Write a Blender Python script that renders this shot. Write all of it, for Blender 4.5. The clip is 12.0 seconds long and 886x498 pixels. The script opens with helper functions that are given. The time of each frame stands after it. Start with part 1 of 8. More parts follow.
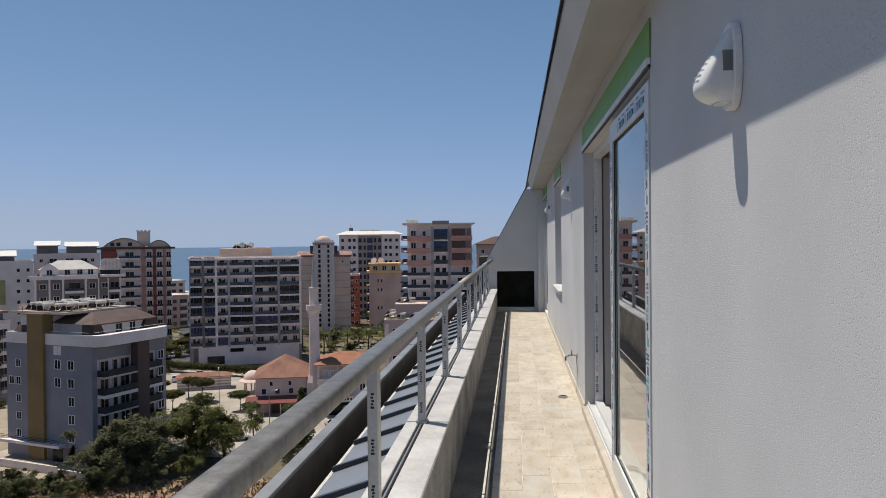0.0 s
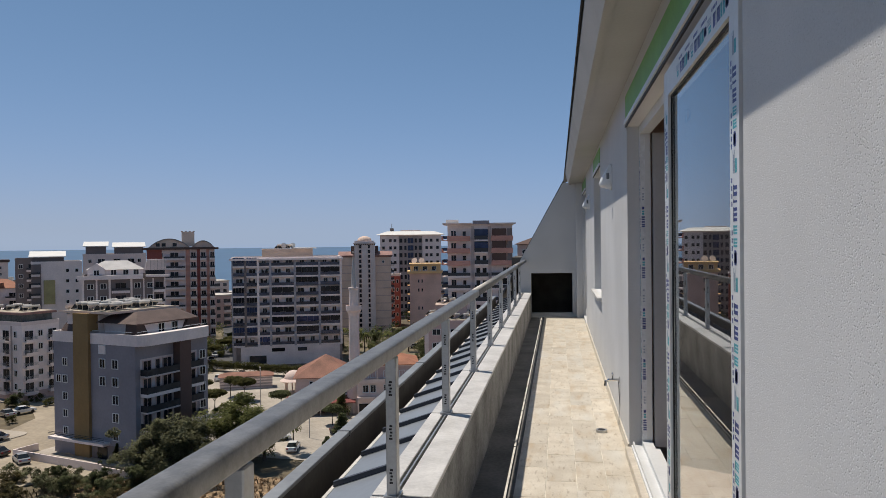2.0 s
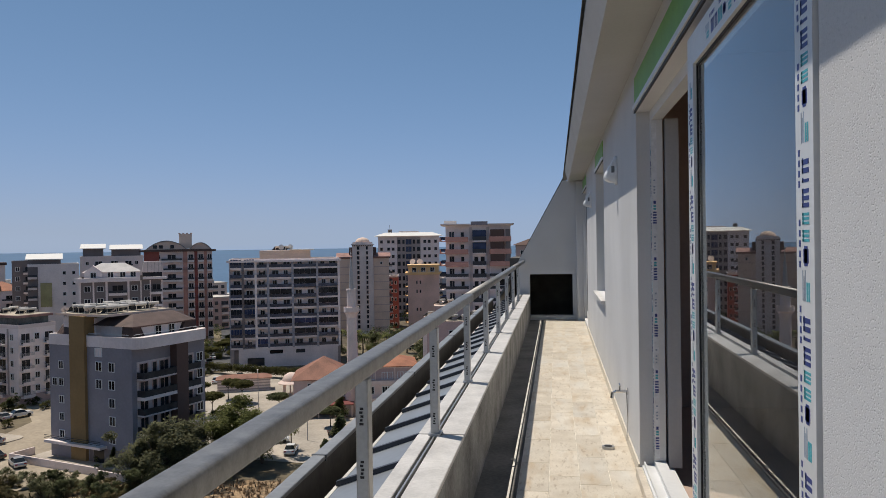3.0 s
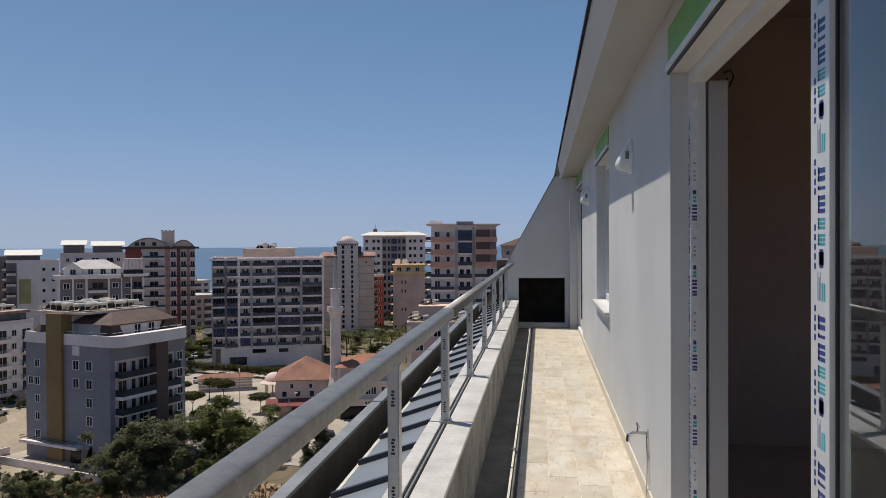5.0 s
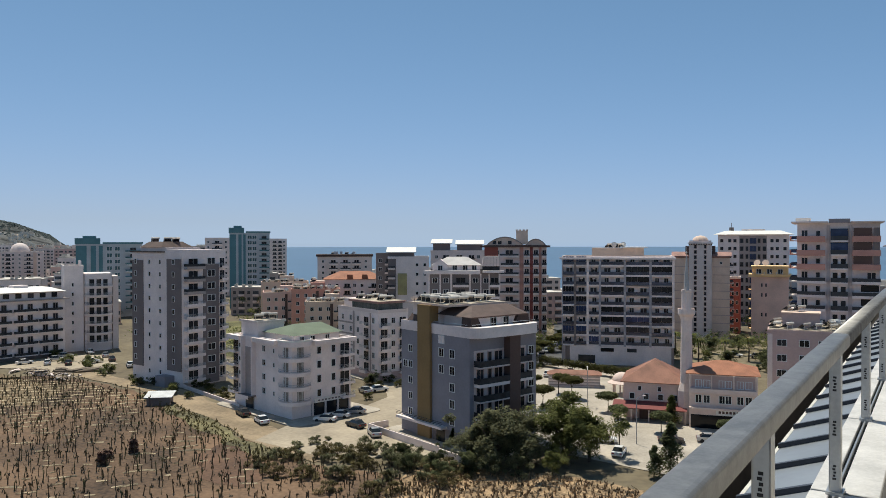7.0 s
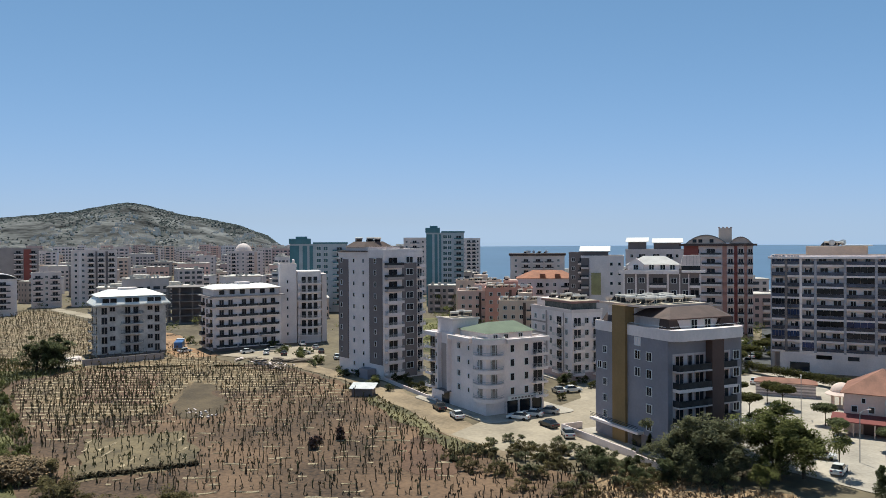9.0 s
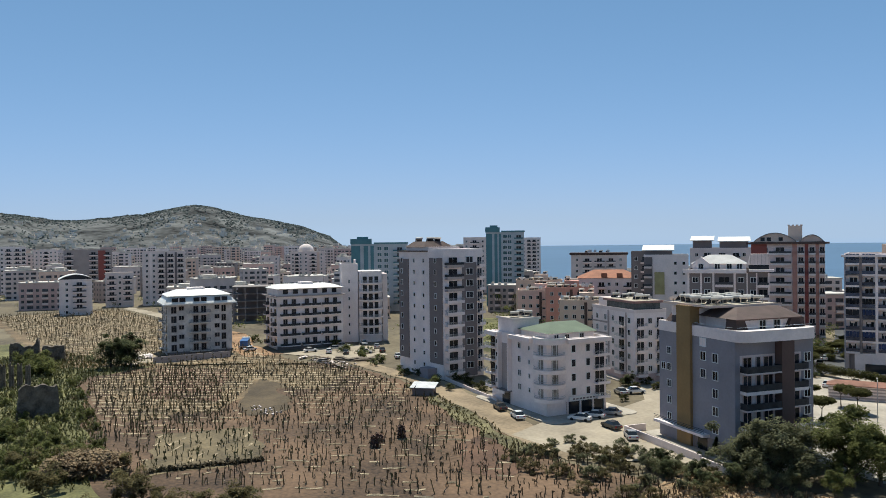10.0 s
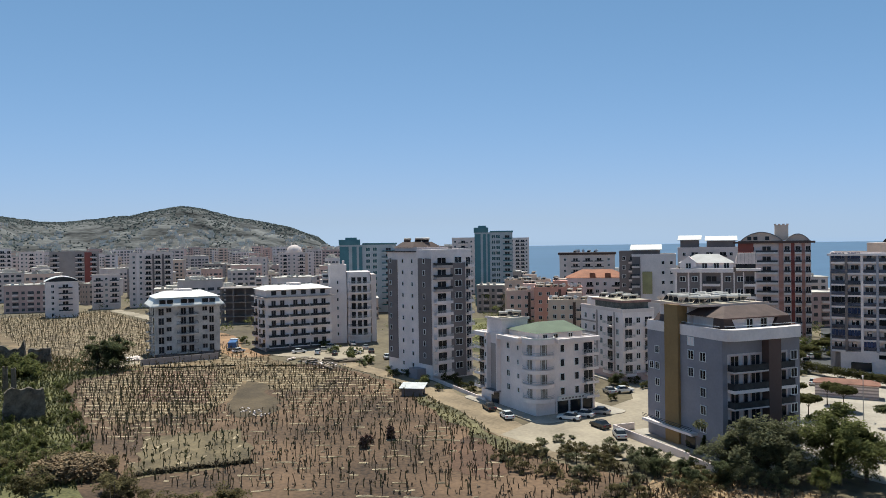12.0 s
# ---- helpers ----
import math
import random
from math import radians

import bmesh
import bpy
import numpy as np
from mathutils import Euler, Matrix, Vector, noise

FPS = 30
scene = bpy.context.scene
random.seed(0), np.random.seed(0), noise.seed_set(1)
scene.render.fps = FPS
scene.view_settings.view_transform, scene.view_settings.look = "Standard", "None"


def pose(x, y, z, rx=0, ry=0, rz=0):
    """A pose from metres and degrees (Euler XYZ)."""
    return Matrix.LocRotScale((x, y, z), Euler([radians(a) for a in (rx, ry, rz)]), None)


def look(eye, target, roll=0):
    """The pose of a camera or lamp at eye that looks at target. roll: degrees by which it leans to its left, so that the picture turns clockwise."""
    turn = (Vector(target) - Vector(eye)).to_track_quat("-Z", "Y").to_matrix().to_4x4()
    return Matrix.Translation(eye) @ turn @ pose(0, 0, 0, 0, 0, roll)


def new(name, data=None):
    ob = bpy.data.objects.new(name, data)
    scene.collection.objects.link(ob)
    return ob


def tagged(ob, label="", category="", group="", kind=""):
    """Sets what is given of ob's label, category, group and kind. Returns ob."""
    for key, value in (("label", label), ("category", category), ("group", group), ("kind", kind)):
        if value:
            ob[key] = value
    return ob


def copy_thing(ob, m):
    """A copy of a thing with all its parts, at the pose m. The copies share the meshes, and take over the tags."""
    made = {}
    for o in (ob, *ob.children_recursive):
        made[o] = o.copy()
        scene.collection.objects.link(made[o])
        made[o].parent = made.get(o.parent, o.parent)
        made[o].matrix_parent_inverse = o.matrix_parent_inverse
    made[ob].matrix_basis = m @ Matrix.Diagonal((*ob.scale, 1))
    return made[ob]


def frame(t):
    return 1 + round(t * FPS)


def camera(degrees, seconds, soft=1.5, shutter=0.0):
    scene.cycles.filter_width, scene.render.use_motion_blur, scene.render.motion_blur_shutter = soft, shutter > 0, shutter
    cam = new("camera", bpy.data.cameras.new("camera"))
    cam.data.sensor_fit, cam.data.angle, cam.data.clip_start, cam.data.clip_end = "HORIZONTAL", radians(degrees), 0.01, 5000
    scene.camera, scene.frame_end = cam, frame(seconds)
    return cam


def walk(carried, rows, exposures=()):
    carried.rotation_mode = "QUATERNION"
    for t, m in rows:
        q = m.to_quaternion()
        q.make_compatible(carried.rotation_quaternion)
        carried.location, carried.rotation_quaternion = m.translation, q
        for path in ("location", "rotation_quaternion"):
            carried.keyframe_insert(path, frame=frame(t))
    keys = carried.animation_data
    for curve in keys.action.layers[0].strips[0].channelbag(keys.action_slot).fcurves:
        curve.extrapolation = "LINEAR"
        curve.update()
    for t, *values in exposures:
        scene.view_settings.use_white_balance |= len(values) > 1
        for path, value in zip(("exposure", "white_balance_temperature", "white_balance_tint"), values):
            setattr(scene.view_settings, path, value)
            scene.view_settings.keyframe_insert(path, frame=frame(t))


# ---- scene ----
import collections

# ---------- camera ----------
PATH = [
    (0, pose(-0.017, -0.000, 1.583, 89.339, 0.556, 5.406)),
    (0.5, pose(0.075, 0.379, 1.566, 89.433, 0.688, 6.304)),
    (1, pose(0.173, 0.738, 1.556, 89.395, 0.782, 7.869)),
    (1.5, pose(0.173, 1.057, 1.542, 89.357, 0.642, 8.467)),
    (2, pose(0.103, 1.413, 1.560, 89.384, 0.648, 8.496)),
    (2.5, pose(0.057, 1.661, 1.551, 89.389, 0.742, 8.314)),
    (3, pose(0.078, 1.959, 1.544, 89.464, 0.860, 8.368)),
    (3.5, pose(0.080, 2.239, 1.544, 89.464, 0.930, 8.245)),
    (3.7, pose(0.075, 2.333, 1.547, 89.429, 1.029, 8.310)),
    (5.3, pose(-0.047, 3.374, 1.543, 89.452, 0.199, 7.208)),
    (5.5, pose(-0.059, 3.469, 1.541, 89.409, 0.060, 11.454)),
    (6, pose(-0.122, 3.629, 1.570, 89.348, -0.309, 20.335)),
    (6.5, pose(-0.219, 4.055, 1.529, 89.390, -0.241, 27.681)),
    (7, pose(-0.221, 4.064, 1.537, 89.467, 0.077, 32.949)),
    (7.5, pose(-0.223, 4.073, 1.541, 89.628, -0.096, 38.513)),
    (7.7, pose(-0.234, 4.074, 1.544, 89.629, 0.002, 40.648)),
    (9.3, pose(-0.377, 4.133, 1.548, 89.476, 0.415, 48.248)),
    (9.5, pose(-0.376, 4.134, 1.546, 89.506, 0.464, 49.133)),
    (10, pose(-0.373, 4.138, 1.548, 89.465, 0.631, 51.702)),
    (10.5, pose(-0.373, 4.143, 1.549, 89.556, 0.813, 52.143)),
    (11, pose(-0.374, 4.148, 1.548, 89.495, 0.964, 51.421)),
    (11.5, pose(-0.373, 4.154, 1.546, 89.443, 0.960, 50.552)),
    (12, pose(-0.371, 4.157, 1.544, 89.486, 0.855, 50.852)),
]
cam = camera(60.0, 12.0, soft=0.3)
walk(cam, PATH, exposures=[(0.0, -0.12, 6900, 10), (1.2, -0.19, 6900, 10), (5.3, -0.19, 6900, 10), (5.45, 0.14, 7200, 14), (5.65, 0.13, 7150, 13), (6.0, 0.05, 6900, 8), (6.6, 0.06, 6850, 5), (7.6, 0.08, 6850, 2), (9.3, 0.18, 6550, 2), (12.0, 0.18, 6550, 2)])

# ---------- light ----------
SUN_WAY = Vector((0.345, -0.20, -1.0)).normalized()
SKY_SPAN = (2.5, 7.5)
world = bpy.data.worlds.new("world")
scene.world = world
world.use_nodes = True
wn = world.node_tree
for n in list(wn.nodes):
    wn.nodes.remove(n)
sky = wn.nodes.new("ShaderNodeTexSky")
sky.sky_type = "NISHITA"
sky.sun_disc = False
sky.sun_elevation = math.asin(-SUN_WAY.z)
sky.sun_rotation = math.atan2(-SUN_WAY.x, -SUN_WAY.y)
sky.altitude = 30
sky.air_density = 1.0
sky.dust_density = 0.0
sky.ozone_density = 6.0
back = wn.nodes.new("ShaderNodeBackground")
back.inputs["Strength"].default_value = 0.095
wout = wn.nodes.new("ShaderNodeOutputWorld")
# the sky's own brightness sets its hue: deep blue above, pale and milky towards the horizon
bw = wn.nodes.new("ShaderNodeRGBToBW")
span = wn.nodes.new("ShaderNodeMapRange")
span.inputs["From Min"].default_value, span.inputs["From Max"].default_value = SKY_SPAN
hue = wn.nodes.new("ShaderNodeMix")
hue.data_type = "RGBA"
ins = [i for i in hue.inputs if i.type == "RGBA"]
ins[0].default_value = (0.52, 1.03, 1.95, 1)
ins[1].default_value = (0.53, 0.68, 0.95, 1)
scaled = wn.nodes.new("ShaderNodeVectorMath")
scaled.operation = "SCALE"
wn.links.new(sky.outputs[0], bw.inputs[0])
wn.links.new(bw.outputs[0], span.inputs["Value"])
wn.links.new(span.outputs[0], hue.inputs["Factor"])
wn.links.new([o for o in hue.outputs if o.type == "RGBA"][0], scaled.inputs[0])
wn.links.new(bw.outputs[0], scaled.inputs["Scale"])
wn.links.new(scaled.outputs[0], back.inputs["Color"])
wn.links.new(back.outputs[0], wout.inputs["Surface"])
sun_data = bpy.data.lights.new("sun", "SUN")
sun_data.energy = 4.6
sun_data.angle = radians(0.5)
sun_data.color = (1.0, 0.95, 0.88)
sun = new("sun", sun_data)
sun.matrix_world = look(-SUN_WAY * 200, (0, 0, 0))

# ---------- materials ----------
MATS = {}


def mat(name, colour, rough=0.8, metal=0.0, vary=0.12, scale=3.0, grain=40.0, bump=0.0, bump_scale=60.0, spec=0.5, rand=0.0, tint=None):
    """A surface: base colour broken up by large stains and fine grain, with relief."""
    if name in MATS:
        return MATS[name]
    m = bpy.data.materials.new(name)
    m.use_nodes = True
    nt = m.node_tree
    b = nt.nodes["Principled BSDF"]
    b.inputs["Roughness"].default_value = rough
    b.inputs["Metallic"].default_value = metal
    b.inputs["Specular IOR Level"].default_value = spec
    geo = nt.nodes.new("ShaderNodeNewGeometry")
    big = nt.nodes.new("ShaderNodeTexNoise")
    big.inputs["Scale"].default_value = scale
    big.inputs["Detail"].default_value = 6
    small = nt.nodes.new("ShaderNodeTexNoise")
    small.inputs["Scale"].default_value = grain
    small.inputs["Detail"].default_value = 3
    for t in (big, small):
        nt.links.new(geo.outputs["Position"], t.inputs["Vector"])
    add = nt.nodes.new("ShaderNodeMath")
    add.operation = "MULTIPLY_ADD"
    add.inputs[1].default_value = 0.5
    nt.links.new(small.outputs["Fac"], add.inputs[0])
    nt.links.new(big.outputs["Fac"], add.inputs[2])
    ramp = nt.nodes.new("ShaderNodeValToRGB")
    lo = [c * (1 - vary * 1.6) for c in colour]
    hi = [min(1, c * (1 + vary)) for c in (tint or colour)]
    ramp.color_ramp.elements[0].position = 0.5
    ramp.color_ramp.elements[1].position = 1.0
    ramp.color_ramp.elements[0].color = (*lo, 1)
    ramp.color_ramp.elements[1].color = (*hi, 1)
    nt.links.new(add.outputs[0], ramp.inputs["Fac"])
    col = ramp.outputs["Color"]
    if rand:
        info = nt.nodes.new("ShaderNodeObjectInfo")
        hsv = nt.nodes.new("ShaderNodeHueSaturation")
        mm = nt.nodes.new("ShaderNodeMapRange")
        mm.inputs["To Min"].default_value = 1 - rand
        mm.inputs["To Max"].default_value = 1 + rand
        nt.links.new(info.outputs["Random"], mm.inputs["Value"])
        nt.links.new(mm.outputs[0], hsv.inputs["Value"])
        nt.links.new(col, hsv.inputs["Color"])
        col = hsv.outputs["Color"]
    nt.links.new(col, b.inputs["Base Color"])
    if bump:
        bn = nt.nodes.new("ShaderNodeTexNoise")
        bn.inputs["Scale"].default_value = bump_scale
        bn.inputs["Detail"].default_value = 4
        nt.links.new(geo.outputs["Position"], bn.inputs["Vector"])
        bp = nt.nodes.new("ShaderNodeBump")
        bp.inputs["Strength"].default_value = bump
        bp.inputs["Distance"].default_value = 0.01
        nt.links.new(bn.outputs["Fac"], bp.inputs["Height"])
        nt.links.new(bp.outputs[0], b.inputs["Normal"])
    MATS[name] = m
    return m


def wall_paint(name, colour):
    """Painted facade render with faint rain stains, at the scale of a house."""
    return mat(name, (min(0.86, colour[0] * 1.09), colour[1], colour[2]), rough=0.85, vary=0.09, scale=0.25, grain=2.5, spec=0.3)


WHITE = wall_paint("facade_white", (0.77, 0.735, 0.705))
OFFWHITE = wall_paint("facade_offwhite", (0.69, 0.64, 0.60))
BLUEGREY = wall_paint("facade_bluegrey", (0.25, 0.258, 0.285))
DARKGREY = wall_paint("facade_darkgrey", (0.19, 0.175, 0.17))
MIDGREY = wall_paint("facade_midgrey", (0.37, 0.343, 0.322))
BROWN = wall_paint("facade_brown", (0.115, 0.08, 0.068))
OCHRE = wall_paint("facade_ochre", (0.27, 0.19, 0.085))
BEIGE = wall_paint("facade_beige", (0.68, 0.56, 0.455))
PINK = wall_paint("facade_pink", (0.74, 0.55, 0.475))
BRICKRED = wall_paint("facade_red", (0.31, 0.105, 0.088))
TEAL = wall_paint("facade_teal", (0.09, 0.22, 0.255))
YELLOW = wall_paint("facade_yellow", (0.84, 0.57, 0.29))
TAUPE = wall_paint("facade_taupe", (0.50, 0.40, 0.37))
SALMON = wall_paint("facade_salmon", (0.56, 0.32, 0.26))
CONCRETE = wall_paint("raw_concrete", (0.24, 0.225, 0.21))
FLATROOF = mat("flat_roof", (0.47, 0.40, 0.31), vary=0.25, scale=0.3, grain=3)
REDTILE = mat("red_roof_tile", (0.27, 0.125, 0.085), vary=0.25, scale=0.4, grain=6)
BROWNTILE = mat("brown_roof", (0.075, 0.047, 0.04), vary=0.2, scale=0.4, grain=6)
PINKTILE = mat("faded_tile", (0.36, 0.20, 0.17), vary=0.25, scale=0.4, grain=6)
GREENROOF = mat("green_roof", (0.135, 0.17, 0.115), vary=0.15, scale=0.4, grain=5)
SHEETWHITE = mat("white_sheet", (0.78, 0.75, 0.70), rough=0.5, vary=0.05, scale=0.4, grain=3)
GLASS = mat("window_glass", (0.022, 0.025, 0.03), rough=0.12, vary=0.3, scale=0.3, grain=1.0, rand=0.6, spec=0.25)
BLUEGLASS = mat("blue_glass", (0.035, 0.055, 0.12), rough=0.12, vary=0.3, scale=0.3, grain=1.0, rand=0.4, spec=0.3)
TEALGLASS = mat("teal_glass", (0.03, 0.10, 0.12), rough=0.15, vary=0.3, scale=0.3, grain=1.0, rand=0.4)
FRAMEWHITE = mat("window_frame_white", (0.68, 0.68, 0.68), rough=0.5, vary=0.05)
RAILDARK = mat("balcony_rail_dark", (0.035, 0.036, 0.042), rough=0.3, vary=0.2, scale=0.5, grain=2)
RAILPALE = mat("balcony_rail_pale", (0.42, 0.42, 0.42), rough=0.4, vary=0.1, scale=0.5, grain=2)
RAILSMOKE = mat("smoked_balcony_glass", (0.04, 0.042, 0.046), rough=0.45, vary=0.35, scale=0.6, grain=2, spec=0.2)
RAILGREEN = mat("balcony_glass", (0.13, 0.145, 0.135), rough=0.2, vary=0.3, scale=0.5, grain=2)


# ---------- mesh helpers ----------
def mesh_of(name, verts, faces):
    me = bpy.data.meshes.new(name)
    me.from_pydata([tuple(v) for v in verts], [], faces)
    me.update()
    return me


def box_data(boxes):
    """Vertices and faces of axis-aligned boxes (x0, x1, y0, y1, z0, z1)."""
    verts, faces = [], []
    for x0, x1, y0, y1, z0, z1 in boxes:
        n = len(verts)
        verts += [(x0, y0, z0), (x1, y0, z0), (x1, y1, z0), (x0, y1, z0), (x0, y0, z1), (x1, y0, z1), (x1, y1, z1), (x0, y1, z1)]
        faces += [(n, n + 3, n + 2, n + 1), (n + 4, n + 5, n + 6, n + 7), (n, n + 1, n + 5, n + 4), (n + 1, n + 2, n + 6, n + 5), (n + 2, n + 3, n + 7, n + 6), (n + 3, n, n + 4, n + 7)]
    return verts, faces


def prism_data(outline, z0, z1, top=None):
    """A prism over an outline (counter-clockwise); top: outline of the upper face if it differs."""
    n = len(outline)
    top = top or outline
    verts = [(x, y, z0) for x, y in outline] + [(x, y, z1) for x, y in top]
    faces = [tuple(range(n - 1, -1, -1)), tuple(range(n, 2 * n))]
    faces += [(i, (i + 1) % n, n + (i + 1) % n, n + i) for i in range(n)]
    return verts, faces


def piece(name, data, material, parent=None, label="", loc=None, rz=0.0):
    """One mesh object; data is (verts, faces) or a ready mesh to share."""
    me = data if isinstance(data, bpy.types.Mesh) else mesh_of(name, *data)
    if not me.materials:
        me.materials.append(material)
    ob = new(name, me)
    if parent:
        ob.parent = parent
    if loc is not None:
        ob.location = loc
    if rz:
        ob.rotation_euler = (0, 0, rz)
    if label:
        tagged(ob, label)
    return ob


def boxes(name, bs, material, parent=None, label="", loc=None, rz=0.0):
    return piece(name, box_data(bs), material, parent, label, loc, rz)


def several(name, bs, material, parent):
    """Alike parts, each a mesh of its own."""
    return [boxes(name, [q], material, parent) for q in bs]


def bevelled(ob, width, segments=2):
    """Round the edges of a mesh object in place."""
    bm = bmesh.new()
    bm.from_mesh(ob.data)
    bmesh.ops.bevel(bm, geom=bm.edges[:], offset=width, segments=segments, affect="EDGES", profile=0.6)
    bm.to_mesh(ob.data)
    bm.free()
    return ob


def thing(name, label, category, group="", x=0, y=0, z=0, rz=0.0, kind=""):
    e = new(name)
    e.location = (x, y, z)
    e.rotation_euler = (0, 0, rz)
    return tagged(e, label, category, group, kind)


GZ = -32.0      # street level; the terrace floor is z = 0
SHARED = {}


def shared(key, make):
    if key not in SHARED:
        SHARED[key] = mesh_of(key[0], *make())
    return SHARED[key]


# ---------- buildings ----------
FAR_REACH = 335.0
LATER = []


class Later:
    """A facade piece of a far block, kept until all alike pieces of that block are joined."""
    def __init__(self, house, name, data, material, loc, rz):
        self.house, self.name, self.data, self.material, self.location, self.rz = house, name, data, material, Vector(loc), rz
        LATER.append(self)


def far_off(h):
    return math.hypot(h.location.x, h.location.y) > FAR_REACH


def on_face(face, size, u, z):
    return {"R": ((u, 0, z), 0.0), "L": ((0, u, z), -math.pi / 2), "B": ((size[0], u, z), math.pi / 2)}[face]


def join_far():
    """Joins the small facade pieces of each far block, one mesh for each kind and colour."""
    sorted_out = collections.defaultdict(list)
    for q in LATER:
        ca, sa = math.cos(q.rz), math.sin(q.rz)
        verts, faces = q.data
        sorted_out[(q.house.name, q.name, q.material.name)].append(([(q.location.x + x * ca - y * sa, q.location.y + x * sa + y * ca, q.location.z + z) for x, y, z in verts], faces))
    for (owner, name, paint), datas in sorted_out.items():
        tagged(piece(name, joined(*datas), bpy.data.materials[paint], bpy.data.objects[owner]), kind="stuff")


def put(house, face, size, u, z, mesh, name, material, parent=None):
    """Places a facade piece on a face of a house: R along +x at y=0, L along +y at x=0, B on the far right side."""
    loc, rz = on_face(face, size, u, z)
    return piece(name, mesh, material, parent or house, loc=loc, rz=rz)


def window(house, face, size, u, z, w, h, glass=None, frame_mat=None, cross=True):
    """A window: a frame that stands proud, with a pane set back in it."""
    t = 0.1
    def ring():
        bs = [(-w / 2 - t, w / 2 + t, -0.09, 0.02, 0, t), (-w / 2 - t, w / 2 + t, -0.09, 0.02, h - t, h), (-w / 2 - t, -w / 2 + 0.03, -0.09, 0.02, t, h - t), (w / 2 - 0.03, w / 2 + t, -0.09, 0.02, t, h - t)]
        if cross and w > 0.9:
            bs.append((-0.04, 0.04, -0.07, 0.02, t, h - t))
        return box_data(bs)
    fm = frame_mat or FRAMEWHITE
    if far_off(house):
        loc, rz = on_face(face, size, u, z)
        both = Later(house, "facade_glazing", ring(), fm, loc, rz)
        Later(house, "panes", box_data([(-w / 2 + 0.02, w / 2 - 0.02, -0.03, -0.005, t, h - t)]), glass or GLASS, loc, rz).location = both.location
        return both
    wob = put(house, face, size, u, z, shared(("window", fm.name, round(w, 2), round(h, 2), cross), ring), "window", fm)
    g = glass or GLASS
    pane = piece("pane", shared(("pane", g.name, round(w, 2), round(h, 2)), lambda: box_data([(-w / 2 + 0.02, w / 2 - 0.02, -0.03, -0.005, t, h - t)])), g, wob)
    return wob


def rail_bars(w, deep, z0, rail_h):
    """A light railing: top rail, two bars and posts on three sides."""
    bs = []
    for zz in (rail_h, (rail_h + z0) / 2 + 0.08, z0 + 0.16):
        bs += [(-w / 2 + 0.02, w / 2 - 0.02, -deep + 0.02, -deep + 0.06, zz - 0.06, zz), (-w / 2 + 0.02, -w / 2 + 0.06, -deep + 0.07, -0.1, zz - 0.06, zz), (w / 2 - 0.06, w / 2 - 0.02, -deep + 0.07, -0.1, zz - 0.06, zz)]
    n = max(2, round(w / 1.1))
    for i in range(n + 1):
        x = -w / 2 + 0.02 + (w - 0.08) * i / n
        bs.append((x, x + 0.04, -deep + 0.015, -deep + 0.055, z0, rail_h - 0.07))
    return box_data(bs)


def rail_sheet(w, deep, z0, rail_h):
    """A closed railing of glass or sheet with a slim gap to the slab at its ends."""
    return box_data([(-w / 2 + 0.03, w / 2 - 0.03, -deep + 0.03, -deep + 0.06, z0, rail_h), (-w / 2 + 0.03, -w / 2 + 0.06, -deep + 0.07, -0.02, z0, rail_h), (w / 2 - 0.06, w / 2 - 0.03, -deep + 0.07, -0.02, z0, rail_h)])


def balcony(house, face, size, u, z, w, deep, slab_mat, rail_mat, wall_h=0.0, rail_h=1.0, door=True, thick=0.18, bars=False):
    """A balcony: a slab, a solid kerb or none, a railing, and the dark door behind it."""
    z0 = max(wall_h, 0.02)
    make_rail = rail_bars if bars or rail_mat is RAILPALE else rail_sheet
    dw = min(w * 0.7, 2.4)
    slab_boxes = [(-w / 2, w / 2, -deep, 0.02, -thick, 0.02)] + ([(-w / 2, w / 2, -deep, -deep + 0.12, 0.02, wall_h)] if wall_h else [])
    door_boxes = [(-dw / 2, -0.06, -0.05, -0.005, 0.03, 2.2), (0.06, dw / 2, -0.05, -0.005, 0.03, 2.2)]
    if far_off(house):
        loc, rz = on_face(face, size, u, z)
        Later(house, "balcony_stack", box_data(slab_boxes), slab_mat, loc, rz)
        Later(house, "balcony_railing", make_rail(w, deep, z0, rail_h), rail_mat, loc, rz)
        if door:
            Later(house, "balcony_glazing", box_data(door_boxes), GLASS, loc, rz)
        return None
    slab = put(house, face, size, u, z, shared(("balcony", slab_mat.name, round(w, 2), deep, wall_h, thick), lambda: box_data(slab_boxes)), "balcony", slab_mat)
    piece("railing", shared(("railing", rail_mat.name, make_rail is rail_bars, round(w, 2), deep, z0, rail_h), lambda: make_rail(w, deep, z0, rail_h)), rail_mat, slab)
    if door:
        piece("balcony_door", shared(("balcony_door", round(dw, 2)), lambda: box_data(door_boxes)), GLASS, slab)
    return slab


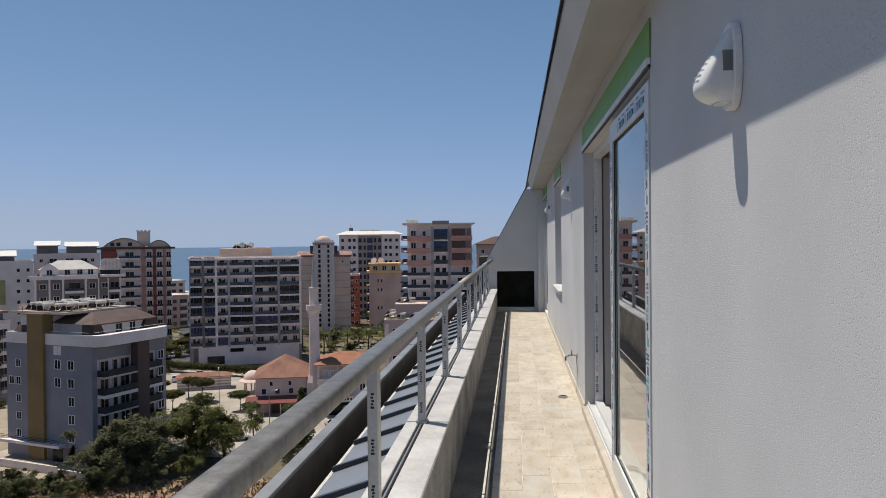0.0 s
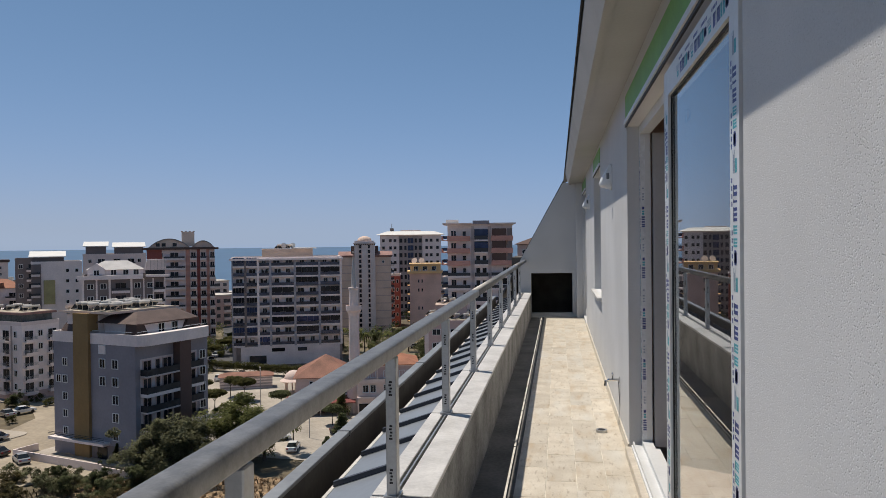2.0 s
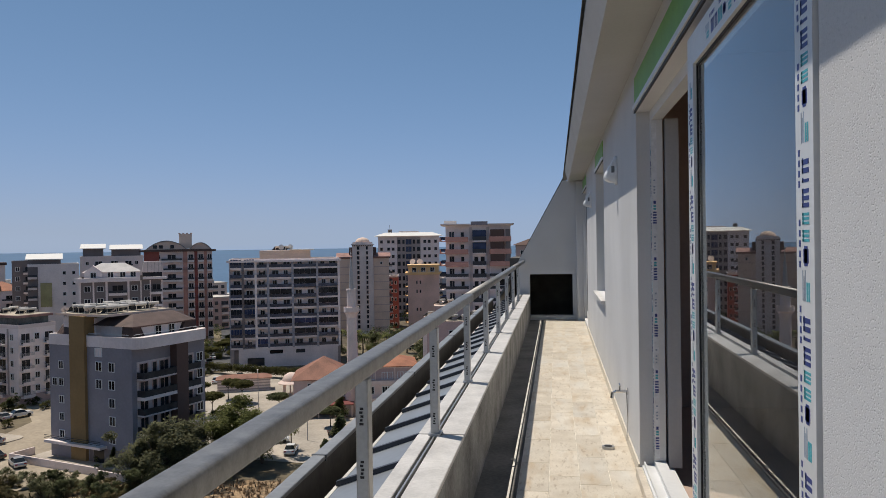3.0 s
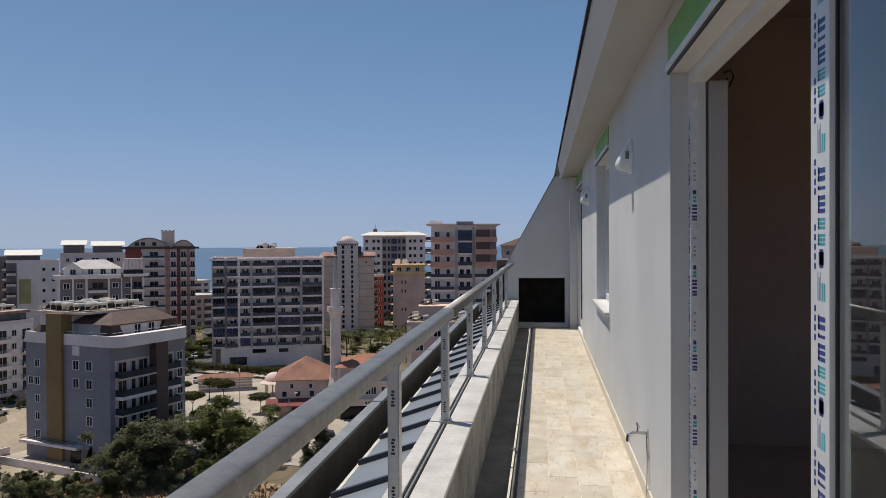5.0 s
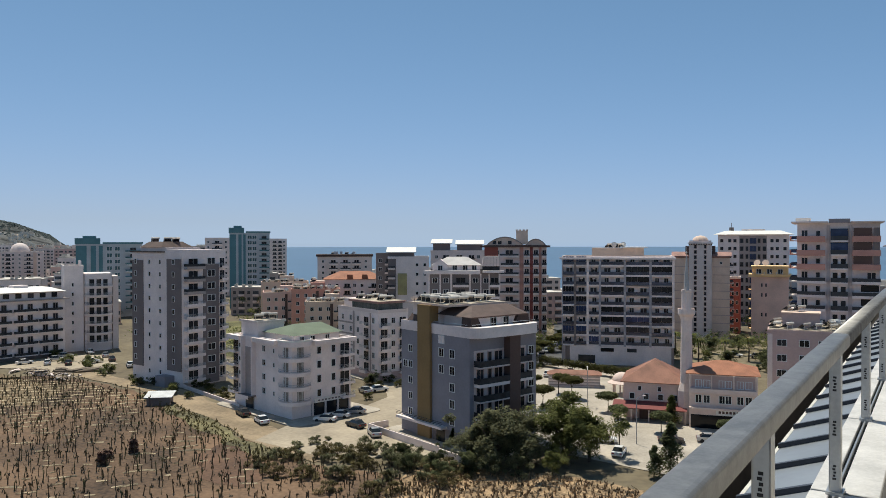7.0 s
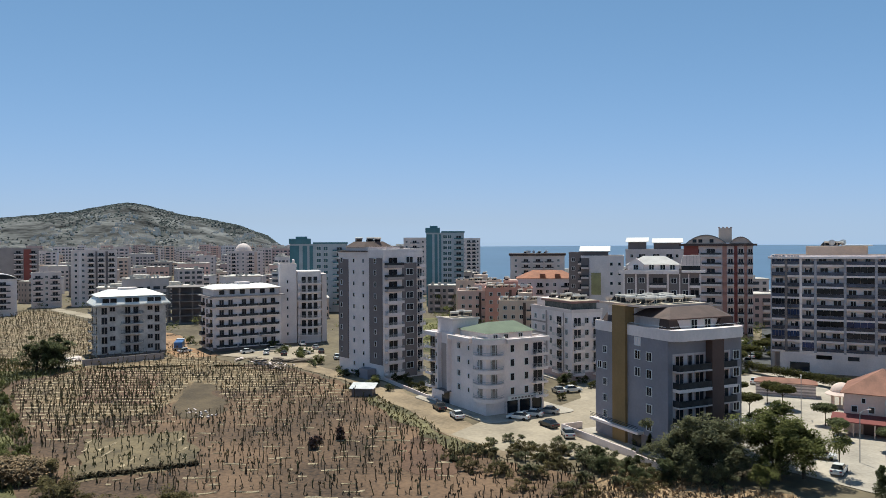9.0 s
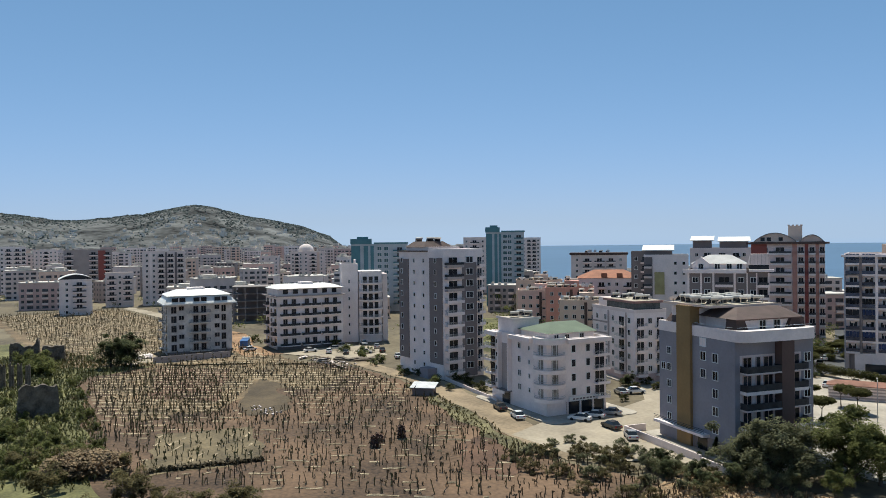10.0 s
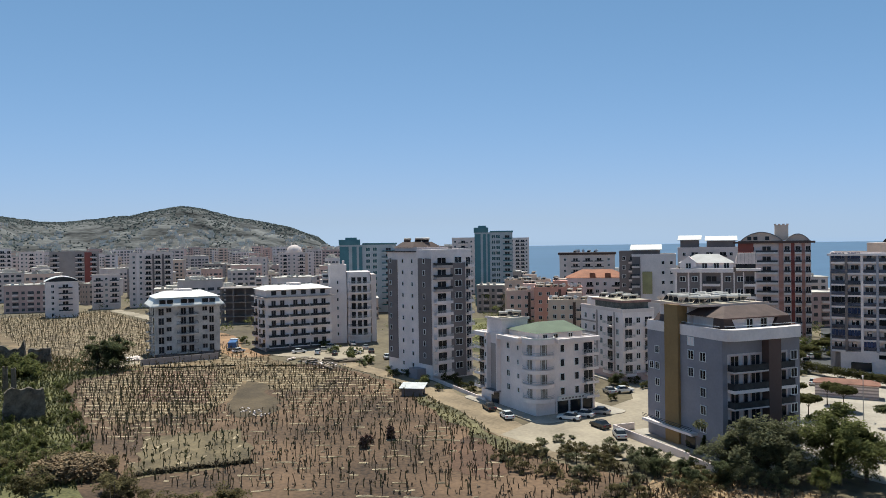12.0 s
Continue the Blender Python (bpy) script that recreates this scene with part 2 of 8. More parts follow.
def house(label, C, ang, wR, wL, top, wall, category="building", roof=None, parapet=0.7, name="apartment_building", base=GZ, parapet_mat=None, inset=0.0):
    """A block with its near corner at C; its right face runs at ang degrees, its left face 90 degrees on."""
    h = thing(name, label, category, "town buildings", C[0], C[1], base, radians(ang))
    H = top - base
    piece("wall", box_data([(0, wR, 0, wL, -0.5, H - parapet)]), wall, h)
    pm = parapet_mat or wall
    t = 0.2
    o = 0.06
    piece("parapet", box_data([(-o, wR + o, -o, t, H - parapet, H), (-o, wR + o, wL - t, wL + o, H - parapet, H), (-o, t, t, wL - t, H - parapet, H), (wR - t, wR + o, t, wL - t, H - parapet, H)]), pm, h)
    piece("roof", box_data([(t + 0.003, wR - t - 0.003, t + 0.003, wL - t - 0.003, H - parapet, H - parapet + 0.1)]), roof or FLATROOF, h)
    return h, (wR, wL, H)


def rows_of(h, size, face, cols, z0, n, step, glass=None, w=1.2, hh=1.3, frame_mat=None):
    for k in range(n):
        for u in cols:
            window(h, face, size, u, z0 + k * step, w, hh, glass, frame_mat)


# ---------- ground, sea, hills ----------
def ground_mat():
    m = mat("dry_earth", (0.18, 0.135, 0.09), rough=0.95, vary=0.4, scale=0.03, grain=0.6, tint=(0.16, 0.13, 0.08), bump=0.5, bump_scale=1.0)
    return m


SOIL = mat("field_soil", (0.108, 0.063, 0.037), rough=0.95, vary=0.5, scale=0.06, grain=1.5, tint=(0.145, 0.088, 0.052), bump=0.6, bump_scale=2.0)
STRAW = mat("straw_soil", (0.18, 0.125, 0.07), rough=0.95, vary=0.5, scale=0.12, grain=2.0, bump=0.6, bump_scale=2.0)
CLEARED = mat("cut_straw_soil", (0.235, 0.15, 0.082), rough=0.95, vary=0.6, scale=0.5, grain=4.0, tint=(0.31, 0.21, 0.12), bump=0.8, bump_scale=3.0)
PITSOIL = mat("dug_orange_earth", (0.34, 0.20, 0.11), rough=0.95, vary=0.35, scale=0.15, grain=2.0, bump=0.6, bump_scale=1.5)
REDSOIL = mat("red_soil", (0.13, 0.072, 0.045), rough=0.95, vary=0.35, scale=0.1, grain=2.0)
SAND = mat("sand_road", (0.36, 0.30, 0.225), rough=0.95, vary=0.2, scale=0.12, grain=1.5, bump=0.3, bump_scale=2.0)
BAREPLOT = mat("bare_plot_soil", (0.105, 0.075, 0.043), rough=0.95, vary=0.35, scale=0.15, grain=2.0)
BANKWEED = mat("bank_weeds", (0.10, 0.085, 0.04), rough=0.95, vary=0.5, scale=0.2, grain=2.0, tint=(0.16, 0.14, 0.07))
PALEPLOT = mat("pale_plot_soil", (0.155, 0.118, 0.066), rough=0.95, vary=0.4, scale=0.2, grain=2.0)
TRACK = mat("dirt_track", (0.28, 0.21, 0.135), rough=0.95, vary=0.3, scale=0.15, grain=1.5, bump=0.3, bump_scale=2.0)
PAVE = mat("pale_paving", (0.41, 0.36, 0.30), rough=0.9, vary=0.2, scale=0.15, grain=2.0)
ASPHALT = mat("asphalt", (0.075, 0.075, 0.078), rough=0.9, vary=0.2, scale=0.2, grain=3.0)
GRASS = mat("dry_grass", (0.075, 0.085, 0.028), rough=0.95, vary=0.5, scale=0.1, grain=2.0, tint=(0.15, 0.14, 0.055))
SEA = mat("sea_water", (0.06, 0.115, 0.18), rough=0.3, vary=0.15, scale=0.004, grain=0.05, bump=0.2, bump_scale=0.3)

ground = piece("ground", ([(-4800, -1500, GZ), (1500, -1500, GZ), (1500, 4900, GZ), (-4800, 4900, GZ)], [(0, 1, 2, 3)]), ground_mat())
tagged(ground, "dry brown earth with sparse grass around the town", "ground", kind="structure")


def ragged(outline, step=3.0, jag=0.9):
    """An outline whose long edges wander a little, as the rim of a plot does."""
    out = []
    for i, (x0, y0) in enumerate(outline):
        x1, y1 = outline[(i + 1) % len(outline)]
        n = max(1, int(math.hypot(x1 - x0, y1 - y0) / step))
        for k in range(n):
            x, y = x0 + (x1 - x0) * k / n, y0 + (y1 - y0) * k / n
            q = noise.noise_vector(Vector((x * 0.21, y * 0.21, 1.7)))
            out.append((x + q.x * 2 * jag, y + q.y * 2 * jag))
    return out


def patch(name, outline, z, material, label, category, jag=0.0):
    if jag:
        outline = ragged(outline, 2.5, jag)
    ob = piece(name, ([(x, y, GZ + z) for x, y in outline], [tuple(range(len(outline)))]), material)
    return tagged(ob, label, category, kind="structure")


patch("water", [(900, 380), (1500, 4880), (-4780, 4880), (-4780, 3200), (-1300, 860), (-760, 500), (-300, 430), (-60, 400)], 0.3, SEA, "calm blue sea under a hazy horizon", "sea")
patch("field_near", [(-20, 62), (-62, 92), (-82, 90), (-105, 97), (-131, 105.5), (-147, 110.5), (-186, 114), (-192, 108), (-217, 76), (-209, 53), (-196, 48), (-150, 39), (-112, 30), (-60, 30)], 0.06, SOIL, "bare brown field with rows of dead banana stumps", "field", jag=1.1)
patch("field_far", [(-190, 106), (-216, 74), (-232, 50), (-420, 60), (-420, 120), (-250, 112)], 0.06, STRAW, "straw-coloured field with rows of dry plants", "field", jag=1.1)
patch("straw_field", [(-150, 47), (-196, 53), (-205, 58), (-213, 76), (-192, 105), (-168, 107), (-158, 92), (-166, 78), (-150, 62)], 0.085, STRAW, "straw-strewn soil between the dry banana rows", "field", jag=2.2)
patch("cleared_plot", [(-16, 80), (-26, 103), (-40, 106), (-54, 103), (-63, 101), (-66, 96), (-60, 80), (-30, 62)], 0.1, CLEARED, "plot of reddish cut straw and fallen stalks", "field", jag=1.1)
patch("red_plot", [(-99, 85), (-100, 94), (-81, 82), (-80, 77), (-88, 76)], 0.1, REDSOIL, "bare patch of reddish soil in the field", "field", jag=1.1)
patch("brown_plot", [(-211, 72), (-197, 87), (-159, 68), (-171, 57)], 0.1, REDSOIL, "reddish-brown soil between the banana rows", "field", jag=1.1)
patch("bare_plot", [(-156, 70), (-177, 85), (-170, 87), (-140, 76), (-141, 66.5)], 0.11, BAREPLOT, "bare olive-brown plot without plants", "field", jag=1.1)
patch("striped_plot", [(-137.7, 47), (-133.5, 63), (-111.3, 56), (-113.6, 39.5)], 0.1, PALEPLOT, "pale grassy plot with green rows", "field", jag=1.1)
patch("weed_bank", [(-84, 92), (-97, 93.6), (-105, 97.6), (-131, 106), (-147, 111), (-147, 108.5), (-131, 102.5), (-104, 92.5), (-88, 88)], 0.11, BANKWEED, "weedy bank between field and track", "field", jag=1.1)
patch("road", [(-78, 96), (-96, 101), (-118, 110), (-145, 117.5), (-171, 119), (-186, 122), (-186, 116), (-147, 111.5), (-131, 106.5), (-105, 98), (-97, 94), (-80, 91)], 0.12, TRACK, "sandy dirt track along the field", "road", jag=0.5)
patch("street", [(-79, 93.5), (-66, 104), (-80, 122), (-90, 160), (-106, 190), (-126, 184), (-112, 150), (-100, 136), (-97, 118), (-100, 106), (-97, 95)], 0.14, SAND, "pale sandy street between the apartment blocks", "road")
patch("plaza", [(-20, 112), (-52, 116), (-66, 128), (-72, 150), (-92, 178), (-86, 196), (-58, 192), (-20, 170)], 0.1, PAVE, "pale paved square by the mosque", "pavement")
patch("avenue", [(-86, 196), (-96, 192), (-118, 260), (-150, 330), (-140, 335), (-108, 262)], 0.13, ASPHALT, "grey asphalt avenue towards the shore", "road")
patch("scrub_ground", [(-90, 20), (-118, 40), (-150, 46), (-196, 62), (-214, 76), (-232, 62), (-300, 62), (-300, 36), (-160, 14)], 0.05, GRASS, "green scrubby ground among the ruins", "field", jag=1.1)
patch("meadow", [(-146, 155), (-200, 160), (-260, 215), (-240, 240), (-190, 205), (-150, 175)], 0.1, GRASS, "green and yellow grass on an empty plot", "field", jag=1.1)


patch("earth_pit", [(-214, 99), (-213, 110), (-236, 111), (-262, 122), (-282, 123), (-276, 112), (-232, 101)], 0.13, PITSOIL, "dug orange earth between the new blocks", "ground", jag=0.8)
patch("site_yard", [(-222, 68), (-226, 79), (-234, 80), (-250, 78), (-247, 70), (-232, 64)], 0.13, SAND, "dusty pale yard beside the building site", "ground", jag=0.8)
patch("site_lane", [(-186, 122), (-186, 115), (-214, 110), (-216, 136), (-204, 140), (-190, 132)], 0.14, SAND, "pale dusty lane before the new block", "road", jag=0.7)
patch("far_lane", [(-300, 118), (-420, 122), (-430, 128), (-300, 126)], 0.14, SAND, "pale lane beyond the dry field", "road", jag=0.7)


def pavement(C, ang, u0, u1, v0, v1, label):
    ca, sa = math.cos(radians(ang)), math.sin(radians(ang))
    ring = []
    for cu, cv, a0 in ((u1 - 2, v1 - 2, 0), (u0 + 2, v1 - 2, 90), (u0 + 2, v0 + 2, 180), (u1 - 2, v0 + 2, 270)):
        for a in (0, 22, 45, 68, 90):
            ring.append((cu + 2 * math.cos(radians(a0 + a)), cv + 2 * math.sin(radians(a0 + a))))
    ob = piece("pavement", prism_data([(C[0] + u * ca - v * sa, C[1] + u * sa + v * ca) for u, v in ring], GZ + 0.02, GZ + 0.27), PAVE)
    return tagged(ob, label, "pavement", kind="structure")


pavement((-101.7, 109.3), 78, -3.2, 17.5, -5.5, 24.5, "pale raised pavement round the white block")
pavement((-63.1, 108.8), 72, -2.0, 19.0, -2.5, 21.0, "pale raised yard round the blue-grey block")
pavement((-113.0, 149.6), 70, -2.0, 12.0, -2.0, 21.0, "pale raised pavement round the pink-roofed block")


def hill_height(az, r):
    """Height of the range above the street by bearing (degrees from east) and distance."""
    pts = [(145, 0), (147.5, 0), (148.5, 0.3), (151.1, 1.23), (153.5, 1.75), (155.5, 2.09), (157, 2.5), (158.6, 2.72), (160.5, 2.45), (162, 2.05), (164.2, 1.85), (166, 1.68), (167.7, 1.67), (169.5, 2.0), (171, 2.25), (175, 2.6), (186, 2.4)]
    prof, az = 0.0, az - 1.0
    for (a0, e0), (a1, e1) in zip(pts, pts[1:]):
        if a0 <= az <= a1:
            prof = e0 + (e1 - e0) * (az - a0) / (a1 - a0)
    ridge = math.tan(radians(prof)) * 3200 + 34 * min(1, prof * 2)
    f = max(0.0, min(1.0, (r - 1500) / 1700.0))
    s = f * f * (3 - 2 * f)
    wob = noise.fractal(Vector((az * 0.45, r * 0.0016, 3.1)), 0.9, 2.1, 6)
    near = 0.0 if r > 3100 else 1.0 - r / 3100
    return ridge * s * (1 + (0.03 + 0.45 * near) * wob) + 5 * wob * f * (1 - f)


# grey-blue hill tone carries the distance haze in its base colour
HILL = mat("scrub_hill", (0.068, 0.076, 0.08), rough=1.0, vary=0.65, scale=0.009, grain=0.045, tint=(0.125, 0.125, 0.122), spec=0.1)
verts, faces = [], []
NA, NR = 240, 44
for i in range(NA + 1):
    az = 146 + 41 * i / NA
    for j in range(NR + 1):
        r = 1500 + 2200 * j / NR
        hgt = hill_height(az, r)
        verts.append((r * math.cos(radians(az)), r * math.sin(radians(az)), GZ - 2 + max(0, hgt)))
for i in range(NA):
    for j in range(NR):
        a = i * (NR + 1) + j
        faces.append((a, a + 1, a + NR + 2, a + NR + 1))
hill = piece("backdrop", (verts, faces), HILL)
for p in hill.data.polygons:
    p.use_smooth = True
tagged(hill, "scrub-covered hills behind the town, haze put into their colour", "hill", kind="structure")

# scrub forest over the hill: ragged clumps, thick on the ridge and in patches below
# foliage lightened towards grey-blue, so haze is painted into the trees too
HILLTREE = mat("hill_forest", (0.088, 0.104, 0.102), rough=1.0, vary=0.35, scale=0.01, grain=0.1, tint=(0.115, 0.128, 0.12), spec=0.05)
hr = random.Random(19)
verts, faces = [], []
for _ in range(26000):
    az, r = hr.uniform(148, 186), hr.uniform(1750, 3350)
    if hr.random() > 1.25 * ((r - 1750) / 1600) ** 2.2 - 0.02 + 0.75 * noise.noise(Vector((az * 0.5, r * 0.003, 2.2))):
        continue
    hgt = hill_height(az, r)
    if hgt < 8:
        continue
    cx, cy, cz = r * math.cos(radians(az)), r * math.sin(radians(az)), GZ - 2 + hgt
    w, up = hr.uniform(4, 9), hr.uniform(1.8, 4.2)
    n = len(verts)
    turn = hr.uniform(0, 2)
    verts += [(cx + w * math.cos(turn + q * 1.571) * hr.uniform(0.6, 1.1), cy + w * math.sin(turn + q * 1.571) * hr.uniform(0.6, 1.1), cz - 1.5) for q in range(4)]
    verts += [(cx + hr.uniform(-2, 2), cy + hr.uniform(-2, 2), cz + up), (cx + hr.uniform(-4, 4), cy + hr.uniform(-4, 4), cz + up * 0.8)]
    faces += [(n, n + 1, n + 4), (n + 1, n + 2, n + 5), (n + 2, n + 3, n + 5), (n + 3, n, n + 4), (n + 1, n + 5, n + 4), (n + 3, n + 4, n + 5)]
tagged(piece("hill_forest", (verts, faces), HILLTREE), "scrub forest covering the hills, greyed and lightened as by haze", "trees", kind="stuff")

# ---------- roof furniture ----------
TANK = mat("tank_metal", (0.64, 0.585, 0.52), rough=0.45, vary=0.15, scale=0.8, grain=4.0, rand=0.2)
PANEL = mat("solar_panel", (0.05, 0.055, 0.07), rough=0.25, vary=0.2, scale=0.8, grain=4.0)
DISH = mat("dish_white", (0.6, 0.6, 0.6), rough=0.5, vary=0.08)


def lathe(profile, n=16):
    verts, faces = [], []
    for r, z in profile:
        for i in range(n):
            a = 2 * math.pi * i / n
            verts.append((r * math.cos(a), r * math.sin(a), z))
    for k in range(len(profile) - 1):
        for i in range(n):
            a, b = k * n + i, k * n + (i + 1) % n
            faces.append((a, b, b + n, a + n))
    faces += [tuple(range(n - 1, -1, -1)), tuple(range((len(profile) - 1) * n, len(profile) * n))]
    return verts, faces


def tank_data():
    v, f = lathe([(0.2, -0.95), (0.26, -0.9), (0.26, 0.9), (0.2, 0.95)], 10)
    v = [(z, y, 1.05 + x) for x, y, z in v]
    lv, lf = box_data([(-0.8, -0.74, -0.05, 0.05, 0, 0.9), (0.74, 0.8, -0.05, 0.05, 0, 0.9)])
    n = len(v)
    return v + lv, f + [tuple(i + n for i in q) for q in lf]


def roof_tanks(h, x0, x1, y0, y1, z, nx, ny, seed=1, dishes=0):
    """Solar water heaters on a roof: each a tank on legs with its tilted panel."""
    r = random.Random(seed)
    for i in range(nx):
        for j in range(ny):
            if r.random() < 0.15:
                continue
            x = x0 + (x1 - x0) * (i + 0.5 + r.uniform(-0.2, 0.2)) / nx
            y = y0 + (y1 - y0) * (j + 0.5 + r.uniform(-0.2, 0.2)) / ny
            a = radians(240) - h.rotation_euler.z + r.uniform(-0.12, 0.12)
            t = piece("water_tank", shared(("water_tank",), tank_data), TANK, h, loc=(x, y, z), rz=a)
            piece("solar_panel", shared(("solar_panel",), lambda: ([(-0.9, -0.2, 1.15), (0.9, -0.2, 1.15), (0.9, -1.7, 0.15), (-0.9, -1.7, 0.15), (-0.9, -0.25, 1.08), (0.9, -0.25, 1.08), (0.9, -1.75, 0.08), (-0.9, -1.75, 0.08)], [(0, 3, 2, 1), (4, 5, 6, 7), (0, 1, 5, 4), (1, 2, 6, 5), (2, 3, 7, 6), (3, 0, 4, 7)])), PANEL, t)
    for k in range(dishes):
        piece("dish", shared(("dish",), lambda: ([(x * 0.8, 0.25 * (x * x + y * y) - 0.3, 0.9 + y * 0.8) for x, y in [(rr * math.cos(q), rr * math.sin(q)) for rr in (0.5, 1.0) for q in [i * math.pi / 6 for i in range(12)]]], [tuple(range(12))] + [(i, (i + 1) % 12, 12 + (i + 1) % 12, 12 + i) for i in range(12)])), DISH, h, loc=(r.uniform(x0, x1), r.uniform(y0, y1), z), rz=r.uniform(-0.6, 0.6))


# ---------- town ----------
CURTAIN = mat("curtained_glass", (0.24, 0.22, 0.20), rough=0.3, vary=0.5, scale=0.9, grain=3.0)
PALEGREY = wall_paint("loggia_palegrey", (0.56, 0.53, 0.51))
ATTICBROWN = mat("attic_roof_tile", (0.105, 0.068, 0.058), vary=0.22, scale=0.5, grain=7)
# blue-grey block with an ochre stripe, nearest to the terrace
h, s = house("blue-grey apartment block with an ochre stripe and brown roof storey", (-63.1, 108.8), 72, 15.1, 18.4, -12.2, BLUEGREY, parapet=1.7, parapet_mat=WHITE)
T = s[2]
# white band that sweeps out over the balconies with a rounded corner
bow = [(-0.08, 9.2), (-0.08, 1.6)] + [(1.5 - 1.58 * math.cos(radians(a)), -0.1 - 1.5 * math.sin(radians(a))) for a in range(0, 91, 15)] + [(9.5, -1.6), (14.2, -1.2), (15.1, -0.07), (1.2, -0.07), (-0.065, 0.5)]
piece("parapet_band", prism_data(bow, T - 1.7, T + 0.02), WHITE, h)
boxes("stripe", [(-0.5, 0.0, 9.7, 13.1, 0.3, T + 3.0), (0.0, 3.0, 9.7, 13.1, T + 0.2, T + 3.0)], OCHRE, h, "ochre painted stripe")
boxes("stripe", [(7.6, 10.0, -1.42, 0.0, 0.3, T - 1.72)], BROWN, h, "dark brown painted stripe")
several("attic_wall", [(2.4, 14.4, 1.5, 9.4, T - 1.6, T + 1.5), (1.4, 14.0, 9.4, 16.8, T - 1.6, T + 2.6)], WHITE, h)
piece("attic_roof", prism_data([(0.9, 0.7), (13.4, 0.7), (14.7, 1.6), (14.7, 9.6), (0.9, 9.6)], T + 1.5, T + 3.0, [(4.6, 4.6), (12.4, 4.6), (13.2, 5.0), (13.2, 9.0), (4.6, 9.0)]), ATTICBROWN, h)
boxes("eaves_board", [(0.8, 13.5, 0.62, 0.69, T + 1.34, T + 1.54)], BROWN, h)
piece("attic_flank", prism_data([(1.0, 0.9), (3.4, 0.9), (3.4, 3.2), (1.0, 3.2)], T - 0.1, T + 1.45, [(1.2, 0.9), (2.6, 0.9), (2.6, 3.2), (1.2, 3.2)]), BROWNTILE, h)
piece("attic_flank", prism_data([(11.0, 0.9), (14.4, 0.9), (14.4, 3.2), (11.0, 3.2)], T - 0.1, T + 1.45, [(11.8, 0.9), (14.2, 0.9), (14.2, 3.2), (11.8, 3.2)]), BROWNTILE, h)
piece("attic_roof", prism_data([(0.6, 13.2), (9.0, 13.2), (9.0, 18.0), (0.6, 18.0)], T - 0.6, T + 2.9, [(2.4, 13.3), (9.0, 13.3), (9.0, 16.4), (2.4, 16.4)]), ATTICBROWN, h)
boxes("roof_deck", [(0.2, 14.2, 5.4, 17.4, T + 3.02, T + 3.2)], FLATROOF, h, "sandy flat roof deck")
several("deck_edge", [(0.1, 0.19, 5.4, 17.4, T + 2.95, T + 3.32), (0.1, 14.2, 5.3, 5.39, T + 2.95, T + 3.32)], BEIGE, h)
roof_tanks(h, 1.2, 13.4, 6.4, 16.6, T + 3.2, 4, 5, 3)
for q in range(3):
    piece("satellite_dish", lathe([(0.05, 0.0), (0.4, 0.1), (0.62, 0.28)], 10), OFFWHITE, h, loc=(1.0 + q * 1.3, 15.8 - q * 3.8, T + 3.8)).rotation_euler = (radians(60), 0, radians(150))
    boxes("dish_pole", [(0.96 + q * 1.3, 1.04 + q * 1.3, 15.8 - q * 3.8, 15.88 - q * 3.8, T + 3.2, T + 3.8)], DARKGREY, h)
boxes("gallery_rail", [(0.6, 14.9, 0.05, 0.1, T + 0.35, T + 0.41), (0.05, 0.1, 0.6, 9.4, T + 0.35, T + 0.41)], FRAMEWHITE, h)
for u in (6.6, 9.4):
    window(h, "R", s, u, T - 0.25, 1.2, 1.5).location.y = 1.5
for k in range(5):
    z = 3.4 + k * 2.75
    window(h, "L", s, 15.7, z - 0.1, 1.0, 1.3)
    if k == 3:
        window(h, "L", s, 17.2, z - 0.1, 1.0, 1.3)
    window(h, "L", s, 4.3, z, 1.2, 1.5)
    if k > 2:
        window(h, "L", s, 7.1, z, 1.2, 1.5)
    solid = k in (0, 1, 3)
    # deep loggia at the corner: pale back wall, tall glazing, thin posts
    boxes("loggia_wall", [(0.9, 7.5, -0.03, -0.003, z - 0.85, z + 1.62)], PALEGREY, h)
    for u, w in ((2.2, 1.5), (4.3, 0.8), (6.2, 1.7)):
        window(h, "R", s, u, z - 0.85, w, 2.2, frame_mat=TAUPE).location.y = -0.04
    balcony(h, "R", s, 4.2, z - 0.9, 6.6, 1.5, WHITE if solid else PALEGREY, RAILSMOKE, wall_h=0.0, door=False, thick=0.5 if solid else 0.22)
    boxes("loggia_wall", [(10.1, 12.6, -0.03, -0.003, z - 0.85, z + 1.62)], PALEGREY, h)
    window(h, "R", s, 11.3, z - 0.85, 1.8, 2.2, frame_mat=TAUPE).location.y = -0.04
    balcony(h, "R", s, 11.5, z - 0.9, 2.9, 1.3, WHITE if k % 2 else PALEGREY, RAILSMOKE, wall_h=0.0, door=False, thick=0.45 if k % 2 else 0.2)
    window(h, "R", s, 13.9, z, 1.2, 1.5)
    if k == 0:
        boxes("awning", [(3.4, 7.2, -1.56, -1.52, z - 0.3, z + 1.2)], SHEETWHITE, h, "white roller blind")
window(h, "L", s, 7.1, T - 3.2, 1.4, 1.4, glass=WHITE)
boxes("canopy", [(-1.3, 0.0, 5.6, 18.4, 2.6, 3.0)], WHITE, h)
boxes("canopy_rail", [(-1.26, -1.2, 5.6, 18.4, z_, z_ + 0.06) for z_ in (3.3, 3.55, 3.8)], RAILSMOKE, h)
boxes("plinth", [(-0.05, -0.003, 0.3, 9.4, 0.2, 2.5)], DARKGREY, h)
boxes("entrance", [(-0.08, -0.052, 6.2, 8.4, 0.2, 2.4)], GLASS, h)
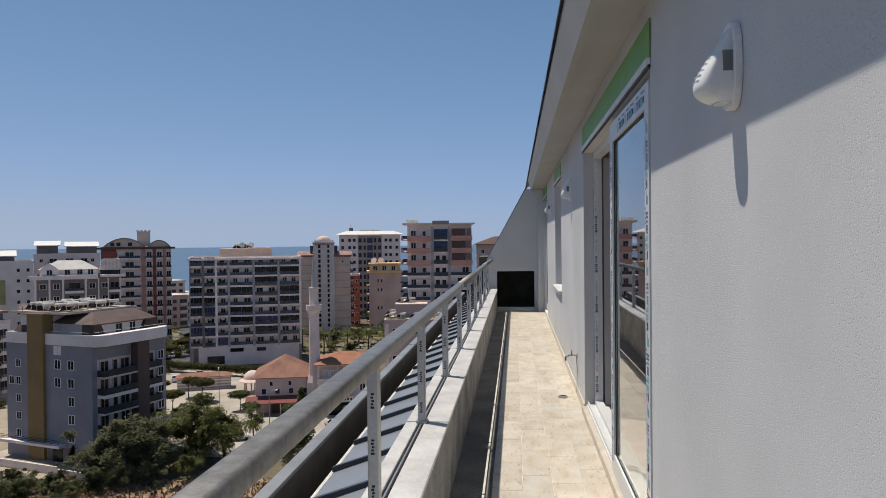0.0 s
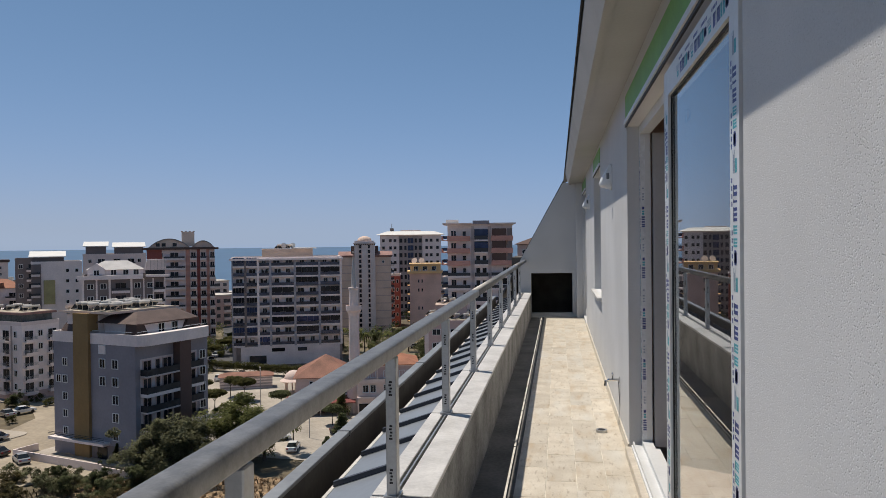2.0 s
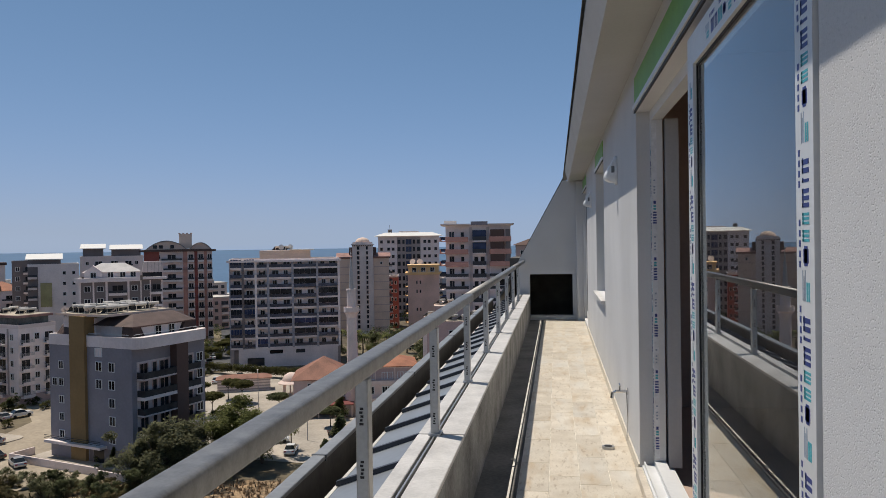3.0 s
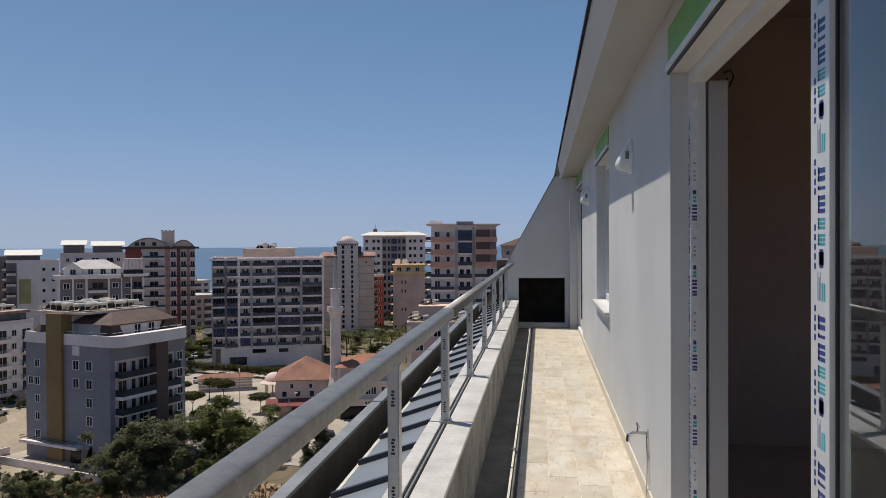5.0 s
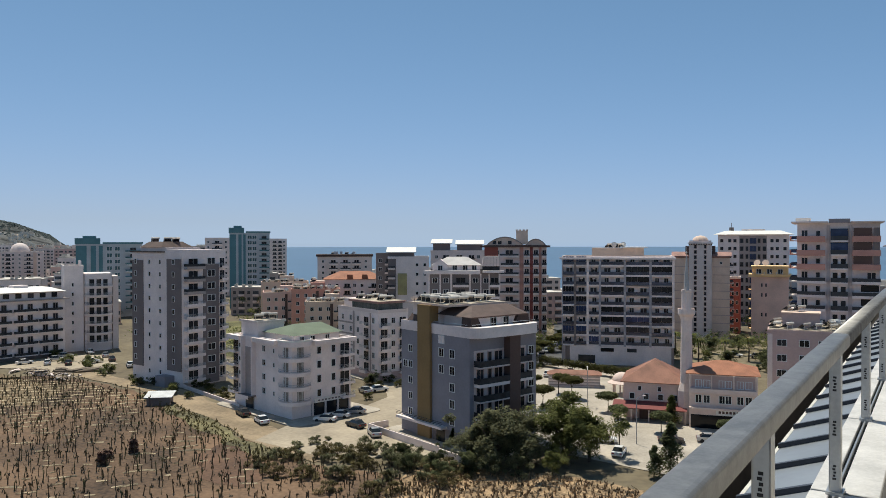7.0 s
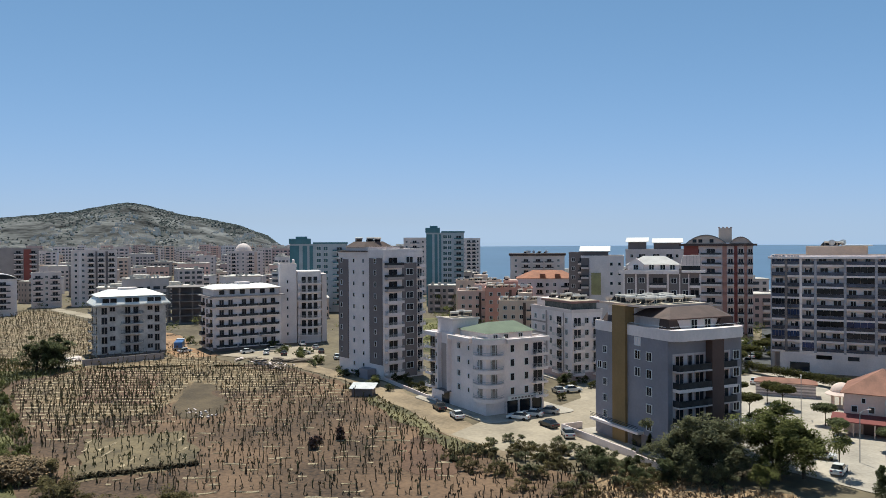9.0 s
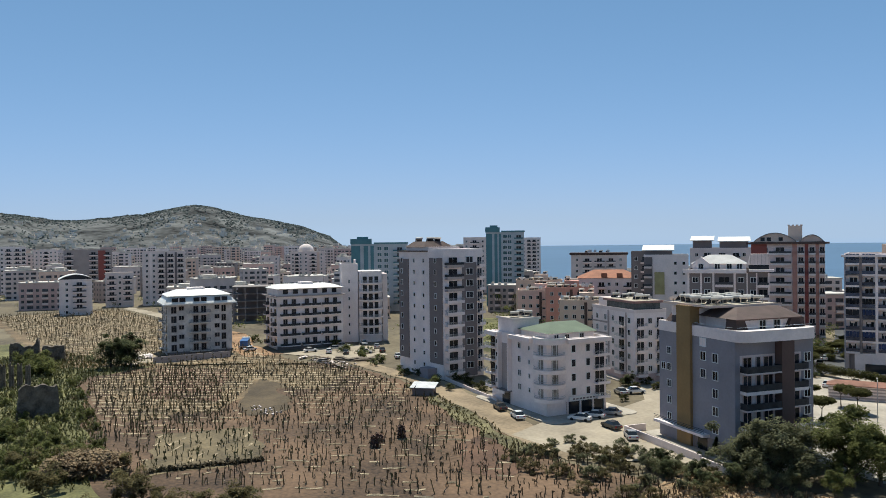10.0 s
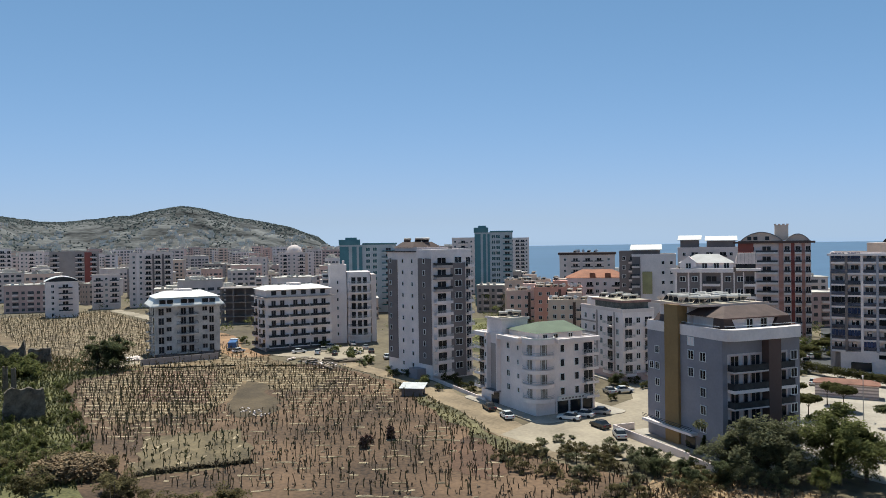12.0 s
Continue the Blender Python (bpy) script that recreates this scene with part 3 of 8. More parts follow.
several("garden_wall", [(-4.8, -4.55, 2.0, 22.0, 0, 1.3), (-4.55, -0.5, 21.75, 22.0, 0, 1.3), (-4.8, 6.0, -6.0, -5.75, 0, 1.0), (-4.8, -4.55, -6.0, 2.0, 0, 1.0)], OFFWHITE, h)

# white four-storey block with the green roof
h, s = house("white four-storey apartment block with a green hipped roof", (-102.0, 109.0), 78, 13.9, 20.6, -17.2, WHITE, parapet=1.0)
T = s[2]
boxes("attic_wall", [(1.8, 12.4, 1.8, 12.0, T - 0.9, T + 0.9)], WHITE, h)
piece("attic_roof", prism_data([(1.2, 1.2), (12.9, 1.2), (12.9, 12.3), (1.2, 12.3)], T + 0.9, T + 2.5, [(5.2, 6.6), (11.6, 6.6), (11.6, 7.0), (5.2, 7.0)]), GREENROOF, h)
boxes("stair_tower", [(0.3, 6.5, 12.4, 18.5, T - 0.6, T + 2.8)], WHITE, h)
boxes("roof_deck", [(0.25, 6.55, 12.35, 18.55, T + 2.8, T + 2.9)], FLATROOF, h)
several("deck_edge", [(0.0, 0.24, 12.1, 18.8, T + 2.6, T + 3.05), (0.25, 6.8, 12.1, 12.34, T + 2.6, T + 3.05)], OFFWHITE, h)
roof_tanks(h, 0.8, 6.0, 12.8, 18, T + 3.0, 2, 2, 4)
for u in (3.5, 6.0, 9.5):
    window(h, "R", s, u, T - 0.7, 1.0, 1.3).location.y = 1.8
rows_of(h, s, "L", (2.6, 6.0), 3.8, 4, 2.75, w=0.5, hh=1.0)
rows_of(h, s, "L", (9.6,), 3.8, 4, 2.75, w=1.0, hh=1.3)
rows_of(h, s, "L", (18.6,), 3.8, 4, 2.75, w=0.6, hh=1.0)
several("stair_cheek", [(-0.9, 0.0, 12.7, 13.0, 3.0, T - 0.2), (-0.9, 0.0, 16.6, 16.9, 3.0, T - 0.2)], WHITE, h)
# flat grey sheet paints the shade of the deep stair recess on the wall
boxes("stair_recess", [(-0.06, 0.0, 13.2, 16.4, 0.2, 12.5)], MIDGREY, h)
boxes("door_canopy", [(-1.8, 0.0, 12.6, 17.0, 2.8, 3.1)], DARKGREY, h)
boxes("canopy_edge", [(-1.9, -1.81, 12.5, 17.1, 2.5, 3.15)], WHITE, h)
boxes("entrance", [(-0.1, -0.06, 13.4, 16.2, 0.1, 2.6)], GLASS, h)
arc = [(3.1 * math.cos(radians(a)), 3.1 * math.sin(radians(a))) for a in range(100, 351, 10)]
for k in range(4):
    z = 3.0 + k * 2.75
    ring = [(2.0 + x, 2.0 + y) for x, y in arc]
    b = piece("balcony", prism_data(ring + [(5.0, 2.0), (2.0, 5.0)], z - 0.3, z + 0.42), WHITE, h)
    for q, zz in enumerate((0.7, 1.0)):
        piece("rail_bar", prism_data([(2.0 + x * 0.985, 2.0 + y * 0.985) for x, y in arc] + [(2.0 + x * 0.965, 2.0 + y * 0.965) for x, y in reversed(arc)], z + zz - 0.06, z + zz), RAILPALE, b)
    piece("corner_glass", prism_data([(1.9 + x * 0.66, 1.9 + y * 0.66) for x, y in arc] + [(3.5, 1.9), (1.9, 3.5)], z + 0.43, z + 2.4), CURTAIN, b)
    for a in range(110, 350, 24):
        piece("mullion", shared(("corner_mullion",), lambda: box_data([(-0.05, 0.05, -0.05, 0.05, 0.43, 2.4)])), FRAMEWHITE, b, loc=(1.9 + 3.1 * 0.665 * math.cos(radians(a)), 1.9 + 3.1 * 0.665 * math.sin(radians(a)), z))
    balcony(h, "R", s, 12.4, z, 3.0, 1.5, WHITE, RAILPALE, wall_h=0.3)
    balcony(h, "B", s, 4.0, z, 3.4, 1.3, WHITE, RAILPALE, wall_h=0.3)
    for u in (6.2, 9.6):
        window(h, "R", s, u, z + 0.7, 0.9, 1.5)
    balcony(h, "L", s, 20.2, z, 2.6, 1.2, WHITE, RAILPALE, wall_h=0.3)
ring = [(2.0 + x * 1.02, 2.0 + y * 1.02) for x, y in arc]
piece("cornice_corner", prism_data(ring + [(5.0, 2.0), (2.0, 5.0)], T - 1.0, T - 0.1), WHITE, h)
several("cornice", [(4.6, 14.8, -0.9, -0.061, T - 1.0, T - 0.15), (-0.9, -0.061, 4.6, 12.4, T - 1.0, T - 0.15), (-1.2, -0.061, 17.2, 22.0, T - 1.0, T - 0.15)], WHITE, h)
boxes("shop_front", [(4.4, 13.6, -0.05, 0.0, 0.1, 2.6)], GLASS, h)
boxes("shop_sign", [(5.0, 12.5, -0.25, -0.06, 2.65, 3.5)], SHEETWHITE, h, "white shop sign with dark marks")
several("shop_pillar", [(u_, u_ + 0.35, -0.3, -0.06, 0.1, 2.64) for u_ in (4.4, 7.4, 10.4, 13.2)], OFFWHITE, h)
piece("cornice_lip", prism_data([(2.0 + x * 1.03, 2.0 + y * 1.03) for x, y in arc] + [(2.0 + x * 0.98, 2.0 + y * 0.98) for x, y in reversed(arc)], T - 0.09, T + 0.22), SHEETWHITE, h)
for i in range(7):
    boxes("sign_mark", [(5.8 + i * 0.8, 6.3 + i * 0.8, -0.27, -0.253, 2.9, 3.2)], DARKGREY, h)


def inside(x, y, poly):
    """Whether a point lies in an outline."""
    c = False
    for i in range(len(poly)):
        (x1, y1), (x2, y2) = poly[i - 1], poly[i]
        if (y1 > y) != (y2 > y) and x < (x2 - x1) * (y - y1) / (y2 - y1) + x1:
            c = not c
    return c


def facade(h, s, face, width, n, step, z0, cols, kind="w", slab=None, rail=None, glass=None, w=1.2, hh=1.4, deep=1.2, kerb=0.4):
    """Evenly spaced windows or balconies over n storeys."""
    for k in range(n):
        for u in cols:
            z = z0 + k * step
            if kind == "w":
                window(h, face, s, u, z, w, hh, glass)
            else:
                balcony(h, face, s, u, z - 0.8, w, deep, slab or WHITE, rail or RAILDARK, wall_h=kerb, thick=0.25)


def spread(a, b, n):
    return [a + (b - a) * (i + 0.5) / n for i in range(n)]


# white five-storey block with a faded roof
h, s = house("white apartment block with pinkish roof edge and solar tanks", (-113.0, 149.6), 70, 8.6, 19.5, -14.8, WHITE, parapet=0.8, parapet_mat=OFFWHITE)
boxes("plinth", [(-0.08, 8.7, -0.08, -0.003, 0, 2.1)], TAUPE, h)
boxes("plinth", [(-0.08, -0.003, 0, 19.5, 0, 2.1)], TAUPE, h)
several("stripe", [(-0.06, -0.004, 11.2, 12.0, 2.2, s[2] - 0.9), (-0.06, -0.004, 3.3, 3.9, 2.2, s[2] - 0.9)], MIDGREY, h)
several("floor_band", [(-0.07, -0.005, 12.1, 19.5, 4.6 + k * 2.8, 5.0 + k * 2.8) for k in range(4)], MIDGREY, h)
boxes("penthouse", [(1.0, 8.0, 1.5, 14.0, s[2] - 0.7, s[2] + 1.4)], RAILGREEN, h)
boxes("penthouse_wall", [(1.0, 8.0, 14.0, 18.0, s[2] - 0.7, s[2] + 1.9)], WHITE, h)
boxes("roof_edge", [(0.2, 8.6, 0.6, 14.5, s[2] + 1.4, s[2] + 1.9)], PINKTILE, h)
boxes("roof_deck", [(0.6, 8.3, 1.0, 14.1, s[2] + 1.9, s[2] + 1.96)], FLATROOF, h)
roof_tanks(h, 1.2, 7.8, 2.5, 14, s[2] + 1.9, 2, 4, 8)
facade(h, s, "L", 19, 5, 2.8, 2.6, (2.2, 9.5, 13, 17), w=1.0)
facade(h, s, "L", 19, 5, 2.8, 2.6, (5.6,), "b", w=3.0, slab=WHITE, rail=RAILPALE)
facade(h, s, "R", 9, 5, 2.8, 2.6, (4.2,), w=1.0)
facade(h, s, "R", 9, 5, 2.8, 2.6, (7.0, 1.6), "b", w=2.6, rail=RAILPALE)

# eleven-storey grey and white tower
h, s = house("tall white and dark grey apartment tower with many balconies", (-146.4, 119.4), 86, 12.0, 20.6, -0.9, WHITE, parapet=1.2)
several("stripe", [(-0.2, 0.0, 15.8, 20.4, 3.6, 29.2), (-0.2, 0.0, 0.3, 5.9, 3.6, 29.6), (5.6, 10.0, -0.15, 0.0, 0.3, 28.4)], DARKGREY, h)
boxes("penthouse", [(1, 10.6, 8, 18.6, s[2] - 1.1, s[2] + 1.2)], OFFWHITE, h)
boxes("roof_edge", [(-0.4, 11.6, 7.0, 21.0, s[2] + 0.02, s[2] + 0.3)], BROWNTILE, h)
piece("attic_roof", prism_data([(0.6, 9.5), (9.6, 9.5), (9.6, 18.5), (0.6, 18.5)], s[2] + 1.2, s[2] + 2.6, [(2.4, 11), (7.6, 11), (7.6, 17), (2.4, 17)]), ATTICBROWN, h)
roof_tanks(h, 1, 9.4, 9, 20, s[2] + 2.4, 1, 3, 21)
boxes("roof_wall", [(0.1, 12.0, -0.05, 6.9, s[2] + 0.01, s[2] + 0.7)], WHITE, h)
facade(h, s, "L", 23, 10, 2.9, 2.2, (13.2, 8.8), w=0.7, hh=1.1)
for k in range(9):
    for u in (18.9, 3.2):
        window(h, "L", s, u, 5.1 + 2.9 * k, 0.8, 1.3).location.x = -0.2
for k in range(10):
    window(h, "R", s, 7.8, 2.2 + 2.9 * k, 2.0, 1.6).location.y = -0.15
for k in range(10):
    dim = k > 6
    balcony(h, "R", s, 2.9, 1.4 + 2.9 * k, 5.0, 1.3, MIDGREY if dim else WHITE, RAILSMOKE if dim else RAILPALE, wall_h=0.42, thick=0.25)
    balcony(h, "R", s, 11.0, 1.4 + 2.9 * k, 1.8, 1.3, WHITE, RAILPALE, wall_h=0.42, thick=0.25)
boxes("entrance_hut", [(-2.6, -0.02, 3.2, 7.0, 0, 2.5)], BLUEGREY, h)

# two new white blocks by the field
RAWWHITE = mat("raw_white_render", (0.62, 0.57, 0.53), rough=0.9, vary=0.2, scale=0.35, grain=1.6, spec=0.2)


def new_block(label, C, ang, wR, wL, top, wall, bays, band):
    """A new block: bays on its front as (u, width of balcony or 0, openings)."""
    h, s = house(label, C, ang, wR, wL, top, wall, parapet=0.5)
    n, step = 5, (s[2] - 1.4) / 5
    for k in range(n):
        z = 1.2 + k * step
        for u, wide, opens in bays:
            for du, w, hh in opens:
                window(h, "R", s, u + du, z + (0.1 if hh > 2 else 0.9), w, hh, frame_mat=MIDGREY)
            if wide:
                balcony(h, "R", s, u, z + 0.05, wide, 1.3, wall, RAILSMOKE, rail_h=0.7 if band else 0.95, door=False, thick=0.28, bars=not band)
        for u in (2.2, wL - 2.6):
            balcony(h, "L", s, u, z + 0.05, 3.0, 1.2, wall, RAILSMOKE, rail_h=0.95, thick=0.25, bars=not band)
        window(h, "L", s, wL / 2, z + 0.9, 1.2, 1.3, frame_mat=MIDGREY)
    if band:
        for k in range(1, n):
            boxes("floor_band", [(-0.2, wR + 0.2, -0.2, -0.003, k * step + 0.95, k * step + 1.2)], wall, h)
    boxes("plinth", [(-0.1, wR + 0.1, -0.1, -0.003, 0, 1.1)], DARKGREY, h)
    return h, s


h, s = new_block("new white apartment block, unfinished, with a white hipped attic", (-232.8, 81.7), 78, 19.1, 14.0, -16.3, RAWWHITE,
                 [(2.2, 0, ((-0.3, 1.5, 2.1), (1.9, 1.4, 1.4))), (9.4, 6.2, ((-1.1, 1.4, 2.1), (1.2, 1.4, 2.1))), (15.2, 0, ((-0.6, 1.4, 1.4), (1.4, 1.3, 2.1)))], False)
wR, wL, T = s
boxes("eaves_slab", [(-1.3, wR + 1.3, -1.3, wL + 1.3, T - 0.35, T)], SHEETWHITE, h)
piece("attic_skirt", prism_data([(-1.2, -1.2), (wR + 1.2, -1.2), (wR + 1.2, wL + 1.2), (-1.2, wL + 1.2)], T + 0.003, T + 2.3, [(0.6, 0.6), (wR - 0.6, 0.6), (wR - 0.6, wL - 0.6), (0.6, wL - 0.6)]), SHEETWHITE, h)
piece("attic_roof", prism_data([(-0.1, -0.1), (wR + 0.1, -0.1), (wR + 0.1, wL + 0.1), (-0.1, wL + 0.1)], T + 2.303, T + 3.9, [(4, 4), (wR - 4, 4), (wR - 4, wL - 4), (4, wL - 4)]), SHEETWHITE, h)
for u0, u1 in ((1.4, 5.2), (7.6, 11.4), (13.8, 17.6)):
    boxes("dormer_recess", [(u0, u1, -0.85, 0.6, T + 0.55, T + 1.75)], GLASS, h)
    boxes("dormer_post", [((u0 + u1) / 2 - 0.15, (u0 + u1) / 2 + 0.15, -0.95, -0.86, T + 0.5, T + 1.8)], WHITE, h)
boxes("stair_head", [(wR * 0.35, wR * 0.62, 5, 9, T + 3.6, T + 4.5)], WHITE, h)
h, s = new_block("new white apartment block with dark slatted balconies and a set-back attic", (-222.3, 112.6), 80, 21.9, 13.1, -15.0, WHITE,
                 [(4.0, 6.2, ((-1.4, 1.3, 2.1), (1.4, 1.3, 2.1))), (11.0, 6.0, ((-1.3, 1.3, 2.1), (1.3, 1.3, 2.1))), (17.8, 6.2, ((-1.4, 1.3, 2.1), (1.4, 1.3, 2.1)))], True)
wR, wL, T = s
boxes("eaves_slab", [(-1.0, wR + 1.0, -1.0, wL + 1.0, T - 0.3, T)], MIDGREY, h)
boxes("attic_wall", [(0.4, wR - 0.4, 0.4, wL - 0.4, T, T + 2.2)], OFFWHITE, h)
for u in spread(1.2, wR - 1.2, 6):
    boxes("attic_window", [(u - 0.8, u + 0.8, 0.33, 0.39, T + 0.5, T + 1.9)], GLASS, h)
piece("attic_roof", prism_data([(-0.3, -0.3), (wR + 0.3, -0.3), (wR + 0.3, wL + 0.3), (-0.3, wL + 0.3)], T + 2.203, T + 3.3, [(3, 3), (wR - 3, 3), (wR - 3, wL - 3), (3, wL - 3)]), SHEETWHITE, h)
boxes("stair_head", [(wR * 0.42, wR * 0.6, 4, 8, T + 3.0, T + 4.0)], WHITE, h)

# round-cornered white block
h, s = house("white block with rounded stacked balconies", (-224.7, 137.5), 62, 5.5, 14.0, -5.6, WHITE, parapet=1.0)
facade(h, s, "R", 6, 7, 2.9, 2.5, (2.5,), w=0.5, hh=1.2)
arc = [(5.6 + 8.2 * q / 12, -2.3 * math.sin(math.pi * q / 12) ** 0.7) for q in range(13)]
deep_back = [(13.8, 12.0), (5.6, 12.0)]


def bowed(out):
    return [(9.7 + (x - 9.7) * (1 + out * 0.06), y - out * (1 if y < -0.1 else 0.0)) for x, y in arc]


piece("bowed_bay", prism_data(bowed(-0.9) + deep_back, 0, s[2] - 2.5), WHITE, h)
boxes("side_wall", [(13.9, 15.6, 1.0, 12.0, 0, s[2] - 3.5)], OFFWHITE, h)
for k in range(7):
    z = 2.2 + k * 2.9
    b = piece("balcony", prism_data(bowed(0.0) + [(13.8, 0.3), (5.6, 0.3)], z, z + 0.42), WHITE, h)
    for zz in (0.7, 0.95, 1.2):
        piece("rail_bar", prism_data(bowed(-0.02) + bowed(-0.09)[::-1], z + zz - 0.07, z + zz), RAILSMOKE if k in (1, 3, 4) else RAILPALE, b)
    for q in (2, 5, 8):
        (x0, y0), (x1, y1) = bowed(-0.88)[q], bowed(-0.88)[q + 2]
        piece("bay_window", prism_data([(x0, y0 - 0.08), (x1, y1 - 0.08), (x1, y1), (x0, y0)], z + 0.45, z + 2.5), GLASS, b)
boxes("roof_fin", [(4.6, 5.0, 1, 8, s[2] + 0.01, s[2] + 1.4)], WHITE, h)

# bare concrete frame
h = thing("concrete_frame", "unfinished building of bare concrete floors and columns", "building site", "", -311.9, 135.4, GZ, radians(62))
for k in range(6):
    boxes("slab", [(0, 16, 0, 14, 3.0 * k, 3.0 * k + 0.35)], CONCRETE, h)
for i in range(4):
    for j in range(3):
        boxes("column", [(0.3 + i * 5.0, 0.8 + i * 5.0, 0.3 + j * 6.4, 0.8 + j * 6.4, 0, 15.2)], CONCRETE, h)
boxes("core_wall", [(2, 14, 6, 6.3, 0, 15)], DARKGREY, h)


def block(label, C, ang, wR, wL, top, wall, n, wins=(), bals=(), stripes=(), slab=None, rail=None, parapet=0.7, parapet_mat=None, ww=1.1, wh=1.4, side=True, glass=None, z0=0.9):
    """A further block: window and balcony columns on the front as (u) and (u, width); stripes as (u0, u1, colour)."""
    h, s = house(label, C, ang, wR, wL, top, wall, parapet=parapet, parapet_mat=parapet_mat)
    step = (s[2] - parapet - 0.4) / n
    for u0, u1, c in stripes:
        boxes("stripe", [(u0, u1, -0.12, -0.002, 0.2, s[2] - parapet - 0.1)], c, h)
    for u in wins:
        facade(h, s, "R", wR, n, step, z0, (u,), w=ww, hh=wh, glass=glass)
    for u, w in bals:
        facade(h, s, "R", wR, n - 1, step, step + 0.9, (u,), "b", w=w, slab=slab, rail=rail)
    if side:
        facade(h, s, "L", wL, n, step, z0, spread(1, wL - 1, 3), w=1.0)
    return h, s, step


def arch_roof(h, x0, x1, y0, y1, z, rise, wall, material):
    """A barrel roof over a block, with its curved gable wall."""
    n = 14
    arc = [(x0 + (x1 - x0) * i / n, z + rise * math.sin(math.pi * i / n) ** 0.8) for i in range(n + 1)]
    piece("gable_wall", extrude_y([(x0 + 0.4, z)] + [(max(x0 + 0.4, min(x1 - 0.4, x)), max(z, zz - 0.3)) for x, zz in arc] + [(x1 - 0.4, z)], y0 + 0.4, y1 - 0.4), wall, h)
    piece("barrel_roof", extrude_y([(x, zz) for x, zz in arc] + [(x, zz - 0.28) for x, zz in reversed(arc)], y0, y1), material, h)


def extrude_y(outline, y0, y1):
    """A prism along y over an outline of (x, z)."""
    n = len(outline)
    verts = [(x, y0, z) for x, z in outline] + [(x, y1, z) for x, z in outline]
    faces = [tuple(range(n)), tuple(range(2 * n - 1, n - 1, -1))]
    faces += [(i, n + i, n + (i + 1) % n, (i + 1) % n) for i in range(n)]
    return verts, faces


def joined(*datas):
    verts, faces = [], []
    for v, f in datas:
        n = len(verts)
        verts += list(v)
        faces += [tuple(i + n for i in q) for q in f]
    return verts, faces


def hip_roof(h, x0, x1, y0, y1, z, rise, ridge, material, name="roof", over=0.6):
    x0, x1, y0, y1 = x0 - over, x1 + over, y0 - over, y1 + over
    cx, cy = (x0 + x1) / 2, (y0 + y1) / 2
    if x1 - x0 >= y1 - y0:
        top = [(cx - ridge, cy - 0.05), (cx + ridge, cy - 0.05), (cx + ridge, cy + 0.05), (cx - ridge, cy + 0.05)]
    else:
        top = [(cx - 0.05, cy - ridge), (cx + 0.05, cy - ridge), (cx + 0.05, cy + ridge), (cx - 0.05, cy + ridge)]
    base = [(x0, y0), (x1, y0), (x1, y1), (x0, y1)]
    return piece(name, joined(prism_data(base, z, z + 0.12), prism_data(base, z + 0.121, z + rise, top)), material, h)


ORANGETILE = mat("orange_roof_tile", (0.36, 0.145, 0.08), vary=0.2, scale=0.4, grain=6)
ROOFGREY = mat("grey_sheet_roof", (0.27, 0.26, 0.255), rough=0.6, vary=0.12, scale=0.3, grain=3)
BANNER = mat("yellow_banner", (0.40, 0.355, 0.17), rough=0.7, vary=0.12, scale=0.5, grain=3)
PALETEAL = wall_paint("facade_paleteal", (0.40, 0.48, 0.51))

PALEPINK = wall_paint("facade_palepink", (0.76, 0.67, 0.63))


def mono_roof(h, x0, x1, y0, y1, z, rise):
    """A white sheet roof that rises to the back."""
    piece("sheet_roof", ([(x0, y0, z), (x1, y0, z), (x1, y1, z + rise), (x0, y1, z + rise), (x0, y0, z + 0.25), (x1, y0, z + 0.25), (x1, y1, z + rise + 0.25), (x0, y1, z + rise + 0.25)], [(3, 2, 1, 0), (4, 5, 6, 7), (0, 1, 5, 4), (1, 2, 6, 5), (2, 3, 7, 6), (3, 0, 4, 7)]), SHEETWHITE, h)


# arched tower in brick red and pink
h, s, st = block("brick-red and pink tower with arched grey roofs", (-130.7, 231.4), 28, 21.0, 17, 0.4, PALEPINK, 10, (4.4, 12.6, 15.9, 18.9), ((8.4, 6.4), (14.3, 1.9), (17.4, 1.9), (20.2, 1.6)), ((0.0, 4.6, BRICKRED), (11.9, 13.2, SALMON), (15.4, 16.4, BRICKRED), (18.4, 19.3, SALMON)), slab=WHITE, parapet=0.5, parapet_mat=BROWN, ww=0.9)
arch_roof(h, 0.6, 13.2, -0.6, 12, s[2], 2.9, BEIGE, ROOFGREY)
for u in (3.4, 5.2, 8.6):
    boxes("gable_glass", [(u - 0.6, u + 0.6, -0.3, -0.21, s[2] + 0.3, s[2] + 1.4)], GLASS, h)
arch_roof(h, 14.0, 20.8, -0.2, 12, s[2], 2.2, BEIGE, ROOFGREY)
several("stair_core", [(10.8, 14.8, 3, 7, s[2] + 0.2, s[2] + 5.0)] + [(10.6 + q * 1.2, 11.3 + q * 1.2, 2.9, 3.6, s[2] + 5.0, s[2] + 5.35) for q in range(4)], BEIGE, h)
boxes("cornice", [(-1.4, 22.2, -1.4, -0.07, s[2] - 0.75, s[2] - 0.1)], BROWN, h)
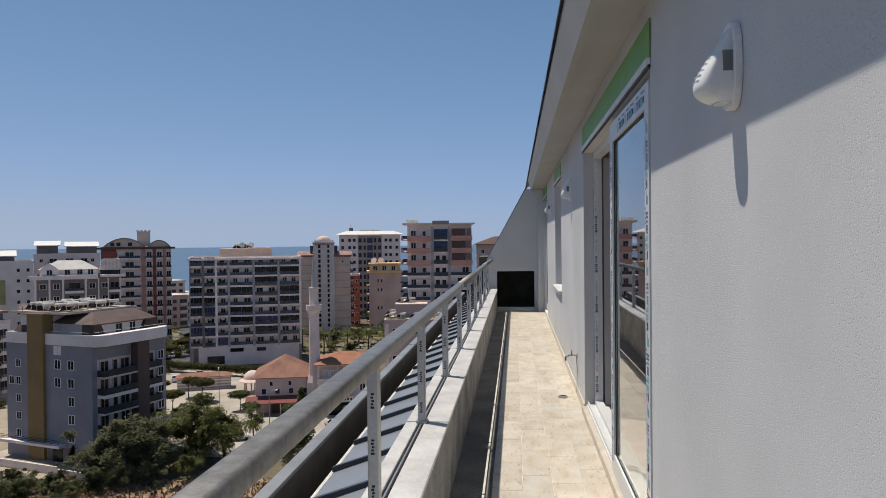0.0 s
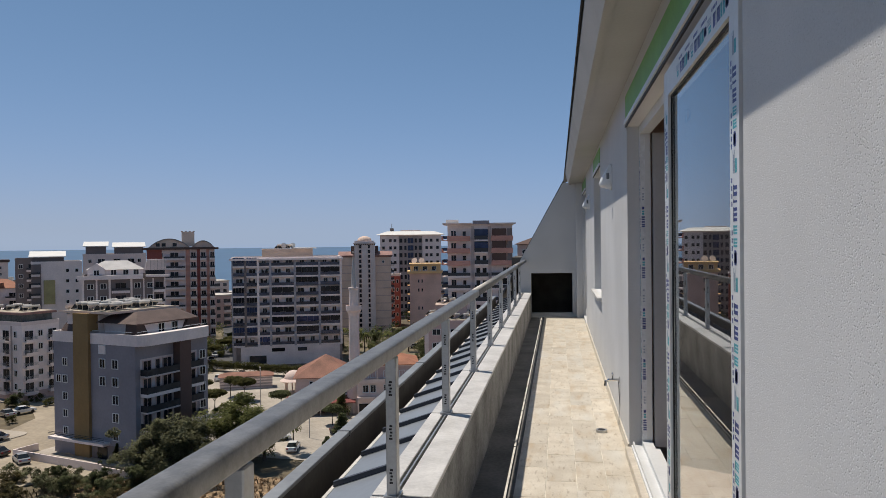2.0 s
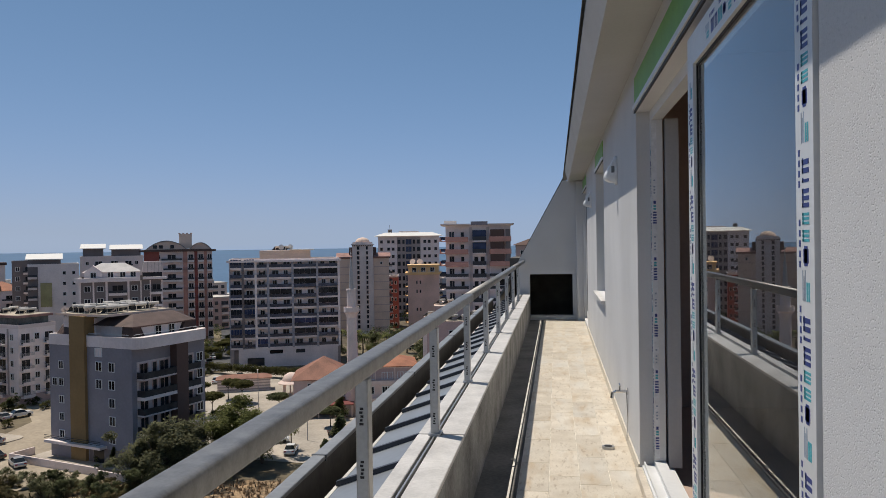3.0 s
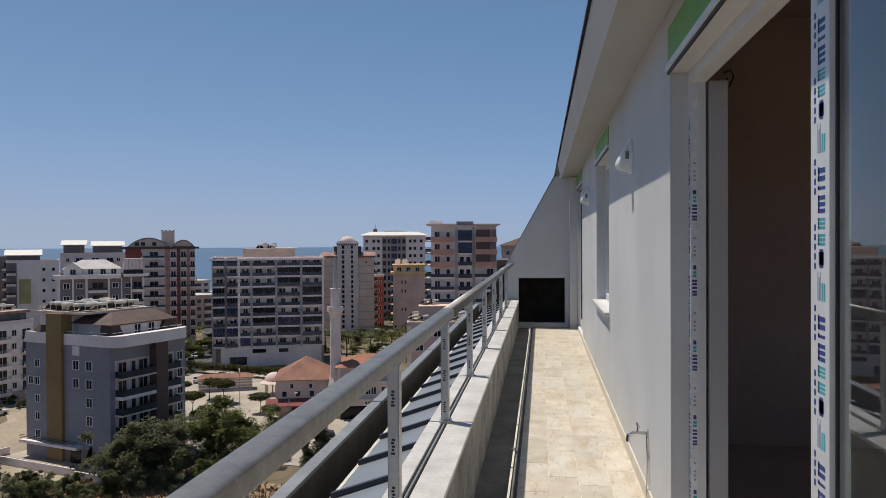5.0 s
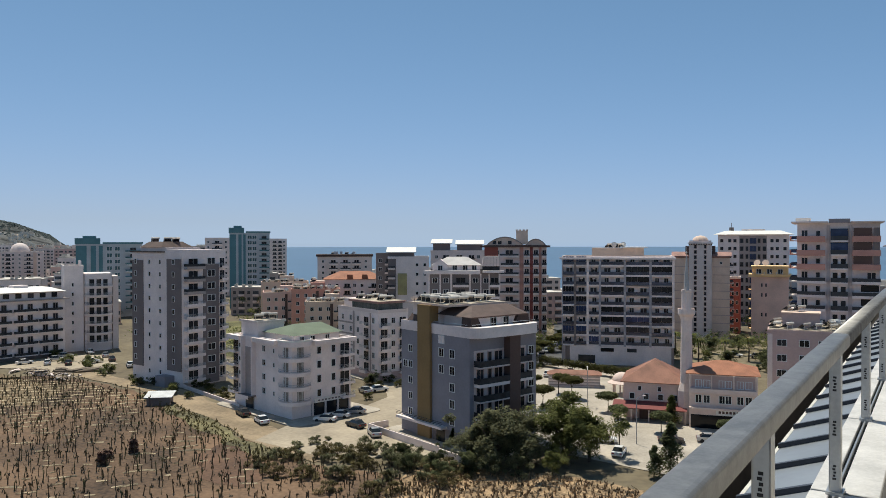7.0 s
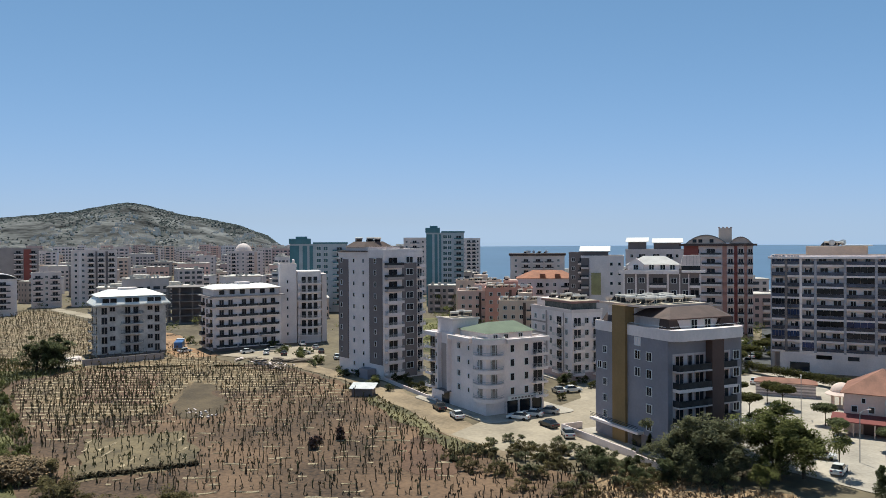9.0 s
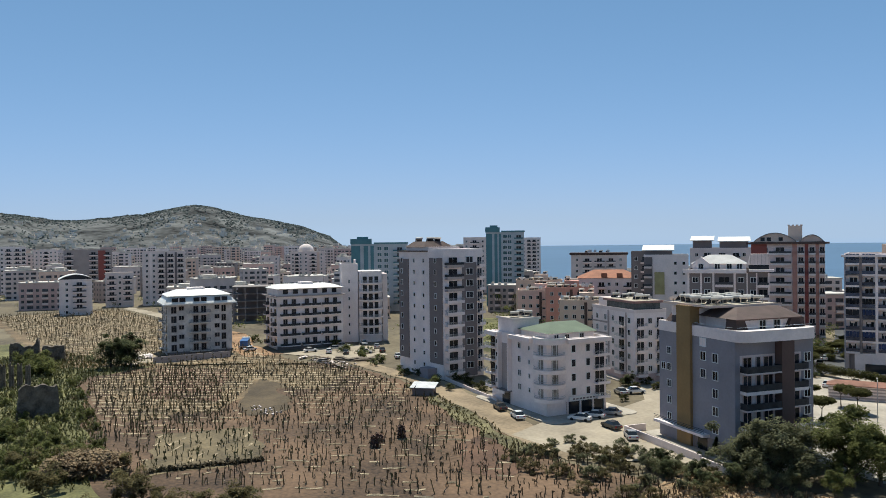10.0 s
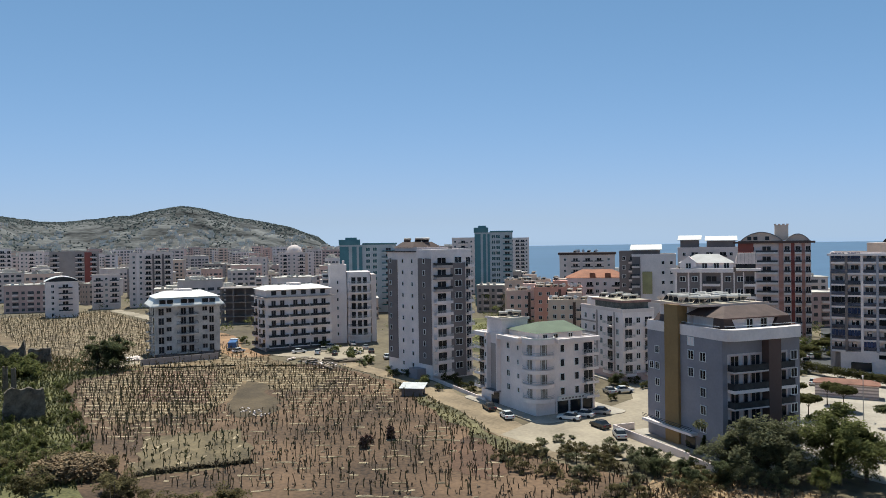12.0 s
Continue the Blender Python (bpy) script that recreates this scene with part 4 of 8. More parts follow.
# grey and white block with gabled top
h, s, st = block("grey and white block with a gabled white top storey", (-115.2, 174.0), 31, 19.3, 14, -6.2, DARKGREY, 8, (1.9, 4.8, 12.7, 15.6), ((8.8, 4.2), (17.8, 2.6)), ((0.0, 0.5, WHITE), (3.1, 3.5, WHITE), (6.0, 6.5, WHITE), (11.0, 11.5, WHITE), (14.0, 14.3, WHITE), (16.2, 16.5, WHITE), (18.9, 19.3, WHITE)), slab=WHITE, ww=1.3)
boxes("attic_wall", [(1.2, 14.0, 1.0, 12, s[2] - 0.2, s[2] + 1.5)], WHITE, h)
piece("hip_roof", prism_data([(0.8, 0.5), (14.2, 0.5), (14.2, 12.5), (0.8, 12.5)], s[2] + 1.503, s[2] + 3.6, [(5.0, 5.5), (10.5, 5.5), (10.5, 8.5), (5.0, 8.5)]), mat("pale_grey_roof", (0.46, 0.44, 0.43), rough=0.7, vary=0.12, scale=0.4, grain=4), h)
piece("dormer_gable", extrude_y([(1.4, s[2] + 0.2), (5.2, s[2] + 0.2), (5.2, s[2] + 1.7), (3.3, s[2] + 3.2), (1.4, s[2] + 1.7)], 0.1, 4.0), WHITE, h)
boxes("cornice", [(-1.0, 14.0, -1.0, -0.13, s[2] - 0.9, s[2] + 0.1)], WHITE, h)
boxes("cornice", [(14.6, 20.3, -1.4, -0.13, s[2] - 0.5, s[2] + 0.1)], WHITE, h)
piece("sun_roof", extrude_y([(14.4, s[2] + 1.2), (19.6, s[2] + 1.2), (19.2, s[2] + 3.9), (15.0, s[2] + 3.9)], 0.6, 3.0), OFFWHITE, h, "pale slatted sun roof")
several("sun_roof_slat", [(14.9 + q * 0.85, 14.98 + q * 0.85, 0.5, 0.58, s[2] + 1.3, s[2] + 3.8) for q in range(6)], MIDGREY, h)
boxes("terrace_glass", [(14.6, 19.2, 0.7, 8, s[2] + 0.02, s[2] + 1.15)], GLASS, h)
for u in (3.3, 7.2, 10.0, 12.4):
    window(h, "R", s, u, s[2] + 0.1, 1.2, 1.4).location.y = 0.1 if u < 5 else 1.0
# white banner block
h, s, st = block("white block with a tall yellow banner on its wall", (-151.0, 203.7), 35, 13.4, 14, -3.2, WHITE, 9, (9.5, 12.0), ((1.2, 2.4),), ((0.0, 2.6, DARKGREY),), ww=0.8, wh=1.1, slab=OFFWHITE)
boxes("banner", [(3.2, 6.2, -0.2, -0.06, s[2] - 12.5, s[2] - 5.5)], BANNER, h, "yellow banner with faded print")
boxes("top_floor", [(0.2, 8.6, 1.4, 9.6, s[2] - 0.5, s[2] + 1.2)], DARKGREY, h)
mono_roof(h, -0.6, 9.2, 0.4, 9.6, s[2] + 1.21, 1.5)
# pale stepped block with white roofs
h, s, st = block("pale stepped block with white sheet roofs", (-178.7, 269.9), 31, 22.5, 16, -2.0, OFFWHITE, 9, (2.5, 20.0), ((6.5, 3.6), (12.0, 4.4), (17, 3.2)))
several("top_floor", [(1, 8, 1, 10, s[2] - 0.5, s[2] + 2.8), (11, 21.5, 1, 10, s[2] - 0.5, s[2] + 2.4)], DARKGREY, h)
mono_roof(h, 0.0, 9.0, 0.0, 10, s[2] + 2.81, 1.7)
mono_roof(h, 10.3, 22.4, 0.0, 10, s[2] + 2.41, 1.7)
# dark slim block and the long one with a brown roof edge
block("slim dark grey apartment block with pale balconies", (-172.5, 225.0), 36, 10.0, 12, -2.6, DARKGREY, 9, (1.6, 8.4), ((5.0, 3.6),), slab=OFFWHITE)
h, s, st = block("long pale block with a brown roof edge", (-282.7, 315.1), 40, 29.3, 16, -6.4, OFFWHITE, 8, (3, 26), ((8.5, 4.8), (15, 5.5), (21, 4.8)))
boxes("roof_edge", [(-0.8, 30, -0.8, 16, s[2] + 0.02, s[2] + 1.2)], BROWNTILE, h)
roof_tanks(h, 6, 22, 3, 8, s[2] + 1.2, 4, 1, 6, dishes=4)
# orange roofed villa block
h, s, st = block("white block with an orange tiled roof", (-208.0, 237.0), 40, 24.0, 13, -13.6, WHITE, 6, (2.0, 5.0, 12.0, 15.0), ((9.0, 3.0), (20.0, 5.0)), slab=WHITE)
hip_roof(h, 0, 24.0, 0, 13, s[2], 3.2, 6.0, ORANGETILE, "tiled_roof")
several("dormer", [(9, 11.2, -0.2, 3, s[2] + 0.4, s[2] + 2.0), (15, 17.2, -0.2, 3, s[2] + 0.4, s[2] + 2.0)], ORANGETILE, h)
# low pink and beige blocks with crowded roofs
for C, ang, wR, wL, top, wall, n, seed, label in (((-216.8, 211.9), 45, 16.5, 13, -17.6, PINK, 4, 1, "low pinkish block with roof tanks"), ((-180.0, 196.0), 42, 16.5, 12, -18.6, BEIGE, 4, 2, "low salmon and beige block with roof tanks"), ((-224.7, 232.3), 42, 24.2, 12, -16.8, BEIGE, 5, 3, "low beige block crowded with roof tanks"), ((-203.0, 213.0), 43, 18.0, 10, -16.0, SALMON, 5, 4, "brownish low block with roof tanks"), ((-243.0, 236.0), 45, 20.0, 10, -15.4, BEIGE, 5, 9, "beige block further back with roof tanks")):
    h, s, st = block(label, C, ang, wR, wL, top, wall, n, spread(0.8, wR * 0.55, 3), ((wR * 0.72, wR * 0.3),), ((wR * 0.5, wR * 0.56, BROWN),), slab=wall, rail=RAILDARK)
    boxes("stair_tower", [(wR * 0.4, wR * 0.7, 4, 9, s[2] - 0.5, s[2] + 2.2)], wall, h)
    roof_tanks(h, 0.6, wR - 0.6, 0.4, 3.6, s[2] - 0.2, 6, 1, seed, dishes=3)
    roof_tanks(h, 1, wR - 1, 4.4, wL - 1, s[2] - 0.5, 5, 2, seed + 30)
    roof_tanks(h, wR * 0.4, wR * 0.7, 4.2, 8.8, s[2] + 2.2, 2, 1, seed + 60)
# beige stair-core tower
h, s, st = block("pale beige tower with a tall stair core", (-78.0, 271.0), 14, 18.4, 15, -3.4, BEIGE, 10, (), (), ((5.2, 12.8, OFFWHITE),), parapet_mat=PINKTILE, side=True)
for k in range(1, 10):
    boxes("floor_band", [(-0.1, 5.15, -0.16, -0.003, k * st, k * st + 0.25)], TAUPE, h)
    boxes("floor_band", [(12.85, 18.5, -0.16, -0.003, k * st, k * st + 0.25)], TAUPE, h)
boxes("stair_core", [(5.2, 12.6, -0.9, 6, 0, s[2] + 4.2)], OFFWHITE, h)
several("core_side", [(4.0, 5.1, 0.6, 5, s[2] - 0.5, s[2] + 3.4), (12.7, 13.8, 0.6, 5, s[2] - 0.5, s[2] + 3.4)], BROWN, h)
several("crown", [(4.8, 13.0, -1.3, 6.4, s[2] + 4.2, s[2] + 4.6), (5.3, 12.5, -0.8, 5.9, s[2] + 4.6, s[2] + 5.3)], OFFWHITE, h)
for i in range(10):
    boxes("cornice_block", [(5.1 + i * 0.8, 5.5 + i * 0.8, -1.2, -0.91, s[2] + 3.8, s[2] + 4.19)], BROWN, h)
piece("dome", lathe([(2.6 * math.cos(radians(a)), 1.7 * math.sin(radians(a))) for a in range(0, 90, 10)] + [(0.05, 1.75)], 14), BEIGE, h, loc=(8.9, 2.4, s[2] + 5.3))
for a, b in ((-0.6, 5.0), (12.8, 19.0)):
    piece("tiled_eaves", extrude_y([(a, 0), (b, 0), (b, 0.3), (a, 0.3)], -0.9, 0.2), PINKTILE, h, loc=(0, 0, s[2] - 0.3))
    piece("tiled_slope", prism_data([(a, -0.9), (b, -0.9), (b, 4.0), (a, 4.0)], 0.31, 1.7, [(a, 2.5), (b, 2.5), (b, 4.0), (a, 4.0)]), PINKTILE, h, loc=(0, 0, s[2] - 0.3))
for k in range(17):
    for u, w in ((7.3, 0.85), (10.5, 0.7)):
        window(h, "R", s, u, 2.6 + k * 1.78, w, 1.35, cross=False, frame_mat=TAUPE).location.y = -0.9
for k in range(10):
    window(h, "R", s, 15.6, 1.0 + k * st, 0.7, 0.9) if k == 9 else None
    if k:
        balcony(h, "B", s, 2.2, k * st, 3.6, 1.2, OFFWHITE, RAILDARK, wall_h=0.4)
# white hotel
h, s, st = block("large white hotel block with a flat overhanging roof", (-77.6, 333.0), 10, 27.0, 18, 4.4, WHITE, 11, (), (), ((8.3, 18.7, MIDGREY),), slab=WHITE, parapet=0.5)
for k in range(11):
    for u in (1.5, 4.6, 6.6, 20.6, 22.6, 25.4):
        window(h, "R", s, u, k * st + 0.9, 1.1, 1.4, cross=False, frame_mat=MIDGREY)
    for u, w in ((9.2, 1.2), (11.2, 0.9), (15.8, 0.9), (17.8, 1.2)):
        window(h, "R", s, u, k * st + 0.6, w, 1.9, cross=False, frame_mat=DARKGREY).location.y = -0.15
    window(h, "R", s, 13.5, k * st + 0.3, 2.4, 2.4, BLUEGLASS, DARKGREY).location.y = -0.15
piece("roof_slab", prism_data([(-1.8, -1.8), (28.8, -1.8), (28.8, 19.0), (-1.8, 19.0)], s[2] + 0.003, s[2] + 1.6, [(3, 3), (24, 3), (24, 15), (3, 15)]), SHEETWHITE, h)
boxes("roof_box", [(9, 18, 5, 12, s[2] + 1.2, s[2] + 2.2)], OFFWHITE, h)
boxes("antenna", [(5, 5.2, 4, 4.2, s[2] + 1.2, s[2] + 5.0), (4.2, 6.0, 4, 4.15, s[2] + 1.6, s[2] + 3.0)], DARKGREY, h)
# tower with terracotta balconies
h, s, st = block("tower with terracotta balcony fronts and dark blue glass", (-27.2, 192.0), 6, 16.2, 14, 5.6, WHITE, 12, (), (), ((5.9, 6.6, PALEGREY), (10.2, 10.9, PALEGREY)), side=False, parapet=0.4)
for k in range(1, 13):
    z = k * st
    red = k > 8
    # left bay, open balconies
    bay = balcony(h, "R", s, 2.8, z, 5.7, 1.7, SALMON if red else WHITE, SALMON if red else RAILDARK, wall_h=0.95 if red else 0.25, rail_h=1.0 if not red else 0.96, door=False, thick=0.3) if k < 12 else None
    window(h, "R", s, 1.5, (k - 1) * st + 0.35, 1.2, 2.0, frame_mat=OFFWHITE)
    window(h, "R", s, 4.2, (k - 1) * st + 0.9, 0.8, 1.3, cross=False, frame_mat=OFFWHITE)
    # glass bay in the middle
    if k > 10:
        piece("bay_glass", shared(("bay_glass",), lambda: box_data([(-1.7, 1.7, -0.5, -0.2, 0.3, 2.6)])), BLUEGLASS, h, loc=(8.4, 0, (k - 1) * st))
    else:
        boxes("bay_panel", [(6.8, 10.0, -0.3, -0.01, (k - 1) * st + 0.1, k * st - 0.35)], WHITE, h)
        for du in (-0.8, 0.8):
            window(h, "R", s, 8.4 + du, (k - 1) * st + 0.5, 1.0, 1.7, cross=False, frame_mat=OFFWHITE).location.y = -0.3
    if k < 12:
        balcony(h, "R", s, 8.4, z, 3.4, 1.2, WHITE, RAILDARK, door=False, thick=0.35)
    # bay with dark roller screens
    if k < 12:
        balcony(h, "R", s, 13.6, z, 5.4, 1.7, SALMON if red else WHITE, SALMON if red else RAILDARK, wall_h=0.95 if red else 0.25, rail_h=1.0 if not red else 0.96, door=False, thick=0.3)
    if k > 9:
        boxes("roller_screen", [(11.1, 14.6, -1.6, -1.55, (k - 1) * st + 0.97, k * st - 0.32)], BROWN, h)
        boxes("roller_screen", [(14.9, 16.1, -1.6, -1.55, (k - 1) * st + 0.97, k * st - 0.32)], DARKGREY, h)
    else:
        boxes("bay_panel", [(11.2, 16.2, -0.3, -0.01, (k - 1) * st + 0.1, k * st - 0.35)], WHITE if k % 3 else OFFWHITE, h)
        if k % 3:
            boxes("bay_strip", [(12.6, 16.0, -0.4, -0.31, (k - 1) * st + 1.1, k * st - 0.5)], GLASS, h)
        else:
            window(h, "R", s, 14.6, (k - 1) * st + 0.5, 1.6, 1.8, frame_mat=OFFWHITE).location.y = -0.3
    # side balconies
    if k < 12:
        balcony(h, "L", s, 3.0, z, 5.0, 1.6, SALMON if red else WHITE, RAILDARK, wall_h=0.9 if red else 0.3)
        balcony(h, "L", s, 10.0, z, 5.0, 1.6, WHITE, BLUEGLASS, wall_h=0.3)
several("roof_slab", [(-1.2, 6.2, -2.0, 14, s[2] + 0.003, s[2] + 0.35), (10.6, 17.0, -2.0, 14, s[2] + 0.003, s[2] + 0.3)], OFFWHITE, h)
boxes("roof_box", [(-0.4, 2.6, 1, 9, s[2] + 0.36, s[2] + 1.2)], SHEETWHITE, h)
boxes("roof_glass", [(6.3, 10.5, -0.9, 6, s[2] + 0.003, s[2] + 0.9)], BLUEGREY, h)
# yellow and beige block, red one behind it
DUSTBEIGE = wall_paint("facade_dusty_beige", (0.72, 0.54, 0.46))
h, s, st = block("yellow and beige block with satellite dishes", (-54.9, 283.8), 10, 11.8, 12, -10.6, DUSTBEIGE, 6, (), (), (), slab=YELLOW, side=False)
for k in (0, 2, 4, 5):
    for u in (3.4, 4.7):
        window(h, "R", s, u, k * st + 1.0, 0.45, 1.3, cross=False, frame_mat=TAUPE)
for k in range(1, 6):
    balcony(h, "B", s, 3.0, k * st, 4.6, 1.3, YELLOW, RAILDARK, wall_h=0.5)
    balcony(h, "L", s, 3.0, k * st, 4.6, 1.0, YELLOW, RAILDARK, wall_h=0.5)
boxes("top_terrace", [(-0.9, 12.8, -1.0, 10, s[2] + 0.02, s[2] + 0.9)], YELLOW, h)
boxes("top_floor", [(0.2, 11.6, 0.4, 10, s[2] + 0.9, s[2] + 3.2)], YELLOW, h)
boxes("top_eaves", [(-0.2, 12.0, -0.2, 10.4, s[2] + 3.2, s[2] + 3.7)], YELLOW, h)
boxes("terrace_post", [(0.2 + i * 1.9, 0.5 + i * 1.9, -0.9, -0.7, s[2] + 0.9, s[2] + 1.7) for i in range(7)], OFFWHITE, h)
for u in (2.4, 5.8, 9.2):
    window(h, "R", s, u, s[2] + 1.0, 1.5, 1.7).location.y = 0.4
for i in (0, 1):
    piece("satellite_dish", lathe([(0.05, 0.0), (0.7, 0.16), (1.15, 0.5)], 12), BEIGE, h, loc=(2.0 + i * 2.6, 1.2 + 0.5 * (i % 2), s[2] + 4.6)).rotation_euler = (radians(62), 0, radians(-20 + 14 * i))
    boxes("dish_pole", [(1.94 + i * 2.6, 2.06 + i * 2.6, 1.3 + 0.5 * (i % 2), 1.4 + 0.5 * (i % 2), s[2] + 3.7, s[2] + 4.6)], DARKGREY, h)
block("narrow brick-red block behind the yellow one", (-64.6, 296.0), 10, 3.4, 10, -11.4, BRICKRED, 6, (1.0, 2.4), parapet_mat=OFFWHITE, ww=0.7)
# taupe block with many tanks
h, s, st = block("taupe block crowded with solar water tanks", (-28.9, 166.6), 8, 21.0, 13, -15.9, TAUPE, 5, (2.6, 6.6, 10.0, 17), ((13.6, 3.0),), ((0.0, 0.9, OFFWHITE),), ww=1.7, slab=TAUPE)
boxes("roof_box", [(2.6, 9.4, 4, 9, s[2] - 0.4, s[2] + 3.0)], TAUPE, h)
boxes("roof_lip", [(2.4, 9.6, 3.8, 9.2, s[2] + 3.0, s[2] + 3.2)], BEIGE, h)
roof_tanks(h, 0.8, 20, 0.6, 12, s[2] + 0.15, 8, 4, 7, dishes=3)
boxes("roof_deck", [(0.25, 20.7, 0.25, 12.7, s[2] - 0.58, s[2] + 0.14)], FLATROOF, h)
roof_tanks(h, 3.0, 9.0, 4.4, 8.6, s[2] + 3.2, 3, 1, 17)
h, s, st = block("taupe block with a brown hipped roof and dark balconies", (-13.0, 258.0), 4, 14.0, 12, 0.0, TAUPE, 11, (2.0,), ((7.6, 6.4), (12.4, 2.4)), slab=OFFWHITE)
hip_roof(h, 0, 14.0, 0, 12, s[2], 2.7, 1.0, BROWN, over=1.0)
# teal towers and neighbours
for C, ang, wR, wL, top, n, label in (((-320.2, 199.9), 56, 27.3, 16, 0.8, 11, "teal glass and white apartment tower"), ((-299.2, 268.6), 47, 19.6, 16, 6.2, 13, "tall teal glass apartment tower")):
    h, s, st = block(label, C, ang, wR, wL, top, PALETEAL, n, (), ((wR * 0.86, wR * 0.24),), ((0.0, wR * 0.16, TEAL), (wR * 0.22, wR * 0.30, TEAL), (wR * 0.34, wR * 0.40, TEAL)), slab=PALETEAL, rail=TEALGLASS)
    facade(h, s, "R", wR, n, st, 0.9, (wR * 0.5, wR * 0.62), w=2.0, hh=1.8, glass=TEALGLASS)
    several("crown", [(-0.4, wR * 0.36, -0.4, 8, s[2] + 0.004, s[2] + 2.6), (wR * 0.4, wR + 0.4, -0.4, 10, s[2] + 0.004, s[2] + 0.8)], TEAL, h)
    boxes("crown_top", [(wR * 0.1, wR * 0.3, 1, 6, s[2] + 2.6, s[2] + 3.6)], TEAL, h)
block("pale apartment tower behind the teal one", (-382.1, 322.4), 47, 15.5, 14, 4.3, OFFWHITE, 11, (2, 12.5), ((7.2, 6.0),))
block("white tower with stacked balconies by the sea", (-431.2, 421.8), 45, 15.0, 14, 4.2, WHITE, 12, (2.0, 13), ((6, 3.4), (10, 3.4)))
# domed block and the row beyond the far field
h, s, st = block("pale apartment block with a domed roof", (-545.0, 282.0), 60, 27.0, 18, -4.8, OFFWHITE, 9, (2, 8, 12, 24), ((5, 3.4), (17.5, 5.5)), ((20.5, 22.5, BEIGE),))
piece("dome", lathe([(6.2 * math.cos(radians(a)), s[2] + 6.0 * math.sin(radians(a))) for a in range(0, 90, 9)] + [(0.1, s[2] + 6.1)], 18), OFFWHITE, h, loc=(12, 8, 0))
block("slim pale tower beside the domed block", (-556.0, 262.0), 60, 14.0, 16, -8.0, OFFWHITE, 8, (2, 7, 12))
h, s, st = block("narrow white block with a curved roof", (-402.8, 87.6), 80, 14.2, 12, -14.6, WHITE, 6, (3.0,), ((8.5, 6.0),))
arch_roof(h, -0.5, 14.7, -0.5, 12.5, s[2], 2.4, GLASS, SHEETWHITE)
block("grey and white block with wide balconies", (-438.9, 117.8), 76, 14.0, 12, -13.3, OFFWHITE, 6, (7.0,), ((3.0, 4.6), (11.0, 4.6)), slab=WHITE)
block("long grey and dark red apartment block", (-525.7, 115.6), 76, 28.0, 16, -0.8, MIDGREY, 10, (9.0,), ((3.0, 5.0), (17.0, 5.0), (25.0, 4.0)), ((19.8, 24.0, BRICKRED), (6.0, 13.5, MIDGREY)), slab=WHITE)
block("tall grey block with dark vertical bands", (-435.8, 136.2), 70, 22.6, 16, -1.8, OFFWHITE, 10, (2.4, 6.0), ((9.8, 3.4), (14.8, 3.4), (20.0, 3.4)), ((3.8, 5.0, WHITE), (12.0, 13.0, DARKGREY), (17.0, 18.2, DARKGREY)))
block("pale grey apartment block", (-661.8, 123.2), 80, 17, 15, -1.0, OFFWHITE, 10, (2, 5, 12, 15), ((8.5, 4.0),))
block("white and blue-grey apartment block", (-614.0, 92.6), 80, 17, 15, 1.5, WHITE, 11, (2.0,), ((6, 4), (11.5, 4.5), (15.5, 2.5)), ((0, 1, BLUEGREY),))

# broad grey block of glazed balconies
h, s = house("broad nine-storey block of grey-framed glazed balconies", (-88.1, 200.3), 20, 29.8, 15, -2.4, MIDGREY, parapet=0.9, parapet_mat=WHITE)
boxes("plinth", [(2.2, 29.0, -1.2, 0, 0, 5.1)], WHITE, h)
boxes("shop_front", [(4.5, 9.0, -1.26, -1.21, 0.4, 2.6)], GLASS, h)
boxes("shop_window", [(10.5, 14, -1.26, -1.21, 3.6, 4.6)], GLASS, h)
boxes("shop_window", [(17.5, 20, -1.26, -1.21, 3.6, 4.6)], GLASS, h)
boxes("roof_slab", [(-0.6, 30.2, -1.7, 0.0, s[2] - 0.9, s[2] - 0.35)], WHITE, h)
boxes("penthouse", [(8, 22, 3, 11, s[2] - 0.7, s[2] + 2.2)], BEIGE, h)
boxes("penthouse_roof", [(16.5, 23.0, 2.4, 11, s[2] + 2.2, s[2] + 2.5)], SHEETWHITE, h)
roof_tanks(h, 12, 16.5, 4, 8, s[2] + 2.2, 3, 1, 2, dishes=2)
GREYFIN = wall_paint("grey_fin", (0.36, 0.375, 0.405))
FINS = [0.0, 3.6, 7.0, 10.3, 16.9, 23.6, 29.5]
BACKWALL = wall_paint("balcony_back_wall", (0.80, 0.74, 0.70))
BIGRAIL = mat("smoked_rail_glass", (0.052, 0.06, 0.09), rough=0.25, vary=0.3, scale=0.5, grain=2, rand=0.4)
boxes("back_wall", [(0.3, 29.4, -0.05, -0.003, 5.1, s[2] - 0.95)], BACKWALL, h)
r = random.Random(4)
